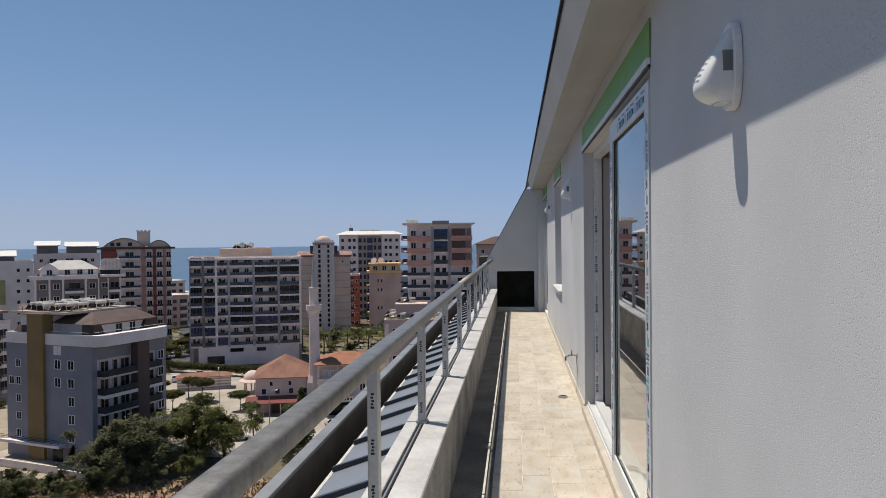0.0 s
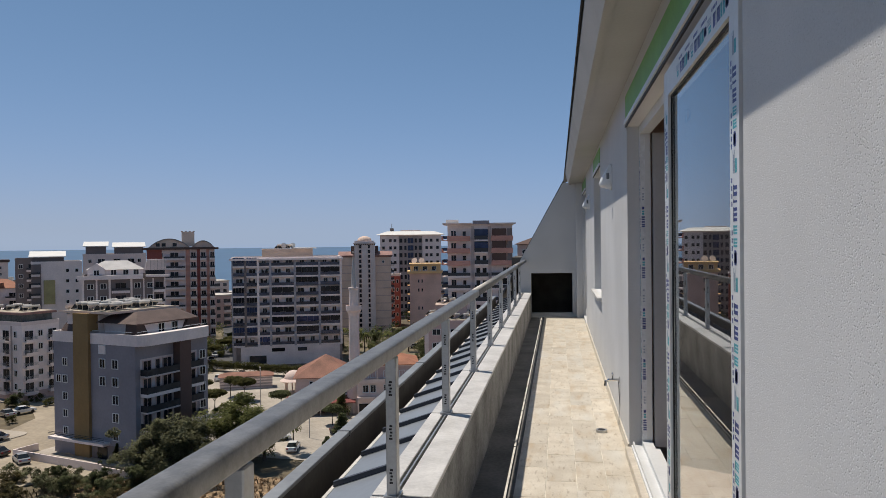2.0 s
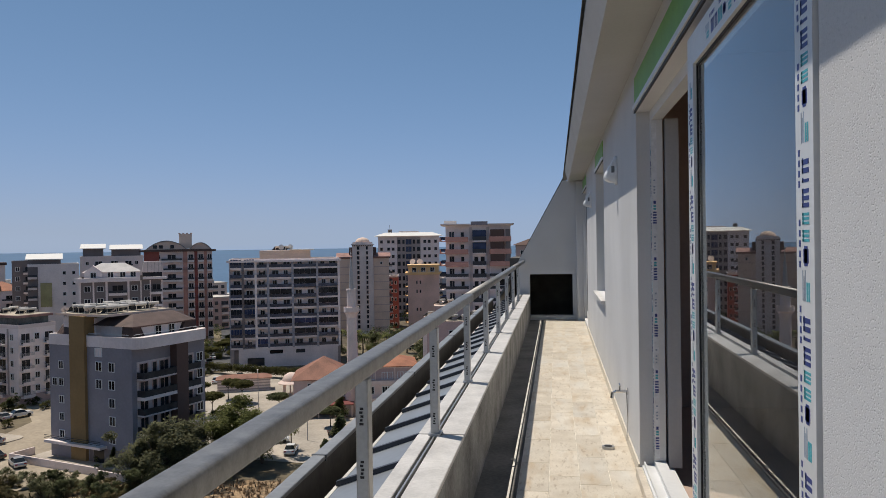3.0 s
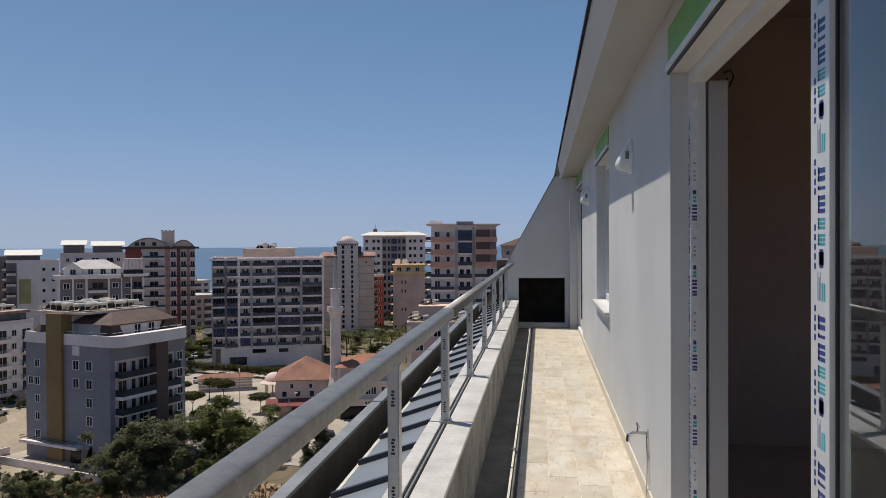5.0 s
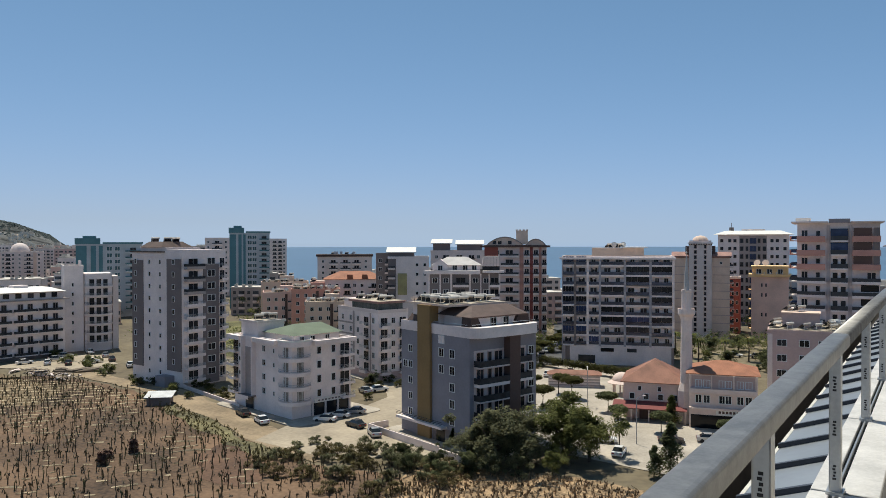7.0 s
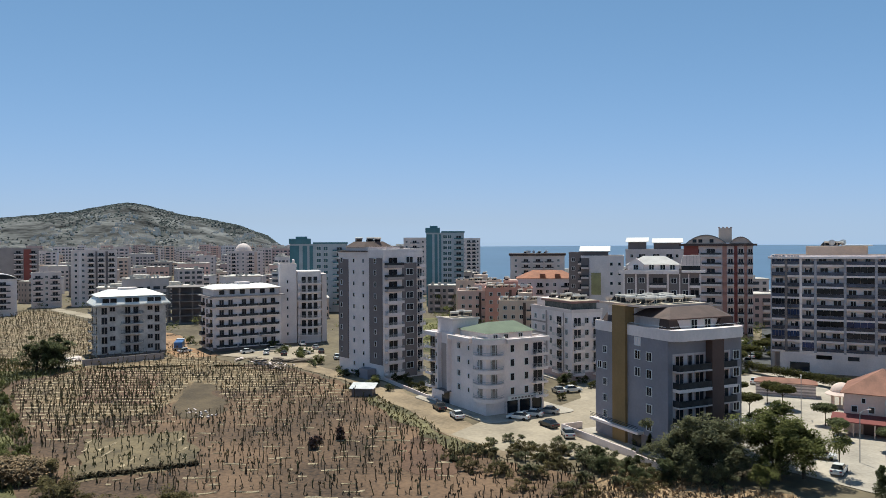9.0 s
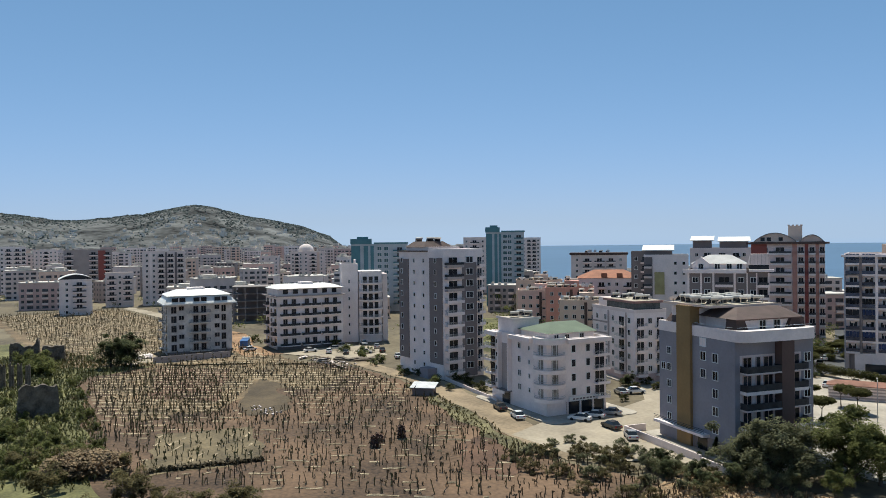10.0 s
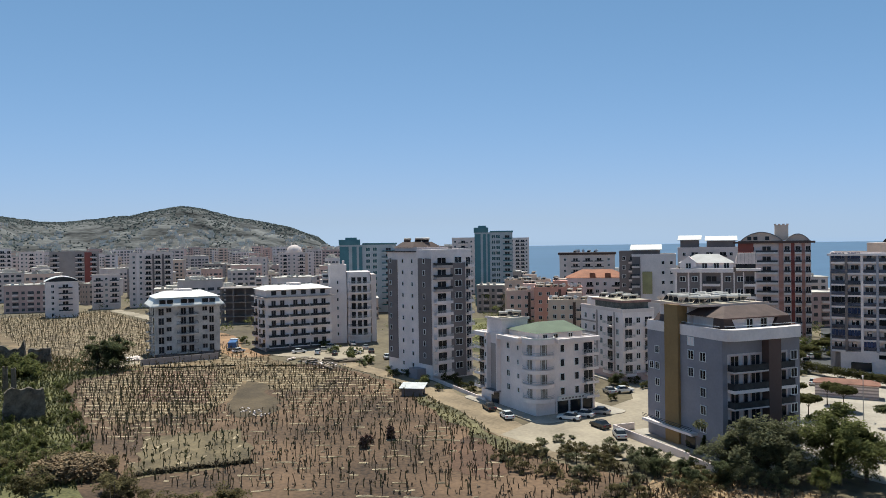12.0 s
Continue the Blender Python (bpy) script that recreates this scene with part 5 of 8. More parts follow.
for k in range(9):
    z = 5.2 + k * 2.72
    boxes("floor_slab", [(0, 29.7, -1.2, -0.06, z - 0.08, z + 0.1)], MIDGREY, h)
    for i in range(6):
        u0, u1 = FINS[i] + 0.3, FINS[i + 1] - 0.3
        w = u1 - u0
        blue = r.random() < (0.7 if i < 2 else 0.35)
        if r.random() < 0.8:
            piece("slab_edge", shared(("slab_edge", i), lambda: box_data([(-w / 2, w / 2, -1.32, -1.205, -0.2, 0.26)])), WHITE, h, loc=((u0 + u1) / 2, 0, z))
        piece("railing", shared(("railing", "big", i), lambda: box_data([(-w / 2, w / 2, -1.2, -1.14, 0.3, 1.1)])), BIGRAIL, h, loc=((u0 + u1) / 2, 0, z))
        if r.random() < 0.3:
            piece("balcony_glazing", shared(("balcony_glazing", i, blue), lambda: box_data([(-w / 2 + q * w / 4 + 0.04, -w / 2 + (q + 1) * w / 4 - 0.04, -1.18, -1.15, 1.17, 2.55) for q in range(4)])), BLUEGLASS if blue else GLASS, h, loc=((u0 + u1) / 2, 0, z))
        for q in range(2 if w > 4 else 1):
            window(h, "R", s, (u0 + u1) / 2 + ((q - 0.5) * w / 2 if w > 4 else 0) + r.uniform(-0.2, 0.2), z + 0.2, 1.7 if r.random() < 0.5 else 1.1, 2.0, frame_mat=FRAMEWHITE).location.y = -0.06
        if r.random() < 0.5:
            boxes("air_unit", [((u0 + u1) / 2 - 0.4, (u0 + u1) / 2 + 0.4, -0.4, -0.07, z + 1.7, z + 2.2)], OFFWHITE, h)
for i, u in enumerate(FINS):
    boxes("fin", [(u - 0.3 if i else u, u + 0.3, -1.35, 0, 5.1 if i else 0, s[2] - 0.9)], WHITE if i in (2, 6) else (GREYFIN if i != 1 else DARKGREY), h)
boxes("pillar", [(0.2, 1.0, -1.5, -0.7, 0, 5.1)], MIDGREY, h)

join_far()

# ---------- the far town ----------
TAKEN = [o.location.copy() for o in bpy.data.objects if o.type == "EMPTY" and o.name.startswith(("apartment", "concrete"))]
r = random.Random(77)
FARWALL = [WHITE, OFFWHITE, WHITE, PINK, MIDGREY, BEIGE, PALEGREY, OFFWHITE, TAUPE]
# pane colour lighter than near glass: distance haze put into the base colour
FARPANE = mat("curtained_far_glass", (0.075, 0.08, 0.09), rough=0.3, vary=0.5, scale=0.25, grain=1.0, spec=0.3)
FARROOF = mat("pale_roof_screed", (0.60, 0.55, 0.49), rough=0.9, vary=0.2, scale=0.2, grain=1.5)
walls = collections.defaultdict(list)
panes, slabs, roofs = [], [], []


def tower(x, y, w, d, top, ang, step=2.95):
    """Adds a plain far block with its window strips to the joined town."""
    def turn(pts):
        ca, sa = math.cos(ang), math.sin(ang)
        return [(x + px * ca - py * sa, y + px * sa + py * ca, pz) for px, py, pz in pts]
    c = r.randrange(len(FARWALL))
    H = top - GZ
    v, f = box_data([(0, w, 0, d, -0.4, H)])
    walls[c].append((turn([(a, b, GZ + e) for a, b, e in v]), f))
    n = max(2, int(H / step))
    m = max(2, int(w / 3.2))
    loggia = r.random() < 0.5
    for k in range(n):
        for i in range(m):
            u = (i + 0.5) * w / m
            ww = w / m * (0.42 if (i + loggia) % 2 else 0.8)
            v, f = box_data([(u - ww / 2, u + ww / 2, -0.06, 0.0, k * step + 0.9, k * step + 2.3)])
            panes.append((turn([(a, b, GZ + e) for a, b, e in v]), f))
            if (i + loggia) % 2 == 0 and k:
                v, f = box_data([(u - ww / 2, u + ww / 2, -1.1, -0.07, k * step - 0.1, k * step + 0.75)])
                slabs.append((turn([(a, b, GZ + e) for a, b, e in v]), f))
    for k in range(n):
        for i in range(3):
            u = (i + 0.5) * d / 3
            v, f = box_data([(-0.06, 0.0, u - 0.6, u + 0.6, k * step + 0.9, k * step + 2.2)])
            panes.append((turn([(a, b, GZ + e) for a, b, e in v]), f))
    top_boxes = [(-0.3, w + 0.3, -0.3, d + 0.3, H + 0.005, H + 0.45)]
    if r.random() < 0.6:
        q = r.uniform(0.1, 0.5)
        top_boxes.append((w * q, w * (q + 0.35), d * 0.2, d * 0.7, H + 0.45, H + r.uniform(1.6, 3.2)))
    for _q in range(r.randrange(2, 7)):
        q = r.uniform(0.05, 0.9) * w
        top_boxes.append((q, q + r.uniform(0.5, 1.6), 0.4, 1.4, H + 0.45, H + r.uniform(1.0, 2.0)))
    v, f = box_data(top_boxes)
    roofs.append((turn([(a, b, GZ + e) for a, b, e in v]), f))


count = 0
while count < 330:
    az = r.uniform(92, 174) if count < 150 else r.uniform(143, 176)
    rad = r.uniform(300, 1350) if az > 140 else r.uniform(290, 520)
    x, y = rad * math.cos(radians(az)), rad * math.sin(radians(az))
    if inside(x, y, [(900, 380), (-60, 400), (-300, 430), (-760, 500), (-1300, 860), (-4780, 3200), (0, 4000)]) or y < 128 and x > -440 or y < 75:
        continue
    if az < 140 and rad < 300 or inside(x, y, [(-146, 150), (-200, 155), (-262, 215), (-240, 245), (-190, 205)]):
        continue
    if any((Vector((x, y, 0)) - Vector((t.x, t.y, 0))).length < 30 for t in TAKEN):
        continue
    TAKEN.append(Vector((x, y, 0)))
    tall = r.choice((6, 9, 12, 12, 15, 18)) if rad < 640 else r.choice((9, 12, 15, 15, 18, 21, 24, 27, 30))
    tower(x, y, r.uniform(9, 22), r.uniform(11, 16), GZ + tall + r.uniform(-1.0, 1.5), radians(az - 90 + r.uniform(-25, 25)))
    count += 1
for c, ds in walls.items():
    tagged(piece("far_buildings", joined(*ds), FARWALL[c]), "distant apartment blocks filling the coastal town", "buildings", kind="stuff")
tagged(piece("far_windows", joined(*panes), FARPANE), "windows of the distant apartment blocks, panes lightened as by haze", "windows", kind="stuff")
tagged(piece("far_balconies", joined(*slabs), OFFWHITE), "pale balcony fronts of the distant blocks", "balconies", kind="stuff")
tagged(piece("far_roofs", joined(*roofs), FARROOF), "flat roofs and stair heads of the distant blocks", "roofs", kind="stuff")
# houses scattered over the lower hill
HILLHOUSE = mat("hill_house", (0.88, 0.75, 0.62), rough=0.9, vary=0.12, scale=0.02, grain=0.3)
hs = []
for _ in range(2000):
    az, rad = r.uniform(151, 179), r.uniform(1550, 2650)
    if r.random() < (rad - 1500) / 1300 or noise.noise(Vector((az * 0.55, rad * 0.004, 7.7))) < -0.1:
        continue
    z = GZ - 2 + max(0, hill_height(az, rad))
    w = r.uniform(5, 15)
    v, f = box_data([(0, w, 0, 9, -6, r.uniform(3, 9))])
    a = radians(az - 90 + r.uniform(-20, 20))
    hs.append(([(rad * math.cos(radians(az)) + p * math.cos(a) - q * math.sin(a), rad * math.sin(radians(az)) + p * math.sin(a) + q * math.cos(a), z + e) for p, q, e in v], f))
tagged(piece("hillside_houses", joined(*hs), HILLHOUSE), "small pale houses scattered over the lower hillside", "houses", kind="stuff")
# ---------- the terrace ----------
WX = 0.60          # face of the house wall
PX = -0.42         # inner face of the parapet
CAPZ = 0.51
Y0, Y1 = -2.6, 17.1
PLASTER = mat("grey_plaster", (0.60, 0.602, 0.61), rough=0.95, vary=0.07, scale=1.0, grain=150.0, spec=0.2)


def spatter(m):
    """Small pits and grains of sprayed plaster, thinner in some places, as relief only."""
    nt = m.node_tree
    geo = nt.nodes.new("ShaderNodeNewGeometry")
    pits = nt.nodes.new("ShaderNodeTexVoronoi")
    pits.inputs["Scale"].default_value = 185.0
    some = nt.nodes.new("ShaderNodeSeparateColor")
    clouds = nt.nodes.new("ShaderNodeTexNoise")
    clouds.inputs["Scale"].default_value = 1.9
    clouds.inputs["Detail"].default_value = 3
    dip = nt.nodes.new("ShaderNodeMapRange")
    dip.interpolation_type = "SMOOTHSTEP"
    dip.inputs["From Min"].default_value, dip.inputs["From Max"].default_value = 0.12, 0.46
    chosen = nt.nodes.new("ShaderNodeMath")
    chosen.operation = "GREATER_THAN"
    limit = nt.nodes.new("ShaderNodeMapRange")
    limit.inputs["From Min"].default_value, limit.inputs["From Max"].default_value = 0.35, 0.65
    limit.inputs["To Min"].default_value, limit.inputs["To Max"].default_value = 0.10, 0.85
    level = nt.nodes.new("ShaderNodeMath")
    level.operation = "MAXIMUM"
    fine = nt.nodes.new("ShaderNodeTexNoise")
    fine.inputs["Scale"].default_value, fine.inputs["Detail"].default_value = 260.0, 2
    total = nt.nodes.new("ShaderNodeMath")
    total.operation = "MULTIPLY_ADD"
    total.inputs[1].default_value = 0.35
    bp = nt.nodes.new("ShaderNodeBump")
    bp.inputs["Strength"].default_value = 0.6
    bp.inputs["Distance"].default_value = 0.0045
    for t in (pits, clouds, fine):
        nt.links.new(geo.outputs["Position"], t.inputs["Vector"])
    nt.links.new(pits.outputs["Distance"], dip.inputs["Value"])
    nt.links.new(pits.outputs["Color"], some.inputs[0])
    nt.links.new(clouds.outputs["Fac"], limit.inputs["Value"])
    nt.links.new(some.outputs[0], chosen.inputs[0])
    nt.links.new(limit.outputs[0], chosen.inputs[1])
    nt.links.new(dip.outputs[0], level.inputs[0])
    nt.links.new(chosen.outputs[0], level.inputs[1])
    nt.links.new(fine.outputs["Fac"], total.inputs[0])
    nt.links.new(level.outputs[0], total.inputs[2])
    nt.links.new(total.outputs[0], bp.inputs["Height"])
    nt.links.new(bp.outputs[0], nt.nodes["Principled BSDF"].inputs["Normal"])


spatter(PLASTER)
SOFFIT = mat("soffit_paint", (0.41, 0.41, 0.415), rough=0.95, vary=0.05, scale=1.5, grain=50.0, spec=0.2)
SILL = mat("cream_threshold", (0.58, 0.52, 0.44), rough=0.55, vary=0.14, scale=5.0, grain=50.0)
STONE = mat("white_coping", (0.57, 0.555, 0.54), rough=0.5, vary=0.15, scale=5.0, grain=60.0, bump=0.15, bump_scale=40.0)
PARAPET = mat("parapet_render", (0.30, 0.295, 0.285), rough=0.95, vary=0.34, scale=2.6, grain=40.0, bump=0.6, bump_scale=90.0)
SCREED = mat("gutter_screed", (0.20, 0.19, 0.18), rough=0.9, vary=0.25, scale=2.5, grain=40.0)
TILE = mat("floor_tile", (0.54, 0.475, 0.385), rough=0.45, vary=0.07, scale=5.0, grain=80.0, tint=(0.61, 0.56, 0.475), rand=0.09)


def weathered_plank(m):
    """Wood-look tile: ochre clouds and dark flecks drawn out along each plank, different on every tile."""
    nt = m.node_tree
    b = nt.nodes["Principled BSDF"]
    base = b.inputs["Base Color"].links[0].from_socket
    geo = nt.nodes.new("ShaderNodeNewGeometry")
    info = nt.nodes.new("ShaderNodeObjectInfo")
    shift = nt.nodes.new("ShaderNodeVectorMath")
    shift.operation = "MULTIPLY_ADD"
    shift.inputs[1].default_value = (1.3, 0.34, 1.0)
    spread_out = nt.nodes.new("ShaderNodeMath")
    spread_out.operation = "MULTIPLY"
    spread_out.inputs[1].default_value = 40.0
    nt.links.new(info.outputs["Random"], spread_out.inputs[0])
    nt.links.new(geo.outputs["Position"], shift.inputs[0])
    nt.links.new(spread_out.outputs[0], shift.inputs[2])
    for scale, detail, lo, hi, colour, amount in ((9.0, 5, 0.52, 0.72, (0.44, 0.325, 0.20, 1), 0.6), (34.0, 3, 0.58, 0.72, (0.24, 0.18, 0.12, 1), 0.55), (3.5, 2, 0.52, 0.75, (0.60, 0.60, 0.57, 1), 0.55)):
        cloud = nt.nodes.new("ShaderNodeTexNoise")
        cloud.inputs["Scale"].default_value, cloud.inputs["Detail"].default_value = scale, detail
        cut = nt.nodes.new("ShaderNodeMapRange")
        cut.inputs["From Min"].default_value, cut.inputs["From Max"].default_value, cut.inputs["To Max"].default_value = lo, hi, amount
        mix = nt.nodes.new("ShaderNodeMix")
        mix.data_type = "RGBA"
        slots = [q for q in mix.inputs if q.type == "RGBA"]
        slots[1].default_value = colour
        nt.links.new(shift.outputs[0], cloud.inputs["Vector"])
        nt.links.new(cloud.outputs["Fac"], cut.inputs["Value"])
        nt.links.new(cut.outputs[0], mix.inputs["Factor"])
        nt.links.new(base, slots[0])
        base = [q for q in mix.outputs if q.type == "RGBA"][0]
    nt.links.new(base, b.inputs["Base Color"])


weathered_plank(TILE)
SKIRT = mat("skirting_tile", (0.62, 0.57, 0.49), rough=0.5, vary=0.10, scale=6.0, grain=60.0)
GROUT = mat("pale_grout", (0.70, 0.66, 0.58), rough=0.9, vary=0.25, scale=4.0, grain=40.0)
ALU = mat("brushed_aluminium", (0.45, 0.46, 0.47), rough=0.42, metal=0.85, vary=0.12, scale=3.0, grain=60.0)
RAILTOP = mat("rail_aluminium", (0.185, 0.18, 0.175), rough=0.42, metal=0.3, vary=0.24, scale=22.0, grain=160.0)
PVC = mat("white_pvc", (0.66, 0.67, 0.68), rough=0.4, vary=0.05, scale=4.0, grain=40.0)
GREENFILM = mat("green_film", (0.15, 0.36, 0.05), rough=0.5, vary=0.1, scale=5.0, grain=40.0)
BLACK = mat("black_gasket", (0.012, 0.012, 0.014), rough=0.6, vary=0.2)
SEAMSHEET = mat("blue_grey_sheet", (0.24, 0.26, 0.29), rough=0.45, metal=0.3, vary=0.08, scale=2.0, grain=20.0)
DARKSHEET = mat("dark_flashing", (0.11, 0.115, 0.12), rough=0.5, metal=0.3, vary=0.15, scale=2.0, grain=20.0)
ROOM = mat("room_plaster", (0.44, 0.33, 0.275), rough=0.95, vary=0.08, scale=1.0, grain=20.0)

BLACKROOM = mat("dark_void", (0.13, 0.115, 0.10), rough=0.95, vary=0.3)
DRIPEDGE = mat("cream_edge", (0.62, 0.59, 0.54), rough=0.6, vary=0.15, scale=6.0, grain=40.0)
COPINGSHEET = mat("coping_sheet", (0.30, 0.305, 0.31), rough=0.45, metal=0.4, vary=0.15, scale=3.0, grain=30.0)
BROWNSHEET = mat("brown_flashing", (0.085, 0.075, 0.066), rough=0.6, vary=0.3, scale=4.0, grain=30.0)
# seam ribs coloured near black, which takes in the shadow beside each rib
RIBDARK = mat("dark_seam", (0.03, 0.034, 0.045), rough=0.5, vary=0.15)

# house wall with its three openings (y0, y1, z0, z1)
OPEN = [(3.58, 7.05, 0.06, 2.36), (10.5, 12.1, 0.88, 2.40), (15.15, 16.75, 0.06, 2.42)]


def pierced_wall(x0, x1, y0, y1, z0, z1, holes):
    """One connected wall slab with rectangular openings through it."""
    ys = sorted({y0, y1, *[q for h_ in holes for q in h_[:2]]})
    zs = sorted({z0, z1, *[q for h_ in holes for q in h_[2:]]})
    solid = [[not any(a <= (ys[i] + ys[i + 1]) / 2 <= b and c <= (zs[k] + zs[k + 1]) / 2 <= d for a, b, c, d in holes) for k in range(len(zs) - 1)] for i in range(len(ys) - 1)]
    verts = [(x, y, z) for x in (x0, x1) for y in ys for z in zs]
    nz, side = len(zs), len(ys) * len(zs)

    def filled(i, k):
        return 0 <= i < len(ys) - 1 and 0 <= k < nz - 1 and solid[i][k]
    faces = []
    for i in range(len(ys) - 1):
        for k in range(nz - 1):
            if not solid[i][k]:
                continue
            a, b, c, d = i * nz + k, (i + 1) * nz + k, (i + 1) * nz + k + 1, i * nz + k + 1
            faces += [(a, d, c, b), (side + a, side + b, side + c, side + d)]
            for di, dk, p, q in ((-1, 0, a, d), (1, 0, b, c), (0, -1, a, b), (0, 1, d, c)):
                if not filled(i + di, k + dk):
                    faces.append((p, q, side + q, side + p))
    return verts, faces


tagged(piece("wall_house", pierced_wall(WX, WX + 0.165, Y0, Y1, -0.3, 3.12, OPEN), PLASTER), "light grey rough-plastered house wall along the terrace", "wall", kind="structure")

tagged(boxes("floor", [(-0.18, WX, Y0, Y1, -0.3, -0.003)], GROUT), "terrace floor bed under the tiles", "floor", kind="structure")
tagged(boxes("gutter", [(PX - 0.02, -0.18, Y0, Y1, -0.3, -0.02)], SCREED), "dark screed gutter strip beside the tiles", "floor", kind="structure")
tagged(boxes("parapet_wall", [(-0.66, PX - 0.02, Y0, Y1, -0.3, CAPZ - 0.04)], PARAPET), "low rendered parapet wall, stained", "wall", kind="structure")
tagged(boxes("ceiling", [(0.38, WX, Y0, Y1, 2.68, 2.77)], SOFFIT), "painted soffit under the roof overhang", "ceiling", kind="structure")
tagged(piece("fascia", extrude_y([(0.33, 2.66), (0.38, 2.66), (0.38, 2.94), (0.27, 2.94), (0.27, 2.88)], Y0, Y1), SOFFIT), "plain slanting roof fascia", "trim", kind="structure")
tagged(piece("roof_edge", ([(0.25, Y0, 2.945), (0.25, Y1 + 4, 2.945), (4.5, Y1 + 4, 6.0), (4.5, Y0, 6.0), (0.25, Y0, 2.965), (0.25, Y1 + 4, 2.965), (4.5, Y1 + 4, 6.05), (4.5, Y0, 6.05)], [(3, 2, 1, 0), (4, 5, 6, 7), (0, 1, 5, 4), (1, 2, 6, 5), (2, 3, 7, 6), (3, 0, 4, 7)]), DARKSHEET), "dark sheet roof edge", "roof", kind="structure")

# end wall under the sloping roof, with a low dark opening
ex0, ex1, ez0, ez1 = -0.44, 0.39, 0.07, 0.88


YE = Y1 + 0.2
tagged(piece("wall_end", joined(
    box_data([(-0.66, ex0, Y1, YE, -0.3, ez1), (ex1, WX + 0.25, Y1, YE, -0.3, ez1), (ex0, ex1, Y1, YE, -0.3, ez0)]),
    extrude_y([(-0.66, ez1), (WX + 0.25, ez1), (WX + 0.25, 2.70), (0.22, 2.70), (-0.66, 1.14)], Y1, YE)), PLASTER),
    "grey plastered end wall with a slanting edge and a low opening", "wall", kind="structure")
tagged(boxes("roof_void", [(ex0 - 0.3, ex1 + 0.2, YE + 1.4, YE + 1.5, -0.2, 1.1), (ex0 - 0.4, ex0 - 0.3, YE, YE + 1.5, -0.2, 1.1), (ex1 + 0.2, ex1 + 0.3, YE, YE + 1.5, -0.2, 1.1), (ex0 - 0.4, ex1 + 0.3, YE, YE + 1.5, 1.1, 1.2), (ex0 - 0.4, ex1 + 0.3, YE, YE + 1.5, -0.3, -0.2)], BLACKROOM), "dark unlit roof void behind the low opening", "wall", kind="structure")
tagged(piece("mansard_roof", joined(extrude_y([(-1.30, 0.0), (-1.26, 0.0), (0.24, 2.72), (0.24, 2.78)], Y1 + 0.02, Y1 + 5.0)), DARKSHEET), "dark edged sloping roof sheet beyond the end wall", "roof", kind="structure")

# shallow sheet outside the parapet, its seams, pale drip edge, gutter and outer coping
tagged(piece("outer_roof", extrude_y([(-0.975, 0.335), (-0.66, 0.44), (-0.66, 0.482), (-0.975, 0.372)], Y0, Y1), SEAMSHEET), "blue-grey metal roof sheet with raised seams", "roof", kind="structure")
outer = bpy.data.objects["outer_roof"]
rib = mesh_of("seam", *extrude_y([(-0.985, 0.372), (-0.664, 0.481), (-0.664, 0.506), (-0.985, 0.397)], -0.014, 0.014))
k = 0
while Y0 + 0.19 + k * 0.53 < Y1:
    piece("seam", rib, RIBDARK, outer, loc=(0, Y0 + 0.19 + k * 0.53, 0))
    k += 1
boxes("drip_edge", [(-0.993, -0.9755, Y0, Y1, 0.30, 0.374)], DRIPEDGE, outer, "pale drip edge")
tagged(boxes("roof_gutter", [(-1.15, -0.98, Y0, Y1, 0.02, 0.06), (-0.972, -0.94, Y0, Y1, 0.06, 0.33)], BROWNSHEET), "dark brown metal roof gutter", "gutter", kind="structure")
tagged(bevelled(boxes("outer_coping", [(-1.225, -1.152, Y0, Y1, 0.392, 0.415)], COPINGSHEET), 0.006), "grey metal coping on the outer roof edge", "trim", kind="structure")
boxes("coping_joint", [(-1.228, -1.149, y_, y_ + 0.02, 0.386, 0.418) for y_ in (0.7, 3.3, 5.9, 8.5, 11.1, 13.7)], DARKSHEET, bpy.data.objects["outer_coping"])
tagged(boxes("outer_upstand", [(-1.215, -1.16, Y0, Y1, -0.3, 0.39)], BROWNSHEET), "dark metal upstand of the outer roof edge", "trim", kind="structure")
tagged(boxes("facade_below", [(-1.19, WX, Y0, Y1, GZ, -0.3)], PLASTER), "outer wall of the house below the terrace", "wall", kind="structure")

# parapet coping: inner and outer white slabs with the black rail channel between
JOINT = [7.56 + 1.53 * k for k in range(-6, 7)]
cap = tagged(boxes("coping_bed", [(-0.655, -0.443, Y0, Y1, CAPZ - 0.04, CAPZ - 0.025)], BLACK), "bed of the parapet coping", "trim", kind="structure")
slab_in = bevelled(boxes("coping_slab", [(-0.561, -0.42, 0.012, 1.518, CAPZ - 0.024, CAPZ)], STONE, cap), 0.003, 1)
slab_out = bevelled(boxes("coping_slab", [(-0.672, -0.597, 0.012, 1.518, CAPZ - 0.024, CAPZ)], STONE, cap), 0.003, 1)
slab_in.location.y = slab_out.location.y = JOINT[0]
for yj in JOINT[1:-1]:
    for sl in (slab_in, slab_out):
        piece("coping_slab", sl.data, STONE, cap, loc=(0, yj, 0))
boxes("channel", [(-0.583, -0.575, Y0, Y1, CAPZ - 0.024, CAPZ - 0.002)], ALU, cap, "aluminium rail channel")

# railing
rail = thing("balcony_railing", "grey aluminium balcony railing on the parapet, with film on the posts", "railing", "", -0.577, 0, CAPZ)
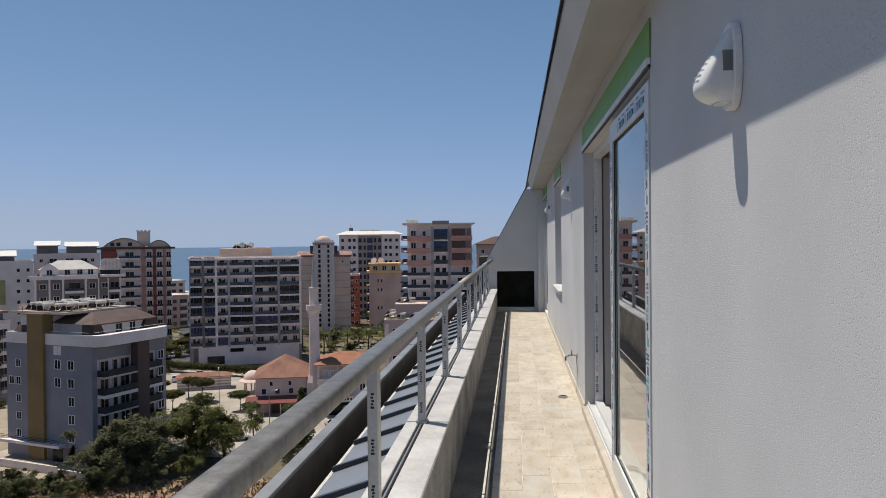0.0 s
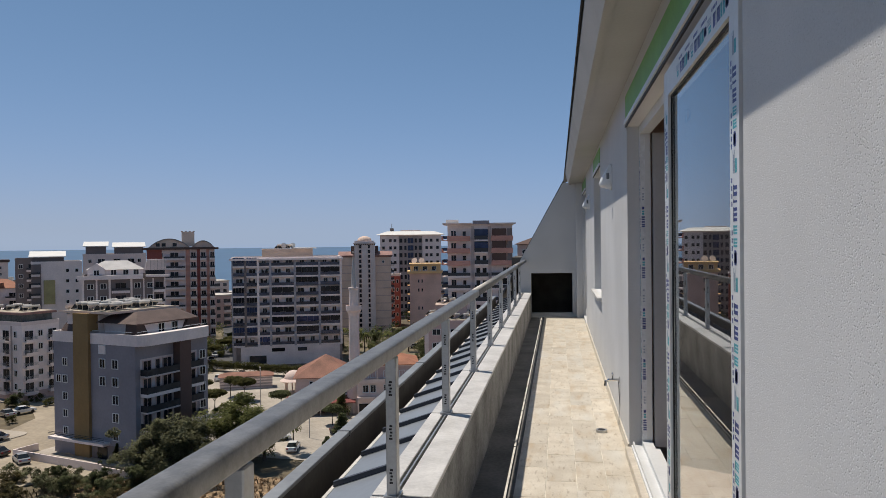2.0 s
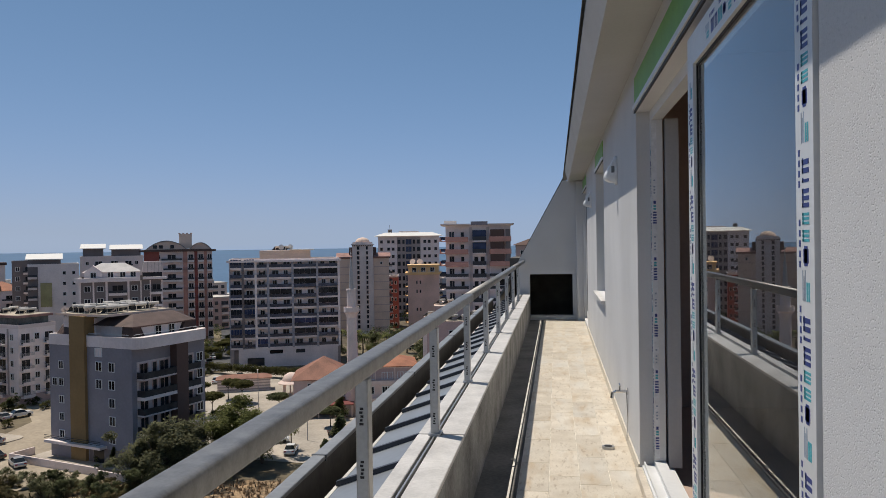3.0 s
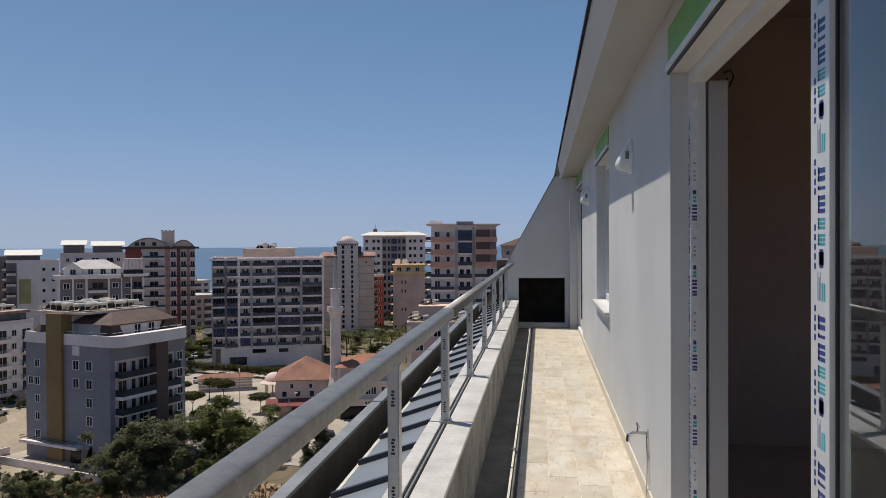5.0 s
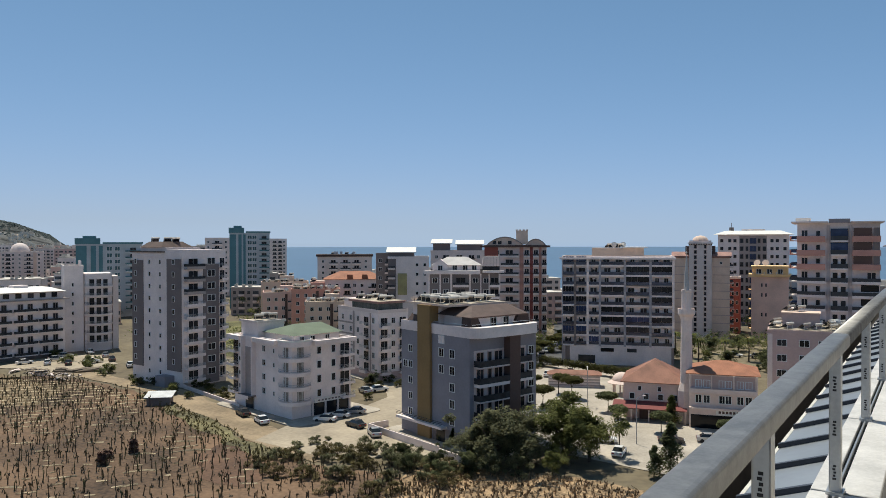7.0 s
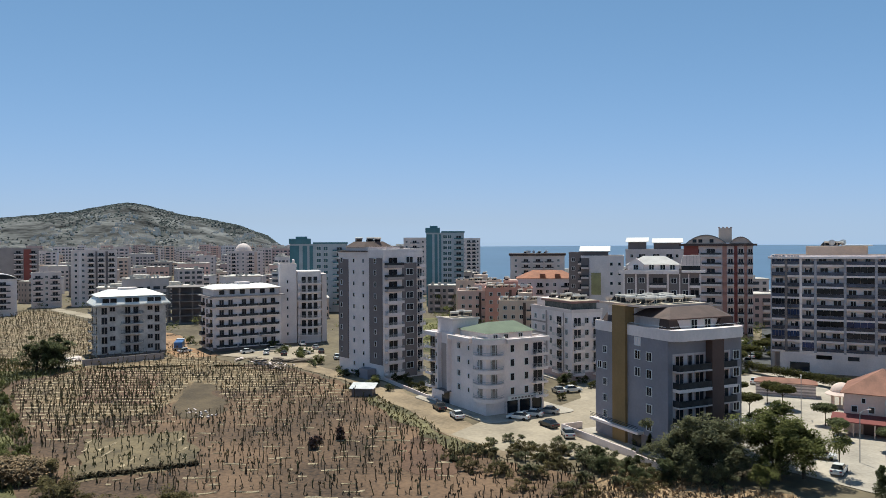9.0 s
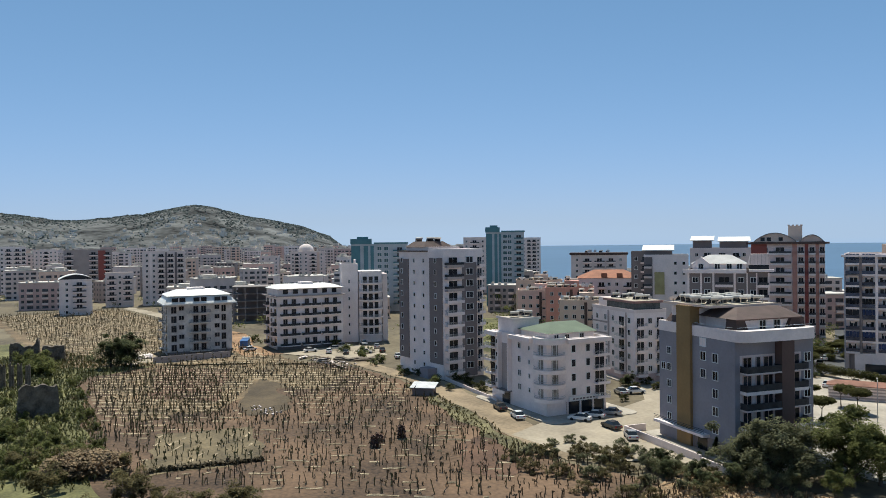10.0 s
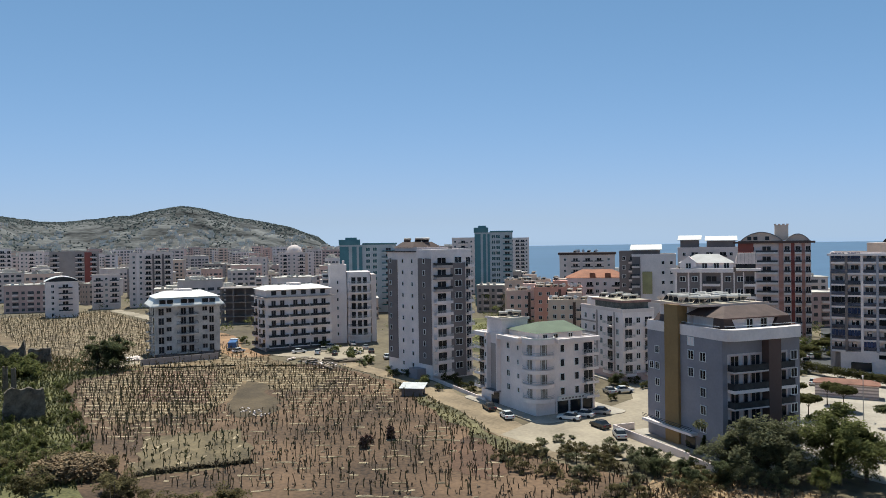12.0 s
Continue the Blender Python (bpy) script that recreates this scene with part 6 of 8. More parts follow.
# flattened box section with rounded corners
sec = []
for cx, cz, a0 in ((0.033, 0.018, 0), (-0.007, 0.018, 90), (-0.007, -0.018, 180), (0.033, -0.018, 270)):
    for a in (0, 30, 60, 90):
        sec.append((cx + 0.016 * math.cos(radians(a0 + a)), 0.622 + cz + 0.010 * math.sin(radians(a0 + a))))
for a, b in ((Y0, 7.58), (7.583, 13.7), (13.703, Y1)):
    r = piece("handrail", extrude_y(sec, a, b), RAILTOP, rail)
    for p in r.data.polygons:
        p.use_smooth = len(p.vertices) == 4
post_me = None
for yj in JOINT[:-1]:
    if post_me is None:
        p = bevelled(boxes("post", [(-0.022, 0.022, -0.03, 0.03, -0.02, 0.575)], ALU, rail), 0.004, 1)
        post_me = p.data
        p.location.y = yj
    else:
        p = piece("post", post_me, ALU, rail, loc=(0, yj, 0))
    piece("pin", shared(("pin",), lambda: box_data([(-0.012, 0.012, -0.012, 0.012, 0.575, 0.605)])), BLACK, p)
    piece("foot", shared(("foot",), lambda: box_data([(-0.032, 0.032, -0.045, 0.045, -0.02, 0.012)])), ALU, p)
    for z0 in (0.06, 0.24, 0.42):
        piece("film_print", shared(("film_print",), lambda: box_data([(-0.008 + 0.002 * (i % 3), 0.006 - 0.003 * (i % 2), -0.0325, -0.0305, i * 0.013, i * 0.013 + 0.008) for i in range(5)])), BLACK, p, loc=(0, 0, z0))

# pale edge strip in the gutter, in short lengths
strip = tagged(boxes("edge_strip_bed", [(-0.24, -0.222, Y0, Y1, -0.0195, -0.008)], SCREED), "bed of the pale edge strip in the gutter", "trim", kind="structure")
for k in range(16):
    piece("edge_strip", shared(("edge_strip",), lambda: box_data([(-0.238, -0.224, 0, 1.2, -0.0075, 0.0)])), DRIPEDGE, strip, loc=(0, Y0 + 0.02 + k * 1.225, 0))

# floor tiles
floor = bpy.data.objects["floor"]
TW, TL = 0.1945, 0.62
tile_me = None
for c in range(4):
    yy = Y0 - (c * 0.23 + 0.07 * (c % 2)) % TL
    while yy < Y1:
        a, b = max(yy, Y0), min(yy + TL, Y1)
        if b - a > 0.05:
            if b - a > TL - 0.001:
                if tile_me is None:
                    t0 = bevelled(boxes("tile", [(0.002, TW - 0.002, 0.002, TL - 0.002, -0.0028, 0.0)], TILE, floor), 0.0007, 1)
                    tile_me = t0.data
                    t0.location = (-0.18 + c * (TW + 0.0005), a, 0)
                else:
                    piece("tile", tile_me, TILE, floor, loc=(-0.18 + c * (TW + 0.0005), a, random.uniform(-0.0002, 0.0004)))
            else:
                boxes("tile", [(-0.18 + c * (TW + 0.0005) + 0.0015, -0.18 + c * (TW + 0.0005) + TW - 0.0015, a, b, -0.0028, 0)], TILE, floor)
        yy += TL
sk = []
y = Y0
for a, b in ((Y0, 3.58), (7.05, 15.15)):
    sk.append((WX - 0.012, WX - 0.001, a, b, 0.0, 0.085))
tagged(boxes("baseboard", sk, SKIRT), "beige tile skirting along the wall", "baseboard", kind="structure")


# ---------- doors and window in the house wall ----------
def clear_glass():
    m = bpy.data.materials.new("clear_glass")
    m.use_nodes = True
    nt = m.node_tree
    b = nt.nodes["Principled BSDF"]
    b.inputs["Base Color"].default_value = (0.80, 0.86, 0.87, 1)
    b.inputs["Roughness"].default_value = 0.0
    b.inputs["IOR"].default_value = 1.52
    b.inputs["Transmission Weight"].default_value = 1.0
    return m


CLEAR = clear_glass()
FILMBLUE = mat("print_blue", (0.03, 0.05, 0.22), rough=0.5, vary=0.1)
FILMGREY = mat("print_grey", (0.30, 0.36, 0.45), rough=0.5, vary=0.1)
FILMCLEAR = mat("clear_film", (0.74, 0.76, 0.79), rough=0.2, vary=0.1, scale=20.0, grain=60.0)
FILMTEAL = mat("print_teal", (0.05, 0.38, 0.45), rough=0.5, vary=0.1)


def frame_boxes(y0, y1, z0, z1, x0, x1, t):
    return [(x0, x1, y0, y1, z0, z0 + t), (x0, x1, y0, y1, z1 - t, z1), (x0, x1, y0, y0 + t, z0 + t, z1 - t), (x0, x1, y1 - t, y1, z0 + t, z1 - t)]


def film_marks(parent, x, c, a, b, along="z", wide=0.07):
    """Plain blue and teal bars in the place of the maker's print on protective film."""
    def prints(bars, m):
        boxes("film_print", [(x + 0.0004, x + 0.0009, c + r0 * wide, c + r1 * wide, q0, q1) if along == "z" else (x + 0.0004, x + 0.0009, q0, q1, c + r0 * wide, c + r1 * wide) for r0, r1, q0, q1 in bars], m, parent)
    p = a
    while p < b - 0.40:
        # large mark: a round badge and five groups of strokes in two colours
        blue, teal, q = [(-0.26, 0.10, p, p + 0.03), (-0.20, 0.04, p - 0.006, p + 0.036)], [], p + 0.045
        for group, ln, n in ((teal, 0.028, 3), (teal, 0.028, 3), (blue, 0.044, 3), (blue, 0.011, 1), (blue, 0.036, 2)):
            for k in range(n):
                group.append((-0.34, 0.16, q + ln * k / n, q + ln * (k + 0.62) / n))
            group.append((0.05, 0.14, q, q + ln * 0.9))
            q += ln + 0.008
        # small print in lines, and a running line beside it
        teal += [(-0.34, -0.24, q + 0.02, q + 0.06), (-0.20, -0.10, q + 0.02, q + 0.06)]
        blue += [(0.30, 0.42, p - 0.01 + 0.022 * k, p + 0.004 + 0.022 * k) for k in range(5)] + [(0.30, 0.42, p + 0.16 + 0.022 * k, p + 0.174 + 0.022 * k) for k in range(4)]
        prints(blue, FILMBLUE)
        prints(teal, FILMTEAL)
        prints([(-0.04 + 0.09 * k, 0.01 + 0.09 * k, q + 0.02, q + 0.085 - 0.012 * (k % 2)) for k in range(3)], FILMGREY)
        p = q + 0.10


def glazed_door(name, label, y0, y1, z0, z1, leaves, marks):
    d = thing(name, label, "door", "", 0, 0, 0, kind="structure")
    fr = boxes("door_frame", frame_boxes(y0, y1, z0, z1, WX + 0.085, WX + 0.155, 0.06), PVC, d)
    for a, b, x in leaves:
        leaf = boxes("leaf", frame_boxes(a, b, z0 + 0.03, z1 - 0.05, x, x + 0.05, 0.115), PVC, d)
        gl = boxes("pane", [(x + 0.02, x + 0.028, a + 0.11, b - 0.11, z0 + 0.14, z1 - 0.16)], CLEAR, leaf)
        gl.visible_shadow = False
        boxes("gasket", frame_boxes(a + 0.1155, b - 0.1155, z0 + 0.1455, z1 - 0.1655, x + 0.012, x + 0.0185, 0.008), BLACK, leaf)
        if marks:
            film_marks(leaf, x - 0.001, a + 0.06, z0 + 0.1, z1 - 0.1, wide=0.09)
            film_marks(leaf, x - 0.001, b - 0.06, z0 + 0.1, z1 - 0.1, wide=0.09)
            film_marks(leaf, x - 0.001, z1 - 0.11, a + 0.12, b - 0.1, "y", wide=0.09)
    if marks:
        film_marks(fr, WX + 0.084, y1 - 0.03, z0 + 0.1, z1 - 0.1, wide=0.05)
        # a narrow printed strip down the jamb that faces the opening
        ya, x0 = y1 - 0.0605, WX + 0.092
        boxes("film", [(x0 - 0.004, x0 + 0.026, ya - 0.0006, ya, z0 + 0.08, z1 - 0.08)], FILMCLEAR, fr, "clear protective film")
        q = z0 + 0.14
        while q < z1 - 0.36:
            strokes = [(0.0, 0.022, 0.0, 0.010), (0.0, 0.022, 0.014, 0.024), (0.0, 0.022, 0.032, 0.042), (0.0, 0.022, 0.050, 0.060), (0.0, 0.022, 0.066, 0.076), (0.004, 0.018, 0.125, 0.145)]
            boxes("film_print", [(x0 + a, x0 + b, ya - 0.0012, ya - 0.0007, q + c, q + e) for a, b, c, e in strokes], FILMBLUE, fr)
            boxes("film_print", [(x0 + 0.003, x0 + 0.019, ya - 0.0012, ya - 0.0007, q + c, q + c + 0.012) for c in (0.088, 0.105)], FILMTEAL, fr)
            boxes("film_print", [(x0 + 0.005, x0 + 0.016, ya - 0.0012, ya - 0.0007, q + c, q + c + 0.01) for c in (0.19, 0.21, 0.23, 0.27)], FILMGREY, fr)
            q += 0.36
    return d


glazed_door("door_1", "white sliding terrace door, half open, with printed protective film", 3.58, 7.05, 0.06, 2.36, [(3.60, 5.06, WX - 0.006)], True)
tagged(boxes("pilaster", [(WX - 0.13, WX - 0.002, 16.86, Y1 - 0.003, 0.0, 2.67)], PLASTER), "grey plastered corner pilaster", "wall", kind="structure")
glazed_door("door_2", "white glazed terrace door at the far end", 15.15, 16.75, 0.06, 2.42, [(15.18, 15.98, WX + 0.04), (15.94, 16.72, WX + 0.04)], False)
w1 = thing("window_1", "white window with a stone sill in the grey wall", "window", "", 0, 0, 0, kind="structure")
boxes("window_frame", frame_boxes(10.5, 12.1, 0.88, 2.40, WX + 0.10, WX + 0.17, 0.07), PVC, w1)
boxes("pane", [(WX + 0.13, WX + 0.138, 10.57, 12.03, 0.95, 2.33)], CLEAR, w1).visible_shadow = False
bevelled(boxes("window_sill", [(WX - 0.05, WX + 0.10, 10.44, 12.16, 0.84, 0.879)], STONE, w1), 0.004, 1)
for i, (a, b, z) in enumerate(((3.58, 7.05, 2.36), (10.5, 12.1, 2.40), (15.15, 16.75, 2.42))):
    sb = thing("shutter_box", "roller shutter box with green protective film above an opening", "shutter", "shutter boxes")
    boxes("cover", [(WX - 0.008, WX - 0.002, a - 0.02, b + 0.02, z + 0.045, z + 0.22)], GREENFILM, sb, "green film")
    boxes("lip", [(WX - 0.02, WX - 0.002, a - 0.02, b + 0.02, z + 0.012, z + 0.042)], PVC, sb)
    boxes("slot", [(WX - 0.012, WX - 0.002, a - 0.02, b + 0.02, z - 0.004, z + 0.011)], BLACK, sb)
tagged(bevelled(boxes("threshold", [(WX - 0.03, WX + 0.20, 3.58, 7.05, 0.005, 0.066)], SILL), 0.004, 1), "pale stone door threshold", "threshold", kind="structure")

tagged(boxes("door_track", [(WX + 0.01, WX + 0.20, 3.61, 7.02, 0.067, 0.085), (WX + 0.02, WX + 0.03, 3.61, 7.02, 0.085, 0.11), (WX + 0.10, WX + 0.11, 3.61, 7.02, 0.085, 0.11)], PVC), "white sliding door track on the threshold", "track", kind="structure")
# rooms behind the openings
for n, (a, b) in enumerate(((2.4, 9.2), (9.4, 13.6), (13.8, 18.0))):
    x0, x1 = WX + 0.168, WX + 4.2
    # back wall has an added opening, out of view, that brightens the room with skylight
    tagged(boxes("wall_room", [(x0, x1, a - 0.1, a, 0, 3.2), (x0, x1, b, b + 0.1, 0, 3.2), (x1, x1 + 0.1, a - 0.1, a + 0.8, 0, 3.2), (x1, x1 + 0.1, b - 0.8, b + 0.1, 0, 3.2), (x1, x1 + 0.1, a + 0.8, b - 0.8, 0, 0.5), (x1, x1 + 0.1, a + 0.8, b - 0.8, 2.4, 3.2), (x0, x1 + 0.1, a - 0.1, b + 0.1, -0.2, 0), (x0, x1 + 0.1, a - 0.1, b + 0.1, 3.2, 3.3)], ROOM), "bare brownish plaster room behind the glazing", "wall", kind="structure")


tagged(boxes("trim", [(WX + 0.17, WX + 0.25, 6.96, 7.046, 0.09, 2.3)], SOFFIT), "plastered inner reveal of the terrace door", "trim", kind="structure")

# ---------- wall lamps ----------
LAMPWHITE = mat("lamp_plastic", (0.72, 0.73, 0.74), rough=0.35, vary=0.06, scale=12.0, grain=60.0)
LAMPGREY = mat("lamp_lens", (0.16, 0.17, 0.18), rough=0.25, vary=0.15, scale=12.0)


def wall_lamp(y, z):
    e = thing("wall_lamp", "white plastic wall lamp wrapped in clear film on the grey wall", "lamp", "wall lamps", WX, y, z)
    n = 24
    oval = [(0.074 * math.copysign(abs(math.cos(a)) ** 0.7, math.cos(a)), 0.122 * math.copysign(abs(math.sin(a)) ** 0.8, math.sin(a))) for a in [2 * math.pi * i / n for i in range(n)]]
    loops = [(-0.002, 1.0), (-0.020, 1.0), (-0.024, 0.96), (-0.024, 0.86), (-0.018, 0.84)]
    verts = [(x, q * k, r * k) for x, k in loops for q, r in oval]
    faces = [tuple(range(n))] + [(j * n + i, j * n + (i + 1) % n, (j + 1) * n + (i + 1) % n, (j + 1) * n + i) for j in range(len(loops) - 1) for i in range(n)] + [tuple(range(5 * n - 1, 4 * n - 1, -1))]
    piece("back_plate", (verts, faces), LAMPWHITE, e)
    # scoop-shaped hood: flat cheeks, concave ribbed front, round belly
    rings = [(0.098, 0.040, 0.012), (0.075, 0.047, 0.024), (0.045, 0.053, 0.042), (0.01, 0.058, 0.066), (-0.025, 0.061, 0.087), (-0.055, 0.062, 0.098), (-0.075, 0.060, 0.094), (-0.092, 0.053, 0.074), (-0.103, 0.044, 0.042)]
    prof = [(-0.2, 1.0), (0.62, 1.0), (0.78, 0.94), (0.91, 0.72), (0.98, 0.4), (1.0, 0.0), (0.98, -0.4), (0.91, -0.72), (0.78, -0.94), (0.62, -1.0), (-0.2, -1.0)]
    m = len(prof)
    verts = [(-0.019 - dp * px, hw * py, zz) for zz, hw, dp in rings for px, py in prof]
    faces = [(r * m + i, r * m + i + 1, (r + 1) * m + i + 1, (r + 1) * m + i) for r in range(len(rings) - 1) for i in range(m - 1)]
    faces += [tuple(range(m)), tuple(range(len(rings) * m - 1, (len(rings) - 1) * m - 1, -1))]
    hood = piece("hood", (verts, faces), LAMPWHITE, e)
    for p in hood.data.polygons:
        p.use_smooth = True
    soft_form = hood.modifiers.new("soft", "SUBSURF")
    soft_form.levels = soft_form.render_levels = 2
    boxes("rib", [(-0.019 - d - 0.0004, -0.019 - d + 0.004, -0.03, 0.03, z - 0.0012, z + 0.0012) for z, d in ((-0.04, 0.0925), (-0.025, 0.087), (-0.01, 0.078), (0.005, 0.069), (0.02, 0.059))], LAMPWHITE, e)
    # dark block on the cheek stands in for the shaded opening of the hood
    boxes("slot", [(-0.05, -0.0245, -0.0618, -0.05, -0.022, 0.034)], LAMPGREY, e)
    return e


for yl, zl in ((2.22, 2.06), (8.65, 2.13), (13.5, 2.13)):
    wall_lamp(yl, zl)

# ---------- tap and floor drain ----------
CHROME = mat("chrome", (0.62, 0.62, 0.63), rough=0.15, metal=1.0, vary=0.05)
tap = thing("garden_tap", "small chrome garden tap on the wall", "tap", "", WX, 7.85, 0.40)


def tube(points, radius, segments=8):
    verts, faces = [], []
    for k, pnt in enumerate(points):
        pnt = Vector(pnt)
        d = (Vector(points[min(k + 1, len(points) - 1)]) - Vector(points[max(k - 1, 0)])).normalized()
        u = d.orthogonal().normalized()
        v = d.cross(u)
        for i in range(segments):
            a = 2 * math.pi * i / segments
            verts.append(tuple(pnt + (u * math.cos(a) + v * math.sin(a)) * radius))
    for k in range(len(points) - 1):
        for i in range(segments):
            a, b = k * segments + i, k * segments + (i + 1) % segments
            faces.append((a, b, b + segments, a + segments))
    faces += [tuple(range(segments - 1, -1, -1)), tuple(range((len(points) - 1) * segments, len(points) * segments))]
    return verts, faces


piece("body", tube([(-0.001, 0, 0), (-0.05, 0, 0), (-0.09, 0, 0), (-0.115, 0, -0.012), (-0.12, 0, -0.05)], 0.012), CHROME, tap)
piece("rose", tube([(-0.001, 0, 0), (-0.01, 0, 0)], 0.028, 14), CHROME, tap)
piece("handle", joined(tube([(-0.06, 0, 0.01), (-0.06, 0, 0.045)], 0.007), tube([(-0.06, -0.04, 0.048), (-0.06, 0.04, 0.048)], 0.008)), CHROME, tap)
piece("hose_wire", tube([(-0.012, -0.01, -0.01), (-0.008, -0.012, -0.15), (-0.014, -0.01, -0.37)], 0.004), CHROME, tap)
dr = thing("floor_drain", "small round metal drain stub on the tiles", "drain", "", 0.44, 7.72, 0.0)
piece("ring", tube([(0, 0, 0.0), (0, 0, 0.02)], 0.045, 16), ALU, dr)
piece("hole", tube([(0, 0, 0.02), (0, 0, 0.0215)], 0.03, 14), BLACK, dr)

# loose cable hanging on the bare wall inside the room
cable = thing("hanging_cable", "loop of dark cable hanging from the bare room wall", "cable", "", 0, 9.185, 0)
piece("wire", tube([(1.34, 0, 2.80), (1.385, -0.012, 2.82), (1.405, -0.016, 2.77), (1.375, -0.016, 2.70), (1.35, -0.014, 2.68), (1.36, -0.012, 2.76)], 0.007, 6), BLACK, cable)


# ---------- mosque, small buildings on the square ----------
CREAM = wall_paint("mosque_cream", (0.68, 0.585, 0.52))
MAROON = wall_paint("maroon_trim", (0.20, 0.07, 0.065))
h = thing("mosque", "cream mosque with a terracotta hipped roof and maroon porch", "mosque", "", -50.8, 145.3, GZ, radians(14))
boxes("wall", [(0, 11.0, 0, 11.5, -0.3, 6.9)], CREAM, h)
hip_roof(h, 0, 11.0, 0, 11.5, 6.9, 3.8, 0.6, REDTILE)
piece("porch_roof", ([(-1.8, -3.2, 2.45), (11.6, -3.2, 2.45), (11.6, -0.003, 3.3), (-1.8, -0.003, 3.3), (-1.8, -3.2, 2.6), (11.6, -3.2, 2.6), (11.6, -0.003, 3.45), (-1.8, -0.003, 3.45)], [(3, 2, 1, 0), (4, 5, 6, 7), (0, 1, 5, 4), (1, 2, 6, 5), (2, 3, 7, 6), (3, 0, 4, 7)]), MAROON, h)
several("porch_post", [(u_, u_ + 0.18, -3.0, -2.82, 0, 2.46) for u_ in (-1.5, 1.6, 4.8, 8.0, 11.2)], CREAM, h)
several("porch_wall", [(-1.2, -0.9, -1.9, -0.02, 0, 2.6), (10.9, 11.2, -1.9, -0.02, 0, 2.6), (3, 8.6, -0.4, -0.02, 0, 2.6)], BROWN, h)
for u in (1.6, 4.2, 6.8, 9.4):
    window(h, "R", (11, 11.5), u, 3.7, 0.9, 1.2)
for u in (3.0, 6.6):
    ob = window(h, "R", (11, 11.5), u, 5.3, 0.6, 1.0)
for u in (2.5, 6.0, 9.0):
    window(h, "L", (11, 11.5), u, 3.7, 0.9, 1.2)

m = thing("minaret", "slender pale stone minaret beside the mosque", "minaret", "", -39.6, 147.6, GZ)


MINARET = wall_paint("minaret_stone", (0.72, 0.655, 0.60))
piece("base", lathe([(1.6, 0), (1.6, 6.0), (1.15, 7.5)], 8), MINARET, m)
piece("shaft", lathe([(1.12, 7.4), (1.0, 19.0)], 14), MINARET, m)
piece("gallery", lathe([(1.0, 19.0), (1.2, 19.7), (1.5, 20.1), (1.55, 20.2), (1.55, 21.1), (1.42, 21.1), (1.42, 20.3), (0.8, 20.3)], 16), MINARET, m)
piece("upper_shaft", lathe([(0.92, 20.2), (0.88, 24.2), (1.0, 24.3), (1.0, 24.6), (0.4, 24.6)], 14), MINARET, m)
piece("spire", lathe([(0.50, 24.6), (0.40, 26.6), (0.24, 29.0), (0.08, 30.8), (0.04, 31.3)], 12), mat("pale_spire", (0.46, 0.44, 0.43), rough=0.5, vary=0.1), m)
piece("finial", lathe([(0.02, 31.2), (0.18, 31.5), (0.02, 31.8), (0.04, 32.1), (0.01, 32.6)], 8), mat("pale_spire", (0.46, 0.44, 0.43)), m)

h, s = house("cream three-storey house with an orange tiled roof and shop", (-38.1, 144.0), 14, 11.4, 10, -22.2, CREAM, parapet=0.3)
hip_roof(h, 0, 11.4, 0, 10, s[2], 1.9, 1.2, ORANGETILE)
boxes("shop_front", [(0.3, 11.1, -0.06, 0, 0.1, 2.5)], GLASS, h)
boxes("shop_sign", [(4.6, 10.2, -0.2, -0.07, 2.6, 3.6)], SHEETWHITE, h, "white shop sign")
boxes("sign_mark", [(5.0 + i * 0.6, 5.4 + i * 0.6, -0.215, -0.203, 2.9, 3.35) for i in range(8)], BROWN, h)
boxes("terrace_edge", [(0, 11.4, -0.9, 0, 3.6, 3.9)], CREAM, h)
boxes("terrace_edge", [(0, 11.4, -1.0, 0, 6.5, 7.3)], CREAM, h)
several("terrace_post", [(u_, u_ + 0.22, -0.98, -0.76, 7.3, s[2]) for u_ in (0.0, 3.7, 7.4, 11.18)], CREAM, h)
# darker sheet on the cream wall gives the shade under the terrace roof
boxes("terrace_recess", [(0.4, 11.0, -0.04, -0.003, 6.7, s[2] - 0.3)], TAUPE, h)
for u in (1.6, 3.0, 5.6, 6.6, 8.6, 10.0):
    window(h, "R", s, u, 4.6, 1.0, 1.5)
    window(h, "R", s, u, 7.4, 1.0, 1.4)
for u in (2, 5, 8):
    window(h, "B", s, u, 4.6, 1.0, 1.4)
    window(h, "L", s, u, 4.6, 1.0, 1.4)

h = thing("market_kiosk", "long low grey-striped kiosk with a red tiled roof", "kiosk", "", -76.2, 166.1, GZ, radians(23))
boxes("wall", [(0, 11.7, 0, 3.5, 0, 2.9)], OFFWHITE, h)
for k in range(4):
    boxes("stripe", [(-0.03, 11.73, -0.03, 0.0, 0.4 + k * 0.65, 0.7 + k * 0.65)], MIDGREY, h)
hip_roof(h, 0, 11.7, 0, 3.5, 2.9, 0.9, 4.5, REDTILE, over=0.4)

h = thing("domed_fountain", "small pale domed fountain pavilion", "pavilion", "", -58.6, 166.0, GZ)
for i in range(6):
    a = math.pi * i / 3
    piece("column", lathe([(0.18, 0), (0.18, 2.7)], 8), CREAM, h, loc=(1.9 * math.cos(a), 1.9 * math.sin(a), 0))
piece("eaves_ring", lathe([(3.0, 2.6), (3.1, 2.75), (2.2, 3.2)], 18), CREAM, h)
dm = piece("dome", lathe([(2.1 * math.cos(radians(a)), 3.1 + 1.9 * math.sin(radians(a))) for a in range(0, 90, 10)] + [(0.05, 5.05)], 18), CREAM, h)

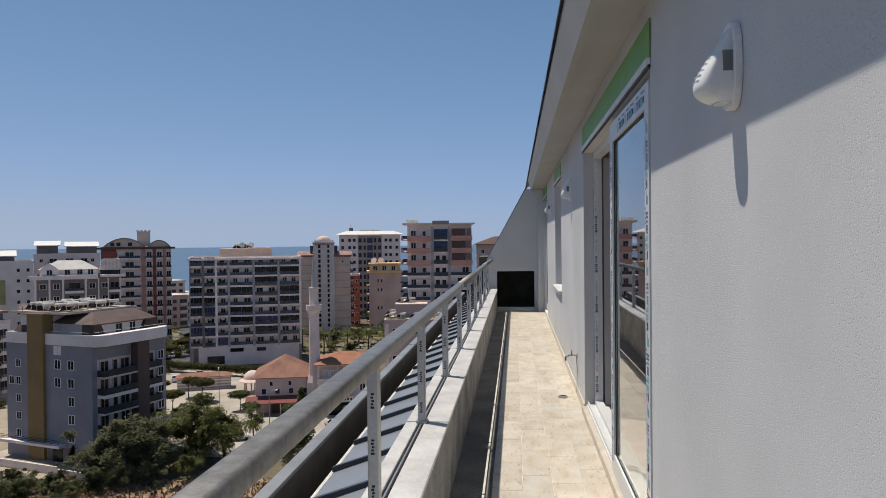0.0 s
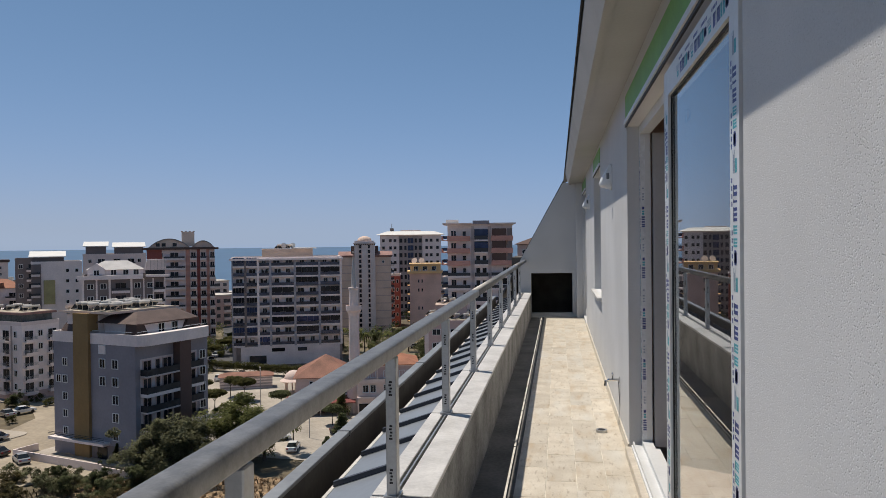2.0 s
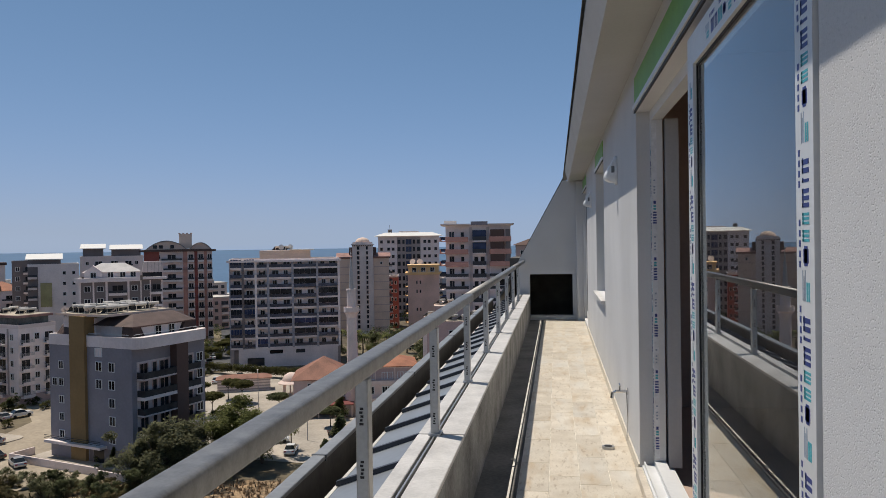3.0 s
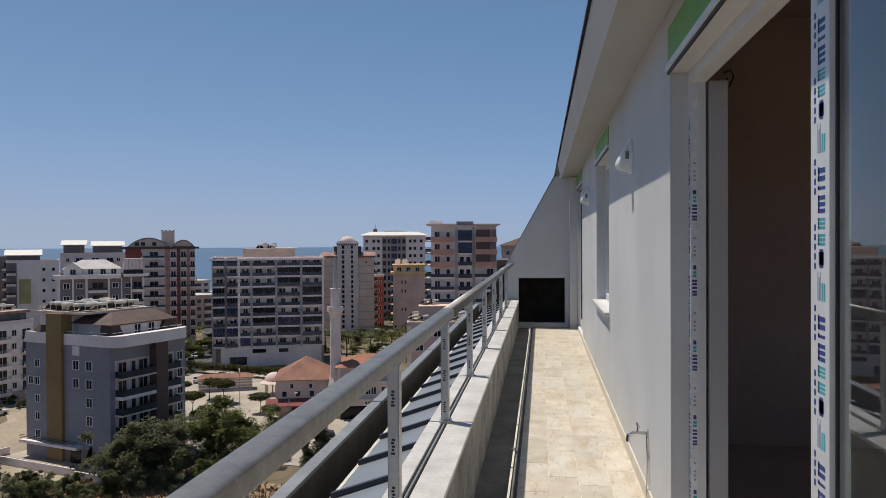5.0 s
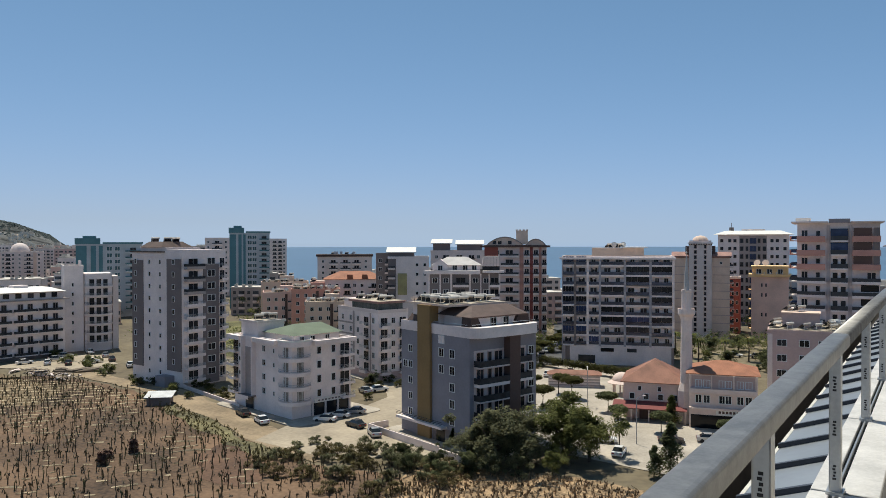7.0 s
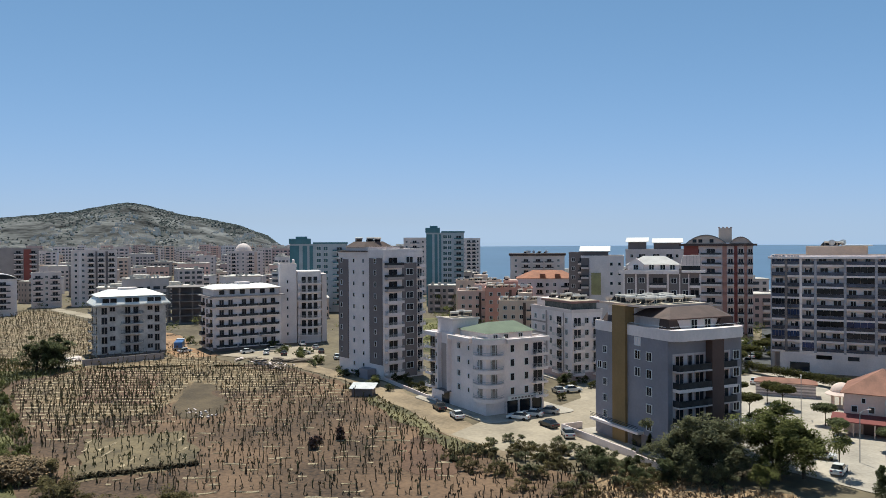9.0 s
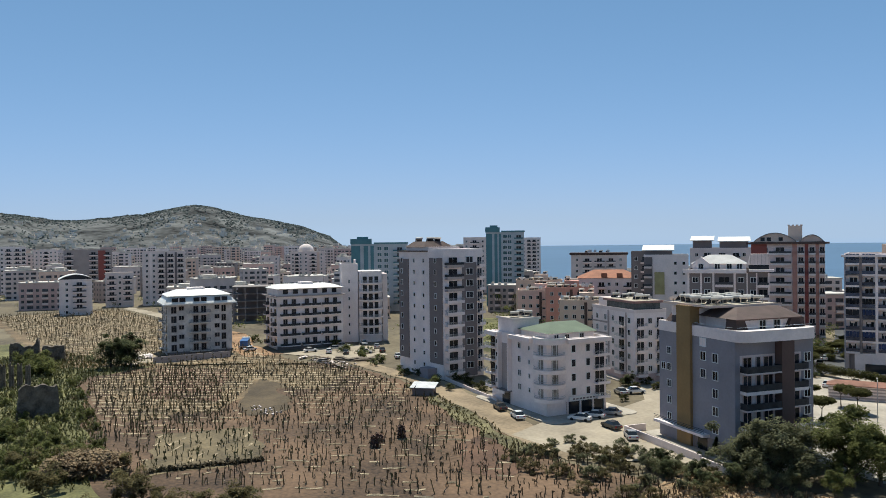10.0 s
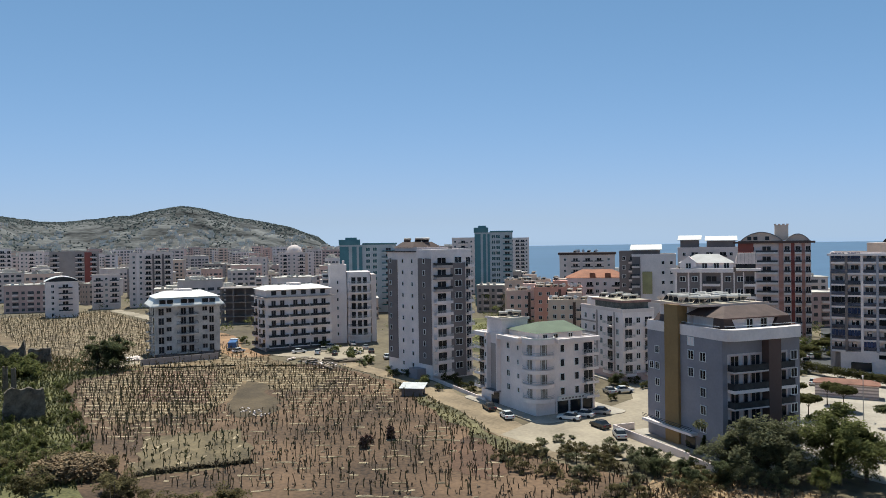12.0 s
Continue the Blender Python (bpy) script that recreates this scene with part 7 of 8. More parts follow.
# ---------- vegetation ----------
BARK = mat("bark", (0.10, 0.075, 0.055), rough=0.95, vary=0.3, scale=2.0, grain=20.0)
LEAF_DARK = mat("leaf_dark", (0.085, 0.098, 0.048), rough=0.7, vary=0.45, scale=0.8, grain=6.0, tint=(0.17, 0.185, 0.095), rand=0.15, spec=0.1)
LEAF_MID = mat("leaf_mid", (0.10, 0.116, 0.042), rough=0.7, vary=0.45, scale=0.8, grain=6.0, tint=(0.20, 0.21, 0.08), rand=0.15, spec=0.1)
LEAF_GREY = mat("leaf_greygreen", (0.115, 0.122, 0.068), rough=0.7, vary=0.45, scale=0.8, grain=6.0, tint=(0.24, 0.24, 0.14), rand=0.15, spec=0.1)
LEAF_OLIVE = mat("leaf_olive", (0.085, 0.094, 0.034), rough=0.75, vary=0.4, scale=0.8, grain=6.0, tint=(0.12, 0.115, 0.045), rand=0.15, spec=0.1)
LEAF_BROWN = mat("leaf_browning", (0.10, 0.085, 0.04), rough=0.8, vary=0.45, scale=0.8, grain=6.0, tint=(0.20, 0.17, 0.085), rand=0.2, spec=0.1)


def leafy(m, share):
    """Lets part of the light through, as thin leaves do."""
    nt = m.node_tree
    b = nt.nodes["Principled BSDF"]
    through_leaf = nt.nodes.new("ShaderNodeBsdfTranslucent")
    mix = nt.nodes.new("ShaderNodeMixShader")
    mix.inputs[0].default_value = share
    nt.links.new(b.inputs["Base Color"].links[0].from_socket, through_leaf.inputs["Color"])
    nt.links.new(b.outputs[0], mix.inputs[1])
    nt.links.new(through_leaf.outputs[0], mix.inputs[2])
    nt.links.new(mix.outputs[0], nt.nodes["Material Output"].inputs["Surface"])


for leaf_paint in (LEAF_DARK, LEAF_MID, LEAF_GREY, LEAF_OLIVE, LEAF_BROWN):
    leafy(leaf_paint, 0.55)
LEAF_GRASS = mat("grass_blade", (0.10, 0.108, 0.036), rough=0.8, vary=0.45, scale=0.3, grain=5.0, tint=(0.19, 0.175, 0.07), spec=0.1)
DRYLEAF = mat("dead_leaf", (0.11, 0.085, 0.043), rough=0.9, vary=0.45, scale=0.4, grain=4.0, tint=(0.17, 0.135, 0.07))
STALK = mat("dead_stalk", (0.105, 0.08, 0.044), rough=0.95, vary=0.4, scale=0.4, grain=4.0)
GREENSTALK = mat("green_stalk", (0.105, 0.102, 0.04), rough=0.9, vary=0.4, scale=0.4, grain=4.0)


def leaves(rng, lobes, count, size, flat=1.0):
    """Leaf clumps as small bent quads strewn through the outer part of a few lobes."""
    verts, faces = [], []
    for _ in range(count):
        cx, cy, cz, r = lobes[rng.randrange(len(lobes))]
        a, u = rng.uniform(0, 2 * math.pi), rng.uniform(-0.75, 1)
        rr = r * (rng.random() ** 0.35) * (1 + 0.25 * noise.noise(Vector((cx + math.cos(a) * 1.7, cy + math.sin(a) * 1.7, u * 2 + cz))))
        q = math.sqrt(max(0, 1 - u * u))
        c = Vector((cx + rr * q * math.cos(a), cy + rr * q * math.sin(a), cz + rr * u * flat))
        d1 = Vector((rng.uniform(-1, 1), rng.uniform(-1, 1), rng.uniform(-0.4, 0.4))).normalized()
        d2 = d1.cross(Vector((rng.uniform(-0.5, 0.5), rng.uniform(-0.5, 0.5), 1))).normalized()
        sz = size * rng.uniform(0.6, 1.4)
        n = len(verts)
        verts += [c - d1 * sz, c + d2 * sz * 0.55, c + d1 * sz + Vector((0, 0, -0.3 * sz)), c - d2 * sz * 0.55]
        faces += [(n, n + 1, n + 2), (n, n + 2, n + 3)]
    return verts, faces


def tree_parts(kind, seed):
    rng = random.Random(seed)
    if kind == "round":        # clipped street tree with a flat rounded crown
        lobes = [(rng.uniform(-1.0, 1.0), rng.uniform(-1.0, 1.0), 3.3 + rng.uniform(-0.15, 0.2), rng.uniform(1.0, 1.4)) for _ in range(9)]
        lv = leaves(rng, lobes, 4200, 0.2, 0.5)
        limbs = [([(0, 0, 0), (0.05, 0, 1.2), (0, 0.06, 2.6)], 0.11)] + [([(0, 0, 2.2), (math.cos(a) * 0.5, math.sin(a) * 0.5, 2.9), (math.cos(a) * 1.0, math.sin(a) * 1.0, 3.3)], 0.05) for a in (0.3, 2.2, 4.4)]
        return limbs, lv
    if kind == "broad":        # big leafy tree
        lobes = [(rng.gauss(0, 1.7), rng.gauss(0, 1.7), rng.uniform(1.4, 6.6), rng.uniform(0.6, 1.5)) for _ in range(30)]
        lv = leaves(rng, lobes, 7600, 0.17, 0.85)
        limbs = [([(0, 0, 0), (0.1, 0.1, 1.5), (0, 0.2, 3.6)], 0.28)] + [([(0, 0.1, 1.6 + 0.2 * i), (math.cos(i * 1.4) * 1.2, math.sin(i * 1.4) * 1.2, 3.2), (math.cos(i * 1.4) * 2.0, math.sin(i * 1.4) * 2.0, 4.8)], 0.11) for i in range(5)]
        return limbs, lv
    if kind == "tall":         # dark upright tree
        lobes = [(rng.uniform(-1.0, 1.0) * (1 - k / 11), rng.uniform(-1.0, 1.0) * (1 - k / 11), 1.6 + k * 0.62, 1.7 - k * 0.12) for k in range(10)]
        lv = leaves(rng, lobes, 3600, 0.2, 0.9)
        limbs = [([(0, 0, 0), (0.05, 0, 2), (0, 0.05, 6.6)], 0.16)]
        return limbs, lv
    if kind == "shrub":        # low scrub, several stems
        lobes = [(rng.gauss(0, 0.8), rng.gauss(0, 0.8), rng.uniform(0.4, 2.0), rng.uniform(0.3, 0.75)) for _ in range(15)]
        lv = leaves(rng, lobes, 1700, 0.13, 0.9)
        limbs = [([(rng.uniform(-0.2, 0.2), rng.uniform(-0.2, 0.2), 0), (rng.uniform(-0.7, 0.7), rng.uniform(-0.7, 0.7), 1.0), (rng.uniform(-1, 1), rng.uniform(-1, 1), 1.9)], 0.035) for _ in range(6)]
        return limbs, lv
    # palm
    verts, faces = [], []
    for k in range(22):
        a = k * 2.4
        for sgm in range(5):
            for side in (-1, 1):
                p0, p1 = sgm / 5, (sgm + 1) / 5
                n = len(verts)
                def pt(p, w):
                    d = 2.1 * p
                    return (math.cos(a) * d - math.sin(a) * w, math.sin(a) * d + math.cos(a) * w, 4.8 + 1.0 * math.sin(p * 2.6) - 1.5 * p * p * (0.4 + (k % 4) * 0.3))
                verts += [pt(p0, 0), pt(p1, 0), pt(p1, side * 0.32 * (1 - p1 * 0.8)), pt(p0, side * 0.32 * (1 - p0 * 0.8))]
                faces.append((n, n + 1, n + 2, n + 3))
    return [([(0, 0, 0), (0.1, 0, 2.4), (0, 0, 4.8)], 0.2)], (verts, faces)


def plant_tree(kind, seed, leaf, label, category="tree", name=None, group=""):
    limbs, lv = tree_parts(kind, seed)
    e = thing(name or {"shrub": "shrub", "palm": "palm_tree"}.get(kind, "tree"), label, category, group)
    data = []
    for pts, r in limbs:
        v, f = tube(pts, r, 7)
        n = len(pts)
        v = [tuple(Vector(pts[i // 7]) + (Vector(p) - Vector(pts[i // 7])) * (1 - 0.55 * (i // 7) / (n - 1))) for i, p in enumerate(v)]
        data.append((v, f))
    piece("trunk", joined(*data), BARK, e)
    piece("crown", lv, leaf, e)
    return e


def stand(proto, spots):
    """The first spot takes the tree itself, the others copies: (x, y, size, turn)."""
    for i, (x, y, sc, rz) in enumerate(spots):
        y = y or 24 + (-x - 100) * 0.17 + math.sin(x * 12.9) * 8
        ob = proto if i == 0 else copy_thing(proto, Matrix.Identity(4))
        ob.location, ob.rotation_euler, ob.scale = (x, y, GZ), (0, 0, rz), (sc, sc, sc)


rng = random.Random(11)
stand(plant_tree("round", 1, LEAF_OLIVE, "clipped street tree with a flat rounded crown", group="street trees"),
      [(-93.1, 194, 1.25, 0), (-96.3, 206, 1.25, 1), (-98.9, 218, 1.25, 2), (-70.3, 158.7, 1.15, 3), (-65.8, 155.5, 1.2, 4), (-66.6, 143.0, 1.2, 5), (-88.5, 204, 1.1, 0.5), (-104, 236, 1.2, 2.5), (-107, 250, 1.2, 0.7), (-84, 172, 0.8, 0.2), (-100, 226, 1.2, 1.2), (-77, 160, 0.9, 2)])
stand(plant_tree("round", 5, LEAF_DARK, "dark reddish street tree on the square", group="street trees"), [(-54.8, 147.7, 1.0, 0), (-49.5, 139, 0.9, 1), (-41, 137, 0.95, 2), (-30, 137.5, 0.9, 3)])
stand(plant_tree("broad", 2, LEAF_GREY, "large grey-green olive-like tree beside the blue-grey block", group="garden trees"), [(-55.5, 104.0, 1.3, 0), (-59.0, 102.5, 0.85, 1.3), (-52.5, 106.0, 1.1, 2.2), (-58.0, 104.5, 0.8, 4.0), (-50.5, 101.5, 0.5, 5.0), (-54.0, 99.5, 0.5, 0.8)])
stand(plant_tree("broad", 3, LEAF_MID, "large bright green leafy tree", group="garden trees"), [(-48.6, 113.4, 1.4, 0), (-44.9, 114.0, 1.1, 1.7), (-51.7, 117.0, 1.1, 0.9), (-46.6, 104.5, 0.5, 2.6), (-46.6, 110.2, 0.9, 3.7)])
stand(plant_tree("tall", 4, LEAF_DARK, "dark upright tree at the edge of the plot", group="garden trees"), [(-32.5, 113.6, 1.0, 0), (-34.2, 111.5, 0.6, 1.0)])
stand(plant_tree("tall", 6, LEAF_MID, "slim green tree by the mosque", group="garden trees"), [(-41.0, 143.0, 0.75, 0), (-74.3, 114.7, 0.35, 1), (-70.5, 111.5, 0.35, 0.4), (-67.0, 110.0, 0.4, 2)])
stand(plant_tree("palm", 7, LEAF_MID, "palm tree with drooping fronds", group="palms"), [(-43.0, 121.5, 0.7, 0), (-55.4, 217, 1.3, 1), (-50, 224, 1.2, 2), (-60, 228, 1.3, 3), (-45, 230, 1.2, 0.5), (-66, 232, 1.2, 1.5), (-262, 255, 1.6, 0), (-270, 250, 1.6, 1), (-255, 262, 1.6, 2)])
stand(plant_tree("broad", 9, LEAF_DARK, "dark green garden tree between the blocks", group="garden trees"), [(-48, 219, 0.7, 0), (-40, 226, 0.7, 1), (-58, 240, 0.8, 2), (-52, 250, 0.8, 0.6), (-44, 256, 0.8, 1.6), (-34, 240, 0.8, 2.4), (-64, 222, 0.6, 3.0), (-37, 215, 0.6, 0.3), (-30, 228, 0.7, 1.1), (-112, 146, 0.45, 0.2), (-220, 62, 1.3, 0.4), (-217.5, 66.5, 1.2, 1.4), (-222, 66.5, 1.25, 2), (-62, 97, 0.5, 0.3), (-65.5, 95, 0.45, 1.9), (-59, 94.5, 0.42, 3.1), (-69, 99, 0.45, 4.2), (-57, 98.5, 0.55, 5.2)])
stand(plant_tree("shrub", 12, LEAF_GREY, "scrubby grey-green bush in the field", "bush", group="field bushes"),
      [(rng.uniform(-90, -58), rng.uniform(84, 102), rng.uniform(0.3, 0.75), rng.uniform(0, 6)) for _ in range(34)] + [(-78, 101, 1.0, 0), (-73, 99.5, 1.1, 1), (-69, 96, 1.2, 2), (-72, 87, 1.0, 3), (-66, 97, 1.1, 4), (-68, 101, 0.9, 5)])
stand(plant_tree("shrub", 13, LEAF_MID, "green bush among the ruins", "bush", group="field bushes"),
      [(-138 + rng.uniform(-20, 14), 27 + rng.uniform(-9, 8), rng.uniform(0.55, 1.25), rng.uniform(0, 6)) for _ in range(34)] + [(-236 + rng.uniform(-16, 18), 46 + rng.uniform(-4, 4), rng.uniform(1.0, 1.8), rng.uniform(0, 6)) for _ in range(16)] + [(rng.uniform(-205, -118), 0, rng.uniform(0.4, 0.95), rng.uniform(0, 6)) for _ in range(50)])
stand(plant_tree("shrub", 14, LEAF_OLIVE, "yellow-green bush by the track", "bush", group="field bushes"),
      [(-131.7, 118, 0.9, 0), (-133.2, 126, 0.9, 1), (-140, 121, 1.0, 2), (-150, 121, 0.9, 3), (-158, 124, 1.0, 4), (-166, 126, 0.8, 5), (-108, 143, 0.8, 0.6), (-113, 146, 0.9, 1.2), (-128, 116, 0.7, 1), (-136, 119, 0.8, 2), (-144, 121.5, 0.8, 3), (-147, 122, 0.6, 0), (-155, 124, 0.9, 2), (-163, 126.5, 0.7, 1), (-170, 128, 0.8, 2), (-178, 130, 0.8, 0), (-124, 140, 1.2, 0), (-128, 146, 1.3, 1), (-134, 141, 1.1, 2), (-138, 152, 1.4, 3), (-122, 132, 0.9, 1), (-127, 128, 0.9, 2), (-117, 143, 0.9, 2), (-105, 147, 0.8, 1), (-110, 150, 0.9, 0), (-102, 132, 0.7, 1), (-160, 165, 1.6, 2), (-175, 172, 1.6, 1), (-185, 180, 1.6, 0), (-150, 160, 1.3, 3)])

gw = random.Random(92)
stand(plant_tree("shrub", 18, LEAF_BROWN, "dry brown and green scrub at the field edge", "bush", group="field bushes"), [(gw.uniform(-130, -84), gw.uniform(24, 44), gw.uniform(0.7, 1.7), gw.uniform(0, 6)) for _ in range(24)])
gb = random.Random(91)
stand(plant_tree("shrub", 17, LEAF_BROWN, "browning half-dry bush in the field", "bush", group="field bushes"), [(gb.uniform(-88, -56), gb.uniform(82, 101), gb.uniform(0.4, 0.95), gb.uniform(0, 6)) for _ in range(30)])
gr = random.Random(88)
spots = []
for (x0, y0), (x1, y1), k, wide in (((-134, 112), (-182, 122), 22, 2.0), ((-128, 120), (-140, 146), 14, 3.0), ((-112, 142), (-122, 172), 10, 2.0), ((-150, 142), (-172, 168), 16, 6.0), ((-186, 122), (-222, 134), 18, 4.0), ((-240, 112), (-252, 140), 12, 4.0), ((-88, 176), (-122, 250), 30, 6.0), ((-30, 205), (-80, 262), 34, 10.0)):
    for i in range(k // 2):
        q = gr.random()
        spots.append((x0 + (x1 - x0) * q + gr.uniform(-wide, wide), y0 + (y1 - y0) * q + gr.uniform(-wide, wide), gr.uniform(0.5, 1.15), gr.uniform(0, 6)))
stand(plant_tree("shrub", 15, LEAF_DARK, "dark green garden shrub beside the blocks", "bush", group="garden shrubs"), spots[::2])
stand(plant_tree("shrub", 16, LEAF_MID, "bright green garden shrub beside the blocks", "bush", group="garden shrubs"), spots[1::2])

# clipped hedge along the square
rngh = random.Random(5)
hd = thing("hedge", "long clipped dark green hedge along the square", "hedge", "", -91, 192, GZ, math.atan2(-10, 33))
piece("foliage", leaves(rngh, [(x * 0.8, rngh.uniform(-0.4, 0.4), 1.6 + 0.3 * rngh.random(), 1.3) for x in range(44)], 9000, 0.22, 1.0), LEAF_OLIVE, hd)

RIDGESTRAW = mat("ridge_straw", (0.36, 0.275, 0.165), rough=0.95, vary=0.4, scale=0.5, grain=4.0, tint=(0.44, 0.35, 0.23))
STRAWLIGHT = mat("straw_litter", (0.25, 0.185, 0.11), rough=0.95, vary=0.4, scale=0.4, grain=4.0, tint=(0.38, 0.31, 0.21))

# rows of dead banana plants
def dead_plants(name, rows, label, seed, material, leafy):
    r = random.Random(seed)
    verts, faces = [], []
    for x, y, hgt in rows:
        lean = Vector((r.gauss(0, 0.10), r.gauss(0, 0.10), 1.0))
        base = Vector((x, y, GZ + 0.05))
        top = base + lean * hgt
        w = 0.07 + 0.06 * r.random()
        n = len(verts)
        verts += [base + Vector((w, 0, 0)), base + Vector((-w / 2, w * 0.8, 0)), base + Vector((-w / 2, -w * 0.8, 0)), top + Vector((w * 0.6, 0, 0)), top + Vector((-w * 0.3, w * 0.5, 0)), top + Vector((-w * 0.3, -w * 0.5, 0))]
        faces += [(n, n + 1, n + 4, n + 3), (n + 1, n + 2, n + 5, n + 4), (n + 2, n, n + 3, n + 5), (n + 3, n + 4, n + 5)]
        for _ in range(leafy):
            a = r.uniform(0, 6.28)
            s0 = base + lean * hgt * r.uniform(0.75, 1.0)
            out = Vector((math.cos(a), math.sin(a), 0)) * r.uniform(0.12, 0.42)
            side = Vector((-math.sin(a), math.cos(a), 0)) * r.uniform(0.035, 0.09)
            mid = s0 + out * 0.6 + Vector((0, 0, r.uniform(-0.05, 0.35)))
            tip = s0 + out + Vector((0, 0, r.uniform(-0.5, 0.7)))
            n = len(verts)
            verts += [s0, mid + side, tip, mid - side]
            faces += [(n, n + 1, n + 2), (n, n + 2, n + 3)]
    ob = piece(name, (verts, faces), material)
    return tagged(ob, label, "plants", kind="stuff")


def thin(x):
    """Share of plants missing: the near end of the field is mostly cleared."""
    return max(0.0, min(0.3, (x + 160) / 90)) if x < -70 else 0.0


def sown(poly, seed, gap, across, tall, turn):
    r = random.Random(seed)
    xs, ys = [p[0] for p in poly], [p[1] for p in poly]
    cx, cy = sum(xs) / len(xs), sum(ys) / len(ys)
    reach = max(max(xs) - min(xs), max(ys) - min(ys))
    out = []
    ca, sa = math.cos(radians(turn)), math.sin(radians(turn))
    for i in range(int(-reach / gap), int(reach / gap)):
        for j in range(int(-reach / across), int(reach / across)):
            if r.random() < 0.12 or r.random() < thin(cx + i * gap * ca - j * across * sa):
                continue
            u, v = i * gap + r.gauss(0, 0.3), j * across + r.gauss(0, 0.16)
            x, y = cx + u * ca - v * sa, cy + u * sa + v * ca
            if inside(x, y, poly) and (poly is STRIPED or not inside(x, y, STRIPED)) and not inside(x, y, BARE):
                out.append((x, y, tall * r.uniform(0.45, 1.25)))
    return out


BARE = [(-156, 70), (-177, 85), (-170, 87), (-140, 76), (-141, 66.5)]
STRIPED = [(-137.7, 47), (-133.5, 63), (-111.3, 56), (-113.6, 39.5)]
FIELD_A = [(-84, 88), (-104, 91), (-131, 102), (-147, 108), (-184, 112), (-188, 106), (-215, 76), (-207, 55), (-196, 50), (-150, 42), (-118, 34), (-96, 50), (-74, 70)]
FIELD_B = [(-192, 104), (-216, 78), (-236, 54), (-418, 62), (-418, 118), (-252, 110)]
FIELD_C = [(-52, 86), (-66, 98), (-84, 89), (-74, 71), (-56, 74)]
dead_plants("dead_banana_plants", sown(FIELD_A, 21, 1.7, 3.2, 1.7, 48), "rows of dead dark banana stumps in brown soil", 1, STALK, 3)
dead_plants("drooping_leaves", sown(FIELD_A, 22, 4.2, 3.2, 1.2, 48), "withered leaves left between the stumps", 2, DRYLEAF, 4)
dead_plants("green_banana_plants", sown([(-108, 44), (-150, 45), (-196, 62), (-205, 72), (-186, 80), (-150, 66)], 23, 2.0, 2.4, 1.4, 48), "half-green banana plants in rows", 3, GREENSTALK, 4)
dead_plants("withering_plants", sown(FIELD_A, 26, 3.0, 3.2, 1.6, 48), "yellow-green withering banana shoots in rows", 6, GREENSTALK, 3)
dead_plants("low_weeds", sown(FIELD_A, 27, 1.5, 3.2, 0.35, 48), "low dry weeds over the field", 7, STRAWLIGHT, 3)
dead_plants("leafy_rows", sown(STRIPED, 28, 1.1, 2.6, 1.2, 132), "bright green banana shoots in rows on the pale plot", 8, GREENSTALK, 5)
MEADOW = [(-112, 30), (-122, 36), (-150, 42), (-198, 49), (-210, 56), (-217, 74), (-228, 66), (-262, 60), (-262, 36), (-190, 20), (-130, 10)]
BANK = [(-84, 92), (-97, 94), (-105, 98), (-131, 106), (-147, 111), (-147, 107.5), (-131, 101.5), (-104, 91), (-88, 86)]
CUTPLOT = [(-18, 80), (-26, 102), (-40, 105), (-54, 102), (-64, 99), (-60, 80), (-34, 66)]
dead_plants("straw_tufts", sown(CUTPLOT, 36, 0.8, 0.9, 0.3, 33), "reddish straw tufts on the cleared plot", 14, CLEARED, 5)
dead_plants("broken_stumps", sown(CUTPLOT, 37, 3.6, 3.8, 0.9, 12), "broken dark stumps left on the cleared plot", 15, STALK, 3)
dead_plants("bank_weeds", sown(BANK, 35, 0.9, 1.0, 0.28, 15), "brown and olive weeds on the bank of the track", 13, LEAF_BROWN, 5)
dead_plants("green_tufts", sown(MEADOW, 29, 0.9, 1.0, 0.45, 20), "green grass tufts and weeds among the ruins", 9, LEAF_GRASS, 5)
dead_plants("grey_tufts", sown(MEADOW, 30, 2.0, 2.2, 0.9, 70), "grey-green tall weeds among the ruins", 10, LEAF_GREY, 6)
dead_plants("dry_crop", sown(FIELD_B, 24, 2.2, 2.6, 1.7, 60), "straw-brown dry crop on the far field", 4, DRYLEAF, 4)
dead_plants("dry_weeds", sown(FIELD_C, 25, 1.3, 1.5, 1.0, 30), "dry weeds and stalks by the garden trees", 5, STALK, 3)


# straw ridges and litter between the rows


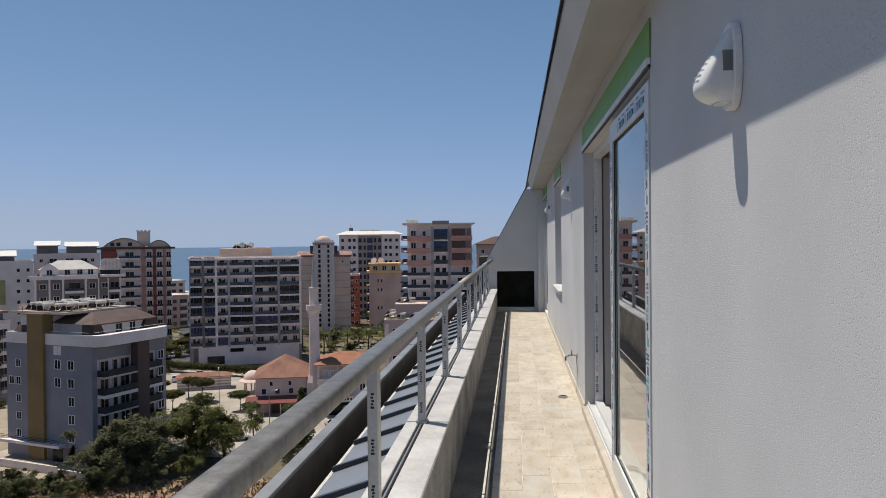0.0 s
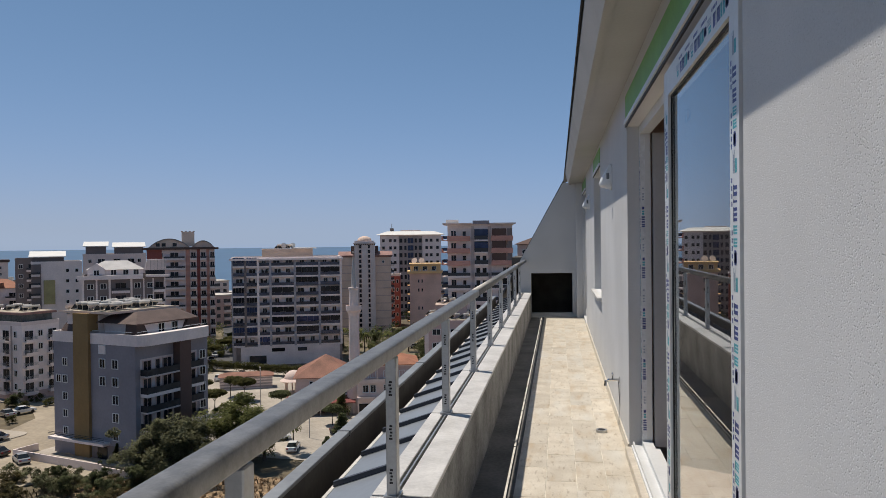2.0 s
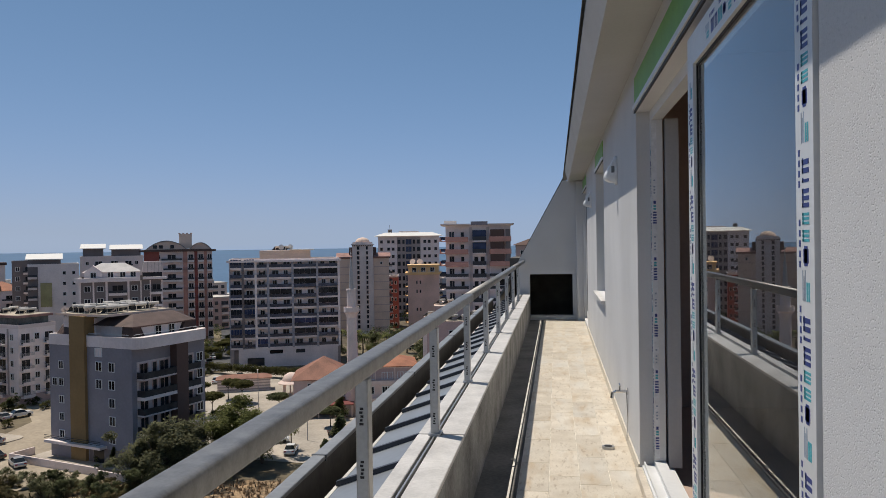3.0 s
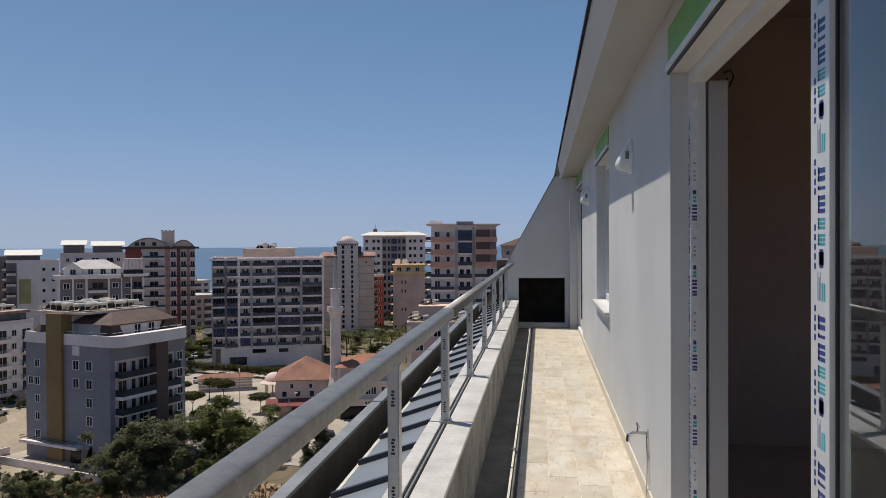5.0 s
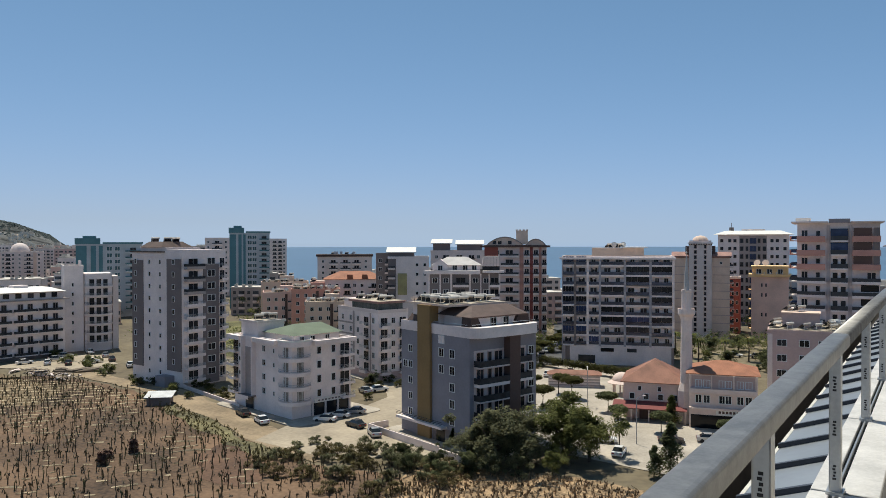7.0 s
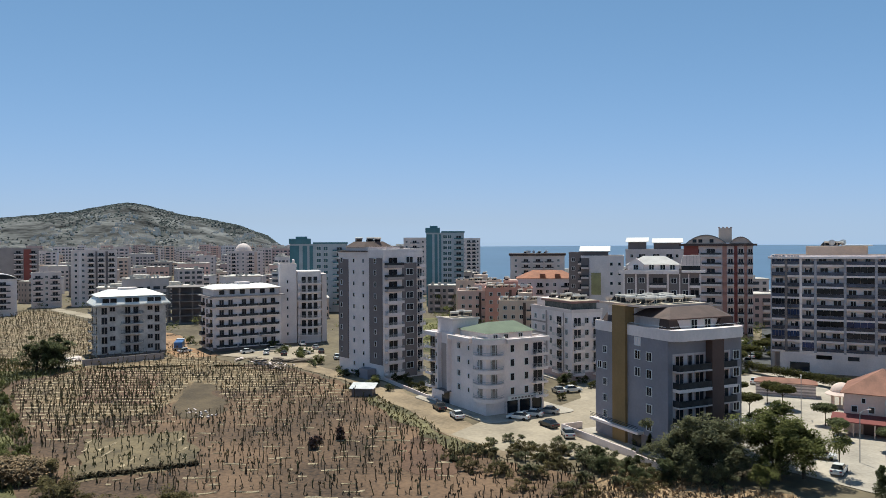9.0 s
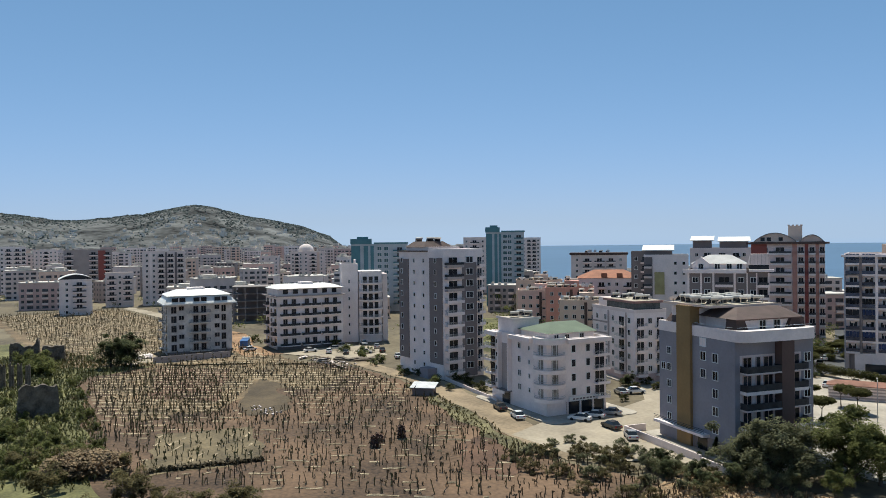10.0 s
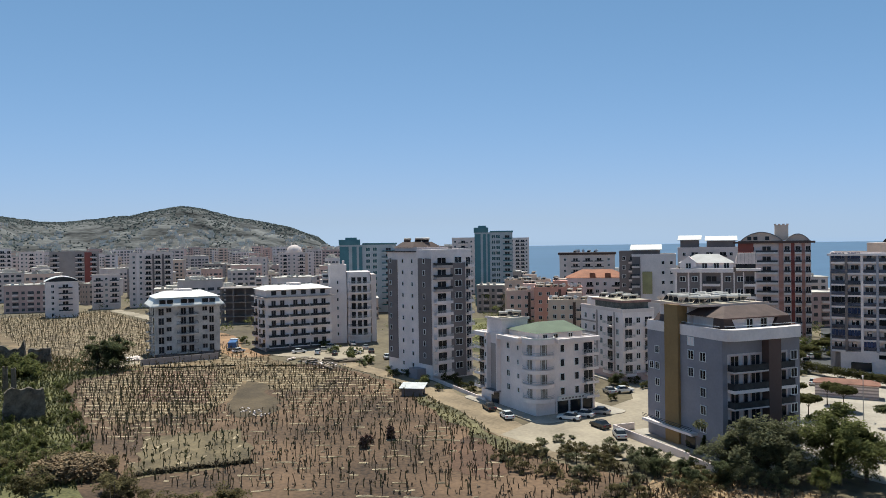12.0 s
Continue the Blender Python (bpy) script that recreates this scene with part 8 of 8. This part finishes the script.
def ridges(poly, seed, across, turn, wide, share):
    """Low wandering ridges of straw along the crop rows, broken here and there."""
    r = random.Random(seed)
    xs, ys = [p[0] for p in poly], [p[1] for p in poly]
    cx, cy = sum(xs) / len(xs), sum(ys) / len(ys)
    reach = max(max(xs) - min(xs), max(ys) - min(ys))
    ca, sa = math.cos(radians(turn)), math.sin(radians(turn))
    verts, faces = [], []
    for j in range(int(-reach / across), int(reach / across)):
        u, last = -reach, None
        while u < reach:
            v = (j + 0.5) * across + 1.1 * noise.noise(Vector((u * 0.2, j * 3.3, seed))) + r.gauss(0, 0.05)
            x, y = cx + u * ca - v * sa, cy + u * sa + v * ca
            if r.random() < share * (1 - 1.6 * thin(x)) and inside(x, y, poly) and (poly is STRIPED or not inside(x, y, STRIPED)) and not inside(x, y, BARE):
                w = wide * r.uniform(0.45, 1.2) * (1 - 1.5 * thin(x))
                n = len(verts)
                for dv, dz in ((-w, 0.05), (r.uniform(-0.3, 0.3) * w, r.uniform(0.1, 0.26)), (w, 0.05)):
                    verts.append((x - dv * sa, y + dv * ca, GZ + 0.06 + dz))
                if last is not None:
                    faces += [(last, n, n + 1, last + 1), (last + 1, n + 1, n + 2, last + 2)]
                last = n
            else:
                last = None
            u += r.uniform(0.7, 1.5)
    return verts, faces


tagged(piece("straw_ridges", ridges(FIELD_A, 31, 3.2, 48, 0.42, 0.96), RIDGESTRAW), "broken pale straw ridges between the banana rows", "straw", kind="stuff")
tagged(piece("straw_ridges", ridges(STRIPED, 33, 2.6, 132, 0.5, 0.95), RIDGESTRAW), "pale straw bands between the green rows", "straw", kind="stuff")
tagged(piece("straw_ridges", ridges(FIELD_B, 32, 3.4, 60, 0.4, 0.92), RIDGESTRAW), "straw ridges on the far field", "straw", kind="stuff")
r = random.Random(41)
bits = []
for _ in range(520):
    x, y = r.uniform(-64, -24), r.uniform(66, 105)
    a, ln = r.uniform(0, 6.28), 0.25 + 2.2 * r.random() ** 3
    dx, dy = math.cos(a) * ln, math.sin(a) * ln
    px, py = -math.sin(a) * 0.045, math.cos(a) * 0.045
    z = GZ + 0.14
    bits.append(([(x - px, y - py, z), (x + dx - px, y + dy - py, z + 0.1), (x + dx + px, y + dy + py, z + 0.1), (x + px, y + py, z), (x, y, z + 0.16), (x + dx, y + dy, z + 0.24)], [(0, 1, 5, 4), (4, 5, 2, 3), (0, 4, 3), (1, 2, 5)]))
tagged(piece("cut_stalks", joined(*bits), STRAWLIGHT), "cut stalks strewn over the cleared plot", "stalks", kind="stuff")

lr = random.Random(61)
litter = [(lr.uniform(-149, -139), lr.uniform(69, 73), lr.uniform(0.2, 0.7)) for _ in range(26)] + [(lr.uniform(-196, -180), lr.uniform(109, 116), lr.uniform(0.3, 1.1)) for _ in range(40)]
tagged(piece("litter", box_data([(x, x + w, y, y + w * 0.5, GZ + 0.12, GZ + 0.12 + w * 0.35) for x, y, w in litter]), OFFWHITE), "pale litter and broken boards on the field", "litter", kind="stuff")

# trees filling the far town
fr = random.Random(51)
lob = []
for _ in range(900):
    az = fr.uniform(92, 174)
    rad = fr.uniform(240, 1300) if az > 138 else fr.uniform(235, 430)
    x, y = rad * math.cos(radians(az)), rad * math.sin(radians(az))
    if y < 120 and x > -440 or y < 70 or y > 395 and az < 138:
        continue
    hgt = fr.uniform(2.5, 5.0)
    for _q in range(4):
        lob.append((x + fr.uniform(-2, 2), y + fr.uniform(-2, 2), GZ + hgt * fr.uniform(0.4, 0.9), fr.uniform(1.2, 2.2)))
tagged(piece("far_trees", leaves(fr, lob, 52000, 0.42, 0.9), LEAF_MID), "green trees between the distant blocks", "trees", kind="stuff")


# ---------- cars ----------
TYRE = mat("tyre", (0.02, 0.02, 0.02), rough=0.9, vary=0.2)
CARGLASS = mat("car_glass", (0.02, 0.025, 0.03), rough=0.08, vary=0.1)
LAMPRED = mat("tail_lamp", (0.3, 0.02, 0.02), rough=0.3, vary=0.1)
PAINTS = [mat("car_white", (0.72, 0.72, 0.72), rough=0.25, vary=0.04), mat("car_silver", (0.42, 0.42, 0.43), rough=0.3, metal=0.4, vary=0.06), mat("car_dark", (0.05, 0.045, 0.042), rough=0.25, vary=0.1), mat("car_red", (0.3, 0.03, 0.03), rough=0.25, vary=0.1)]
NAMES = ["white", "silver-grey", "dark", "red"]


def car(x, y, ang, paint):
    e = thing("car", NAMES[paint] + " parked saloon car on the street", "car", "parked cars", x, y, GZ + 0.14, radians(ang))
    prof = [(-2.1, 0.35), (2.1, 0.35), (2.12, 0.62), (1.95, 0.82), (1.05, 0.93), (-1.45, 0.95), (-2.05, 0.9), (-2.15, 0.6)]
    body = piece("body", shared(("car_body", paint), lambda: extrude_y(prof, -0.85, 0.85)), PAINTS[paint], e)
    cab = [(1.05, 0.931), (0.35, 1.42), (-1.0, 1.45), (-1.6, 0.951)]
    piece("cabin_glass", shared(("cabin_glass",), lambda: ([(px, sd * (0.8 if i in (0, 3) else 0.62), pz) for sd in (-1, 1) for i, (px, pz) in enumerate(cab)], [(0, 1, 2, 3), (7, 6, 5, 4), (0, 4, 5, 1), (2, 6, 7, 3), (3, 7, 4, 0)])), CARGLASS, e)
    piece("roof_panel", shared(("roof_panel", paint), lambda: box_data([(-1.0, 0.35, -0.63, 0.63, 1.425, 1.47)])), PAINTS[paint], e)
    for wx in (-1.3, 1.35):
        for wy in (-0.78, 0.78):
            wv, wf = lathe([(0.31, -0.1), (0.31, 0.1)], 12)
            piece("wheel", shared(("wheel",), lambda: ([(a, c, b) for a, b, c in wv], wf)), TYRE, e, loc=(wx, wy, 0.31))
    for wy in (-0.6, 0.6):
        piece("headlight", shared(("headlight",), lambda: box_data([(2.05, 2.13, -0.18, 0.18, 0.6, 0.74)])), FRAMEWHITE, e, loc=(0, wy, 0))
        piece("tail_light", shared(("tail_light",), lambda: box_data([(-2.17, -2.08, -0.16, 0.16, 0.66, 0.82)])), LAMPRED, e, loc=(0, wy, 0))
    return e


for x, y, a, p in ((-112.8, 106.9, 156, 2), (-105.2, 104.4, 154, 0), (-96.3, 111.8, 205, 0), (-96.2, 115.6, 205, 0), (-95.6, 119.6, 205, 1), (-88.6, 111.4, 165, 2), (-82.0, 108.4, 140, 1), (-226.0, 105.0, 100, 0), (-232.0, 106.2, 60, 1), (-205.0, 121.0, 150, 0), (-209.5, 126.0, 60, 1), (-200.0, 124.0, 150, 2), (-197.0, 129.0, 60, 0), (-213.0, 131.0, 60, 1), (-211.0, 118.0, 80, 0),
                   (-42.3, 119.6, 100, 0), (-32.3, 135.2, 20, 1), (-57.5, 139.0, 60, 2), (-182.7, 131.0, 150, 0), (-174.5, 133.0, 150, 0), (-204.4, 138.0, 150, 1), (-214.5, 139.5, 160, 0), (-196.0, 134.5, 150, 2), (-190.0, 140.0, 60, 1), (-160.0, 134.0, 140, 1),
                   (-100.0, 215.0, 110, 0), (-101.5, 222.0, 110, 2), (-104.0, 230.0, 110, 1), (-111.0, 245.0, 110, 0), (-105.0, 214.0, 290, 3), (-109.0, 228.0, 290, 1), (-97.0, 206.0, 110, 1), (-89.5, 170.0, 20, 1), (-105.5, 140.0, 60, 0), (-107.0, 137.0, 150, 1), (-84.0, 160.0, 40, 0),
                   (-145.0, 143.0, 60, 0), (-141.0, 146.0, 60, 1), (-150.0, 150.0, 150, 2), (-50.0, 236.0, 10, 0), (-47.0, 125.5, 20, 0), (-37.5, 131.0, 20, 2), (-26.0, 134.0, 14, 1), (-72.0, 172.5, 110, 0), (-78.5, 184.0, 110, 2), (-82.0, 178.0, 110, 0), (-44.0, 237.0, 10, 1), (-38.0, 238.0, 10, 0), (-56.0, 210.0, 10, 2), (-47.0, 212.0, 10, 0)):
    car(x, y, a, p)

# ---------- field hut, stumps, ruins, walls, street lamps ----------
HUTROOF = mat("hut_sheet", (0.60, 0.60, 0.60), rough=0.5, vary=0.15, scale=0.6, grain=4)
hut = thing("field_hut", "small hut with a pale sheet roof at the field edge", "hut", "", -136.2, 102.4, GZ, radians(40))
boxes("wall", [(0, 4.6, 0, 3.2, 0, 1.7)], DARKGREY, hut)
piece("roof", ([(-0.5, -0.5, 1.75), (5.1, -0.5, 1.75), (5.1, 3.7, 2.35), (-0.5, 3.7, 2.35), (-0.5, -0.5, 1.85), (5.1, -0.5, 1.85), (5.1, 3.7, 2.45), (-0.5, 3.7, 2.45)], [(3, 2, 1, 0), (4, 5, 6, 7), (0, 1, 5, 4), (1, 2, 6, 5), (2, 3, 7, 6), (3, 0, 4, 7)]), HUTROOF, hut)
RUIN = mat("ruin_stone", (0.155, 0.122, 0.092), rough=0.95, vary=0.4, scale=0.6, grain=3.0, bump=0.8, bump_scale=3.0)
EARTH = mat("dark_earth", (0.05, 0.035, 0.028), rough=0.95, vary=0.4, scale=0.6, grain=3.0)


def lump(name, label, x, y, w, d, hgt, material, seed, category, ang=0.0, rough=0.42):
    """A broken block of masonry or earth with an uneven outline."""
    nx, nz = 10, 6
    verts, faces = [], []
    for side in (-1, 1):
        for k in range(nz + 1):
            for i in range(nx + 1):
                u, v = i / nx - 0.5, k / nz
                q = noise.noise(Vector((u * 4 + seed, v * 4, side * 0.7)))
                top = hgt * (0.72 + rough * noise.noise(Vector((u * 3 + seed * 3.1, 0.3, 0))))
                verts.append((u * w * (1 - 0.12 * v) + 0.06 * w * q, side * d / 2 * (1 - 0.3 * v) + 0.15 * d * q, v * top))
    n = (nx + 1) * (nz + 1)
    for k in range(nz):
        for i in range(nx):
            a = k * (nx + 1) + i
            faces += [(a, a + 1, a + nx + 2, a + nx + 1), (n + a, n + a + nx + 1, n + a + nx + 2, n + a + 1)]
    for i in range(nx):
        a = nz * (nx + 1) + i
        faces.append((a, a + 1, n + a + 1, n + a))
    for k in range(nz):
        a, b = k * (nx + 1), k * (nx + 1) + nx
        faces += [(a, a + nx + 1, n + a + nx + 1, n + a), (b, n + b, n + b + nx + 1, b + nx + 1)]
    ob = piece(name, (verts, faces), material, loc=(x, y, GZ), rz=ang)
    return tagged(ob, label, category, "ruins" if name == "ruin_wall" else "")


lump("ruin_wall", "weathered stone ruin wall with a low gap among green bushes", -168.5, 34.8, 7.6, 1.8, 8.6, RUIN, 1, "ruin", 1.45, 0.16)
for k, tall in enumerate((7.6, 8.2, 8.0, 7.0)):
    lump("ruin_pillar", "weathered stone pillar, one of a row in the bushes", -205.5, 34.2 + k * 1.75, 1.15, 1.2, tall, RUIN, 20 + k, "ruin", 1.35, 0.15)
lump("ruin_wall", "broken stone ruin with a raised end beyond the bushes", -250, 46.4, 8.0, 3.0, 8.6, RUIN, 3, "ruin", 1.3, 0.6)
lump("ruin_wall", "rounded stone ruin beyond the bushes", -247, 53.4, 6.4, 3.0, 6.0, RUIN, 4, "ruin", 1.3, 0.1)
EARTHCLOD = mat("root_earth", (0.17, 0.10, 0.075), rough=0.95, vary=0.45, scale=0.8, grain=4.0)


gbk = random.Random(14)
MOUNDSTRAW = mat("brown_straw", (0.15, 0.102, 0.058), rough=0.95, vary=0.5, scale=0.5, grain=4.0, tint=(0.25, 0.175, 0.10))


def heap(name, label, category, x, y, lobes, count, size, material, seed):
    """A ragged heap of clods, roots or straw."""
    rr = random.Random(seed)
    ob = piece(name, leaves(rr, lobes, count, size, 0.9), material, loc=(x, y, GZ + 0.1), rz=0.9)
    return tagged(ob, label, category)


for hx, hy, hh, sd in ((-106, 72.8, 1.9, 5), (-107.8, 79.4, 2.2, 6), (-108.6, 75.4, 0.9, 7)):
    heap("root_mound", "ragged dark heap of roots and earth in the field", "mound", hx, hy, [(0.25 * math.cos(i * 2.1), 0.35 * math.sin(i * 1.7), 0.3 + hh * 0.75 * i / 7, 0.75 - 0.04 * i) for i in range(8)], 700, 0.22, EARTHCLOD, sd)
heap("straw_mound", "rounded heap of dry straw at the edge of the field", "mound", -122, 32.5, [(rx * 1.25, ry * 1.1, 0.5 + 1.1 * (1 - (rx * rx + ry * ry) / 25), 1.7) for rx in range(-4, 5) for ry in range(-3, 4) if rx * rx / 16 + ry * ry / 9 < 1.1], 9000, 0.26, MOUNDSTRAW, 8)
heap("brush_bank", "low bank of dark brush across the field", "bank", -113.2, 47.5, [(i * 0.55 - 8, gbk.uniform(-0.4, 0.4), 0.2, gbk.uniform(0.35, 0.75)) for i in range(30)], 2600, 0.22, STALK, 12).rotation_euler = (0, 0, 1.25)
lump("debris_mound", "rubble heap beside the new building", -234, 73, 9, 5, 1.8, OFFWHITE, 9, "rubble", 1.2)
lump("debris_mound", "planks and rubble at the end of the track", -187, 119, 12, 4, 1.6, RUIN, 10, "rubble", 0.9)
TIMBER = mat("grey_timber", (0.32, 0.25, 0.19), rough=0.9, vary=0.4, scale=0.6, grain=5.0, rand=0.3)
br = random.Random(71)
for bx, by, n in ((-196, 112, 9), (-190, 111, 12), (-183, 110.5, 10), (-178, 109.5, 8), (-201, 110, 7)):
    e = thing("board_pile", "pile of old grey boards and sheets at the field head", "boards", "board piles", bx, by, GZ, br.uniform(0, 3))
    for q in range(n):
        ob = boxes("board", [(-1.8, 1.8, -0.25, 0.25, 0, 0.08)], OFFWHITE if q % 4 == 0 else TIMBER, e, loc=(br.uniform(-1, 1), br.uniform(-1, 1), 0.1 + 0.14 * q))
        ob.rotation_euler = (br.uniform(-0.25, 0.25), br.uniform(-0.15, 0.15), br.uniform(-0.7, 0.7))
tagged(boxes("site_wall", [(0, 22, -0.2, 0, 0, 1.9)], MIDGREY, loc=(-220.8, 73.6, GZ), rz=radians(84)), "low grey block wall before the new building", "wall", kind="structure")
tagged(boxes("kerb_wall", [(0, 46, -0.25, 0, 0, 0.8)], OFFWHITE, loc=(-119, 111.5, GZ), rz=radians(164)), "low pale wall along the dirt track", "wall", kind="structure")
truck = thing("truck", "blue and white lorry parked by the building site", "truck", "", -237.0, 108.5, GZ + 0.13, radians(150))
boxes("cab", [(0, 2.2, -1.2, 1.2, 0.5, 2.9)], PAINTS[0], truck)
boxes("load_bed", [(-6.5, -0.1, -1.25, 1.25, 0.9, 2.6)], mat("truck_blue", (0.05, 0.14, 0.35), rough=0.4, vary=0.12), truck)
for wx in (-5.4, -4.2, 1.1):
    for wy in (-1.1, 1.1):
        piece("wheel", shared(("wheel",), lambda: None), TYRE, truck, loc=(wx, wy, 0.45)).scale = (1.4, 1.4, 1.4)
POLE = mat("lamp_pole", (0.35, 0.35, 0.36), rough=0.5, metal=0.4, vary=0.1)


def street_lamp(x, y, ang):
    e = thing("street_lamp", "slim grey street lamp with a single arm", "street lamp", "street lamps", x, y, GZ, ang)
    piece("pole", shared(("lamp_pole",), lambda: tube([(0, 0, 0), (0, 0, 4), (0, 0, 7.6)], 0.07, 7)), POLE, e)
    piece("arm", shared(("lamp_arm",), lambda: tube([(0, 0, 7.5), (0.6, 0, 7.9), (1.3, 0, 8.0)], 0.045, 6)), POLE, e)
    piece("lamp_head", shared(("lamp_head",), lambda: box_data([(1.2, 1.8, -0.14, 0.14, 7.92, 8.06)])), OFFWHITE, e)


for x, y, a in ((-42.2, 127.5, 1.0), (-60.0, 150.0, 2.0), (-88.0, 131.0, 0.4), (-104.0, 160.0, 3.0), (-92.0, 190.0, 1.2), (-152.0, 128.0, 4.0)):
    street_lamp(x, y, a)
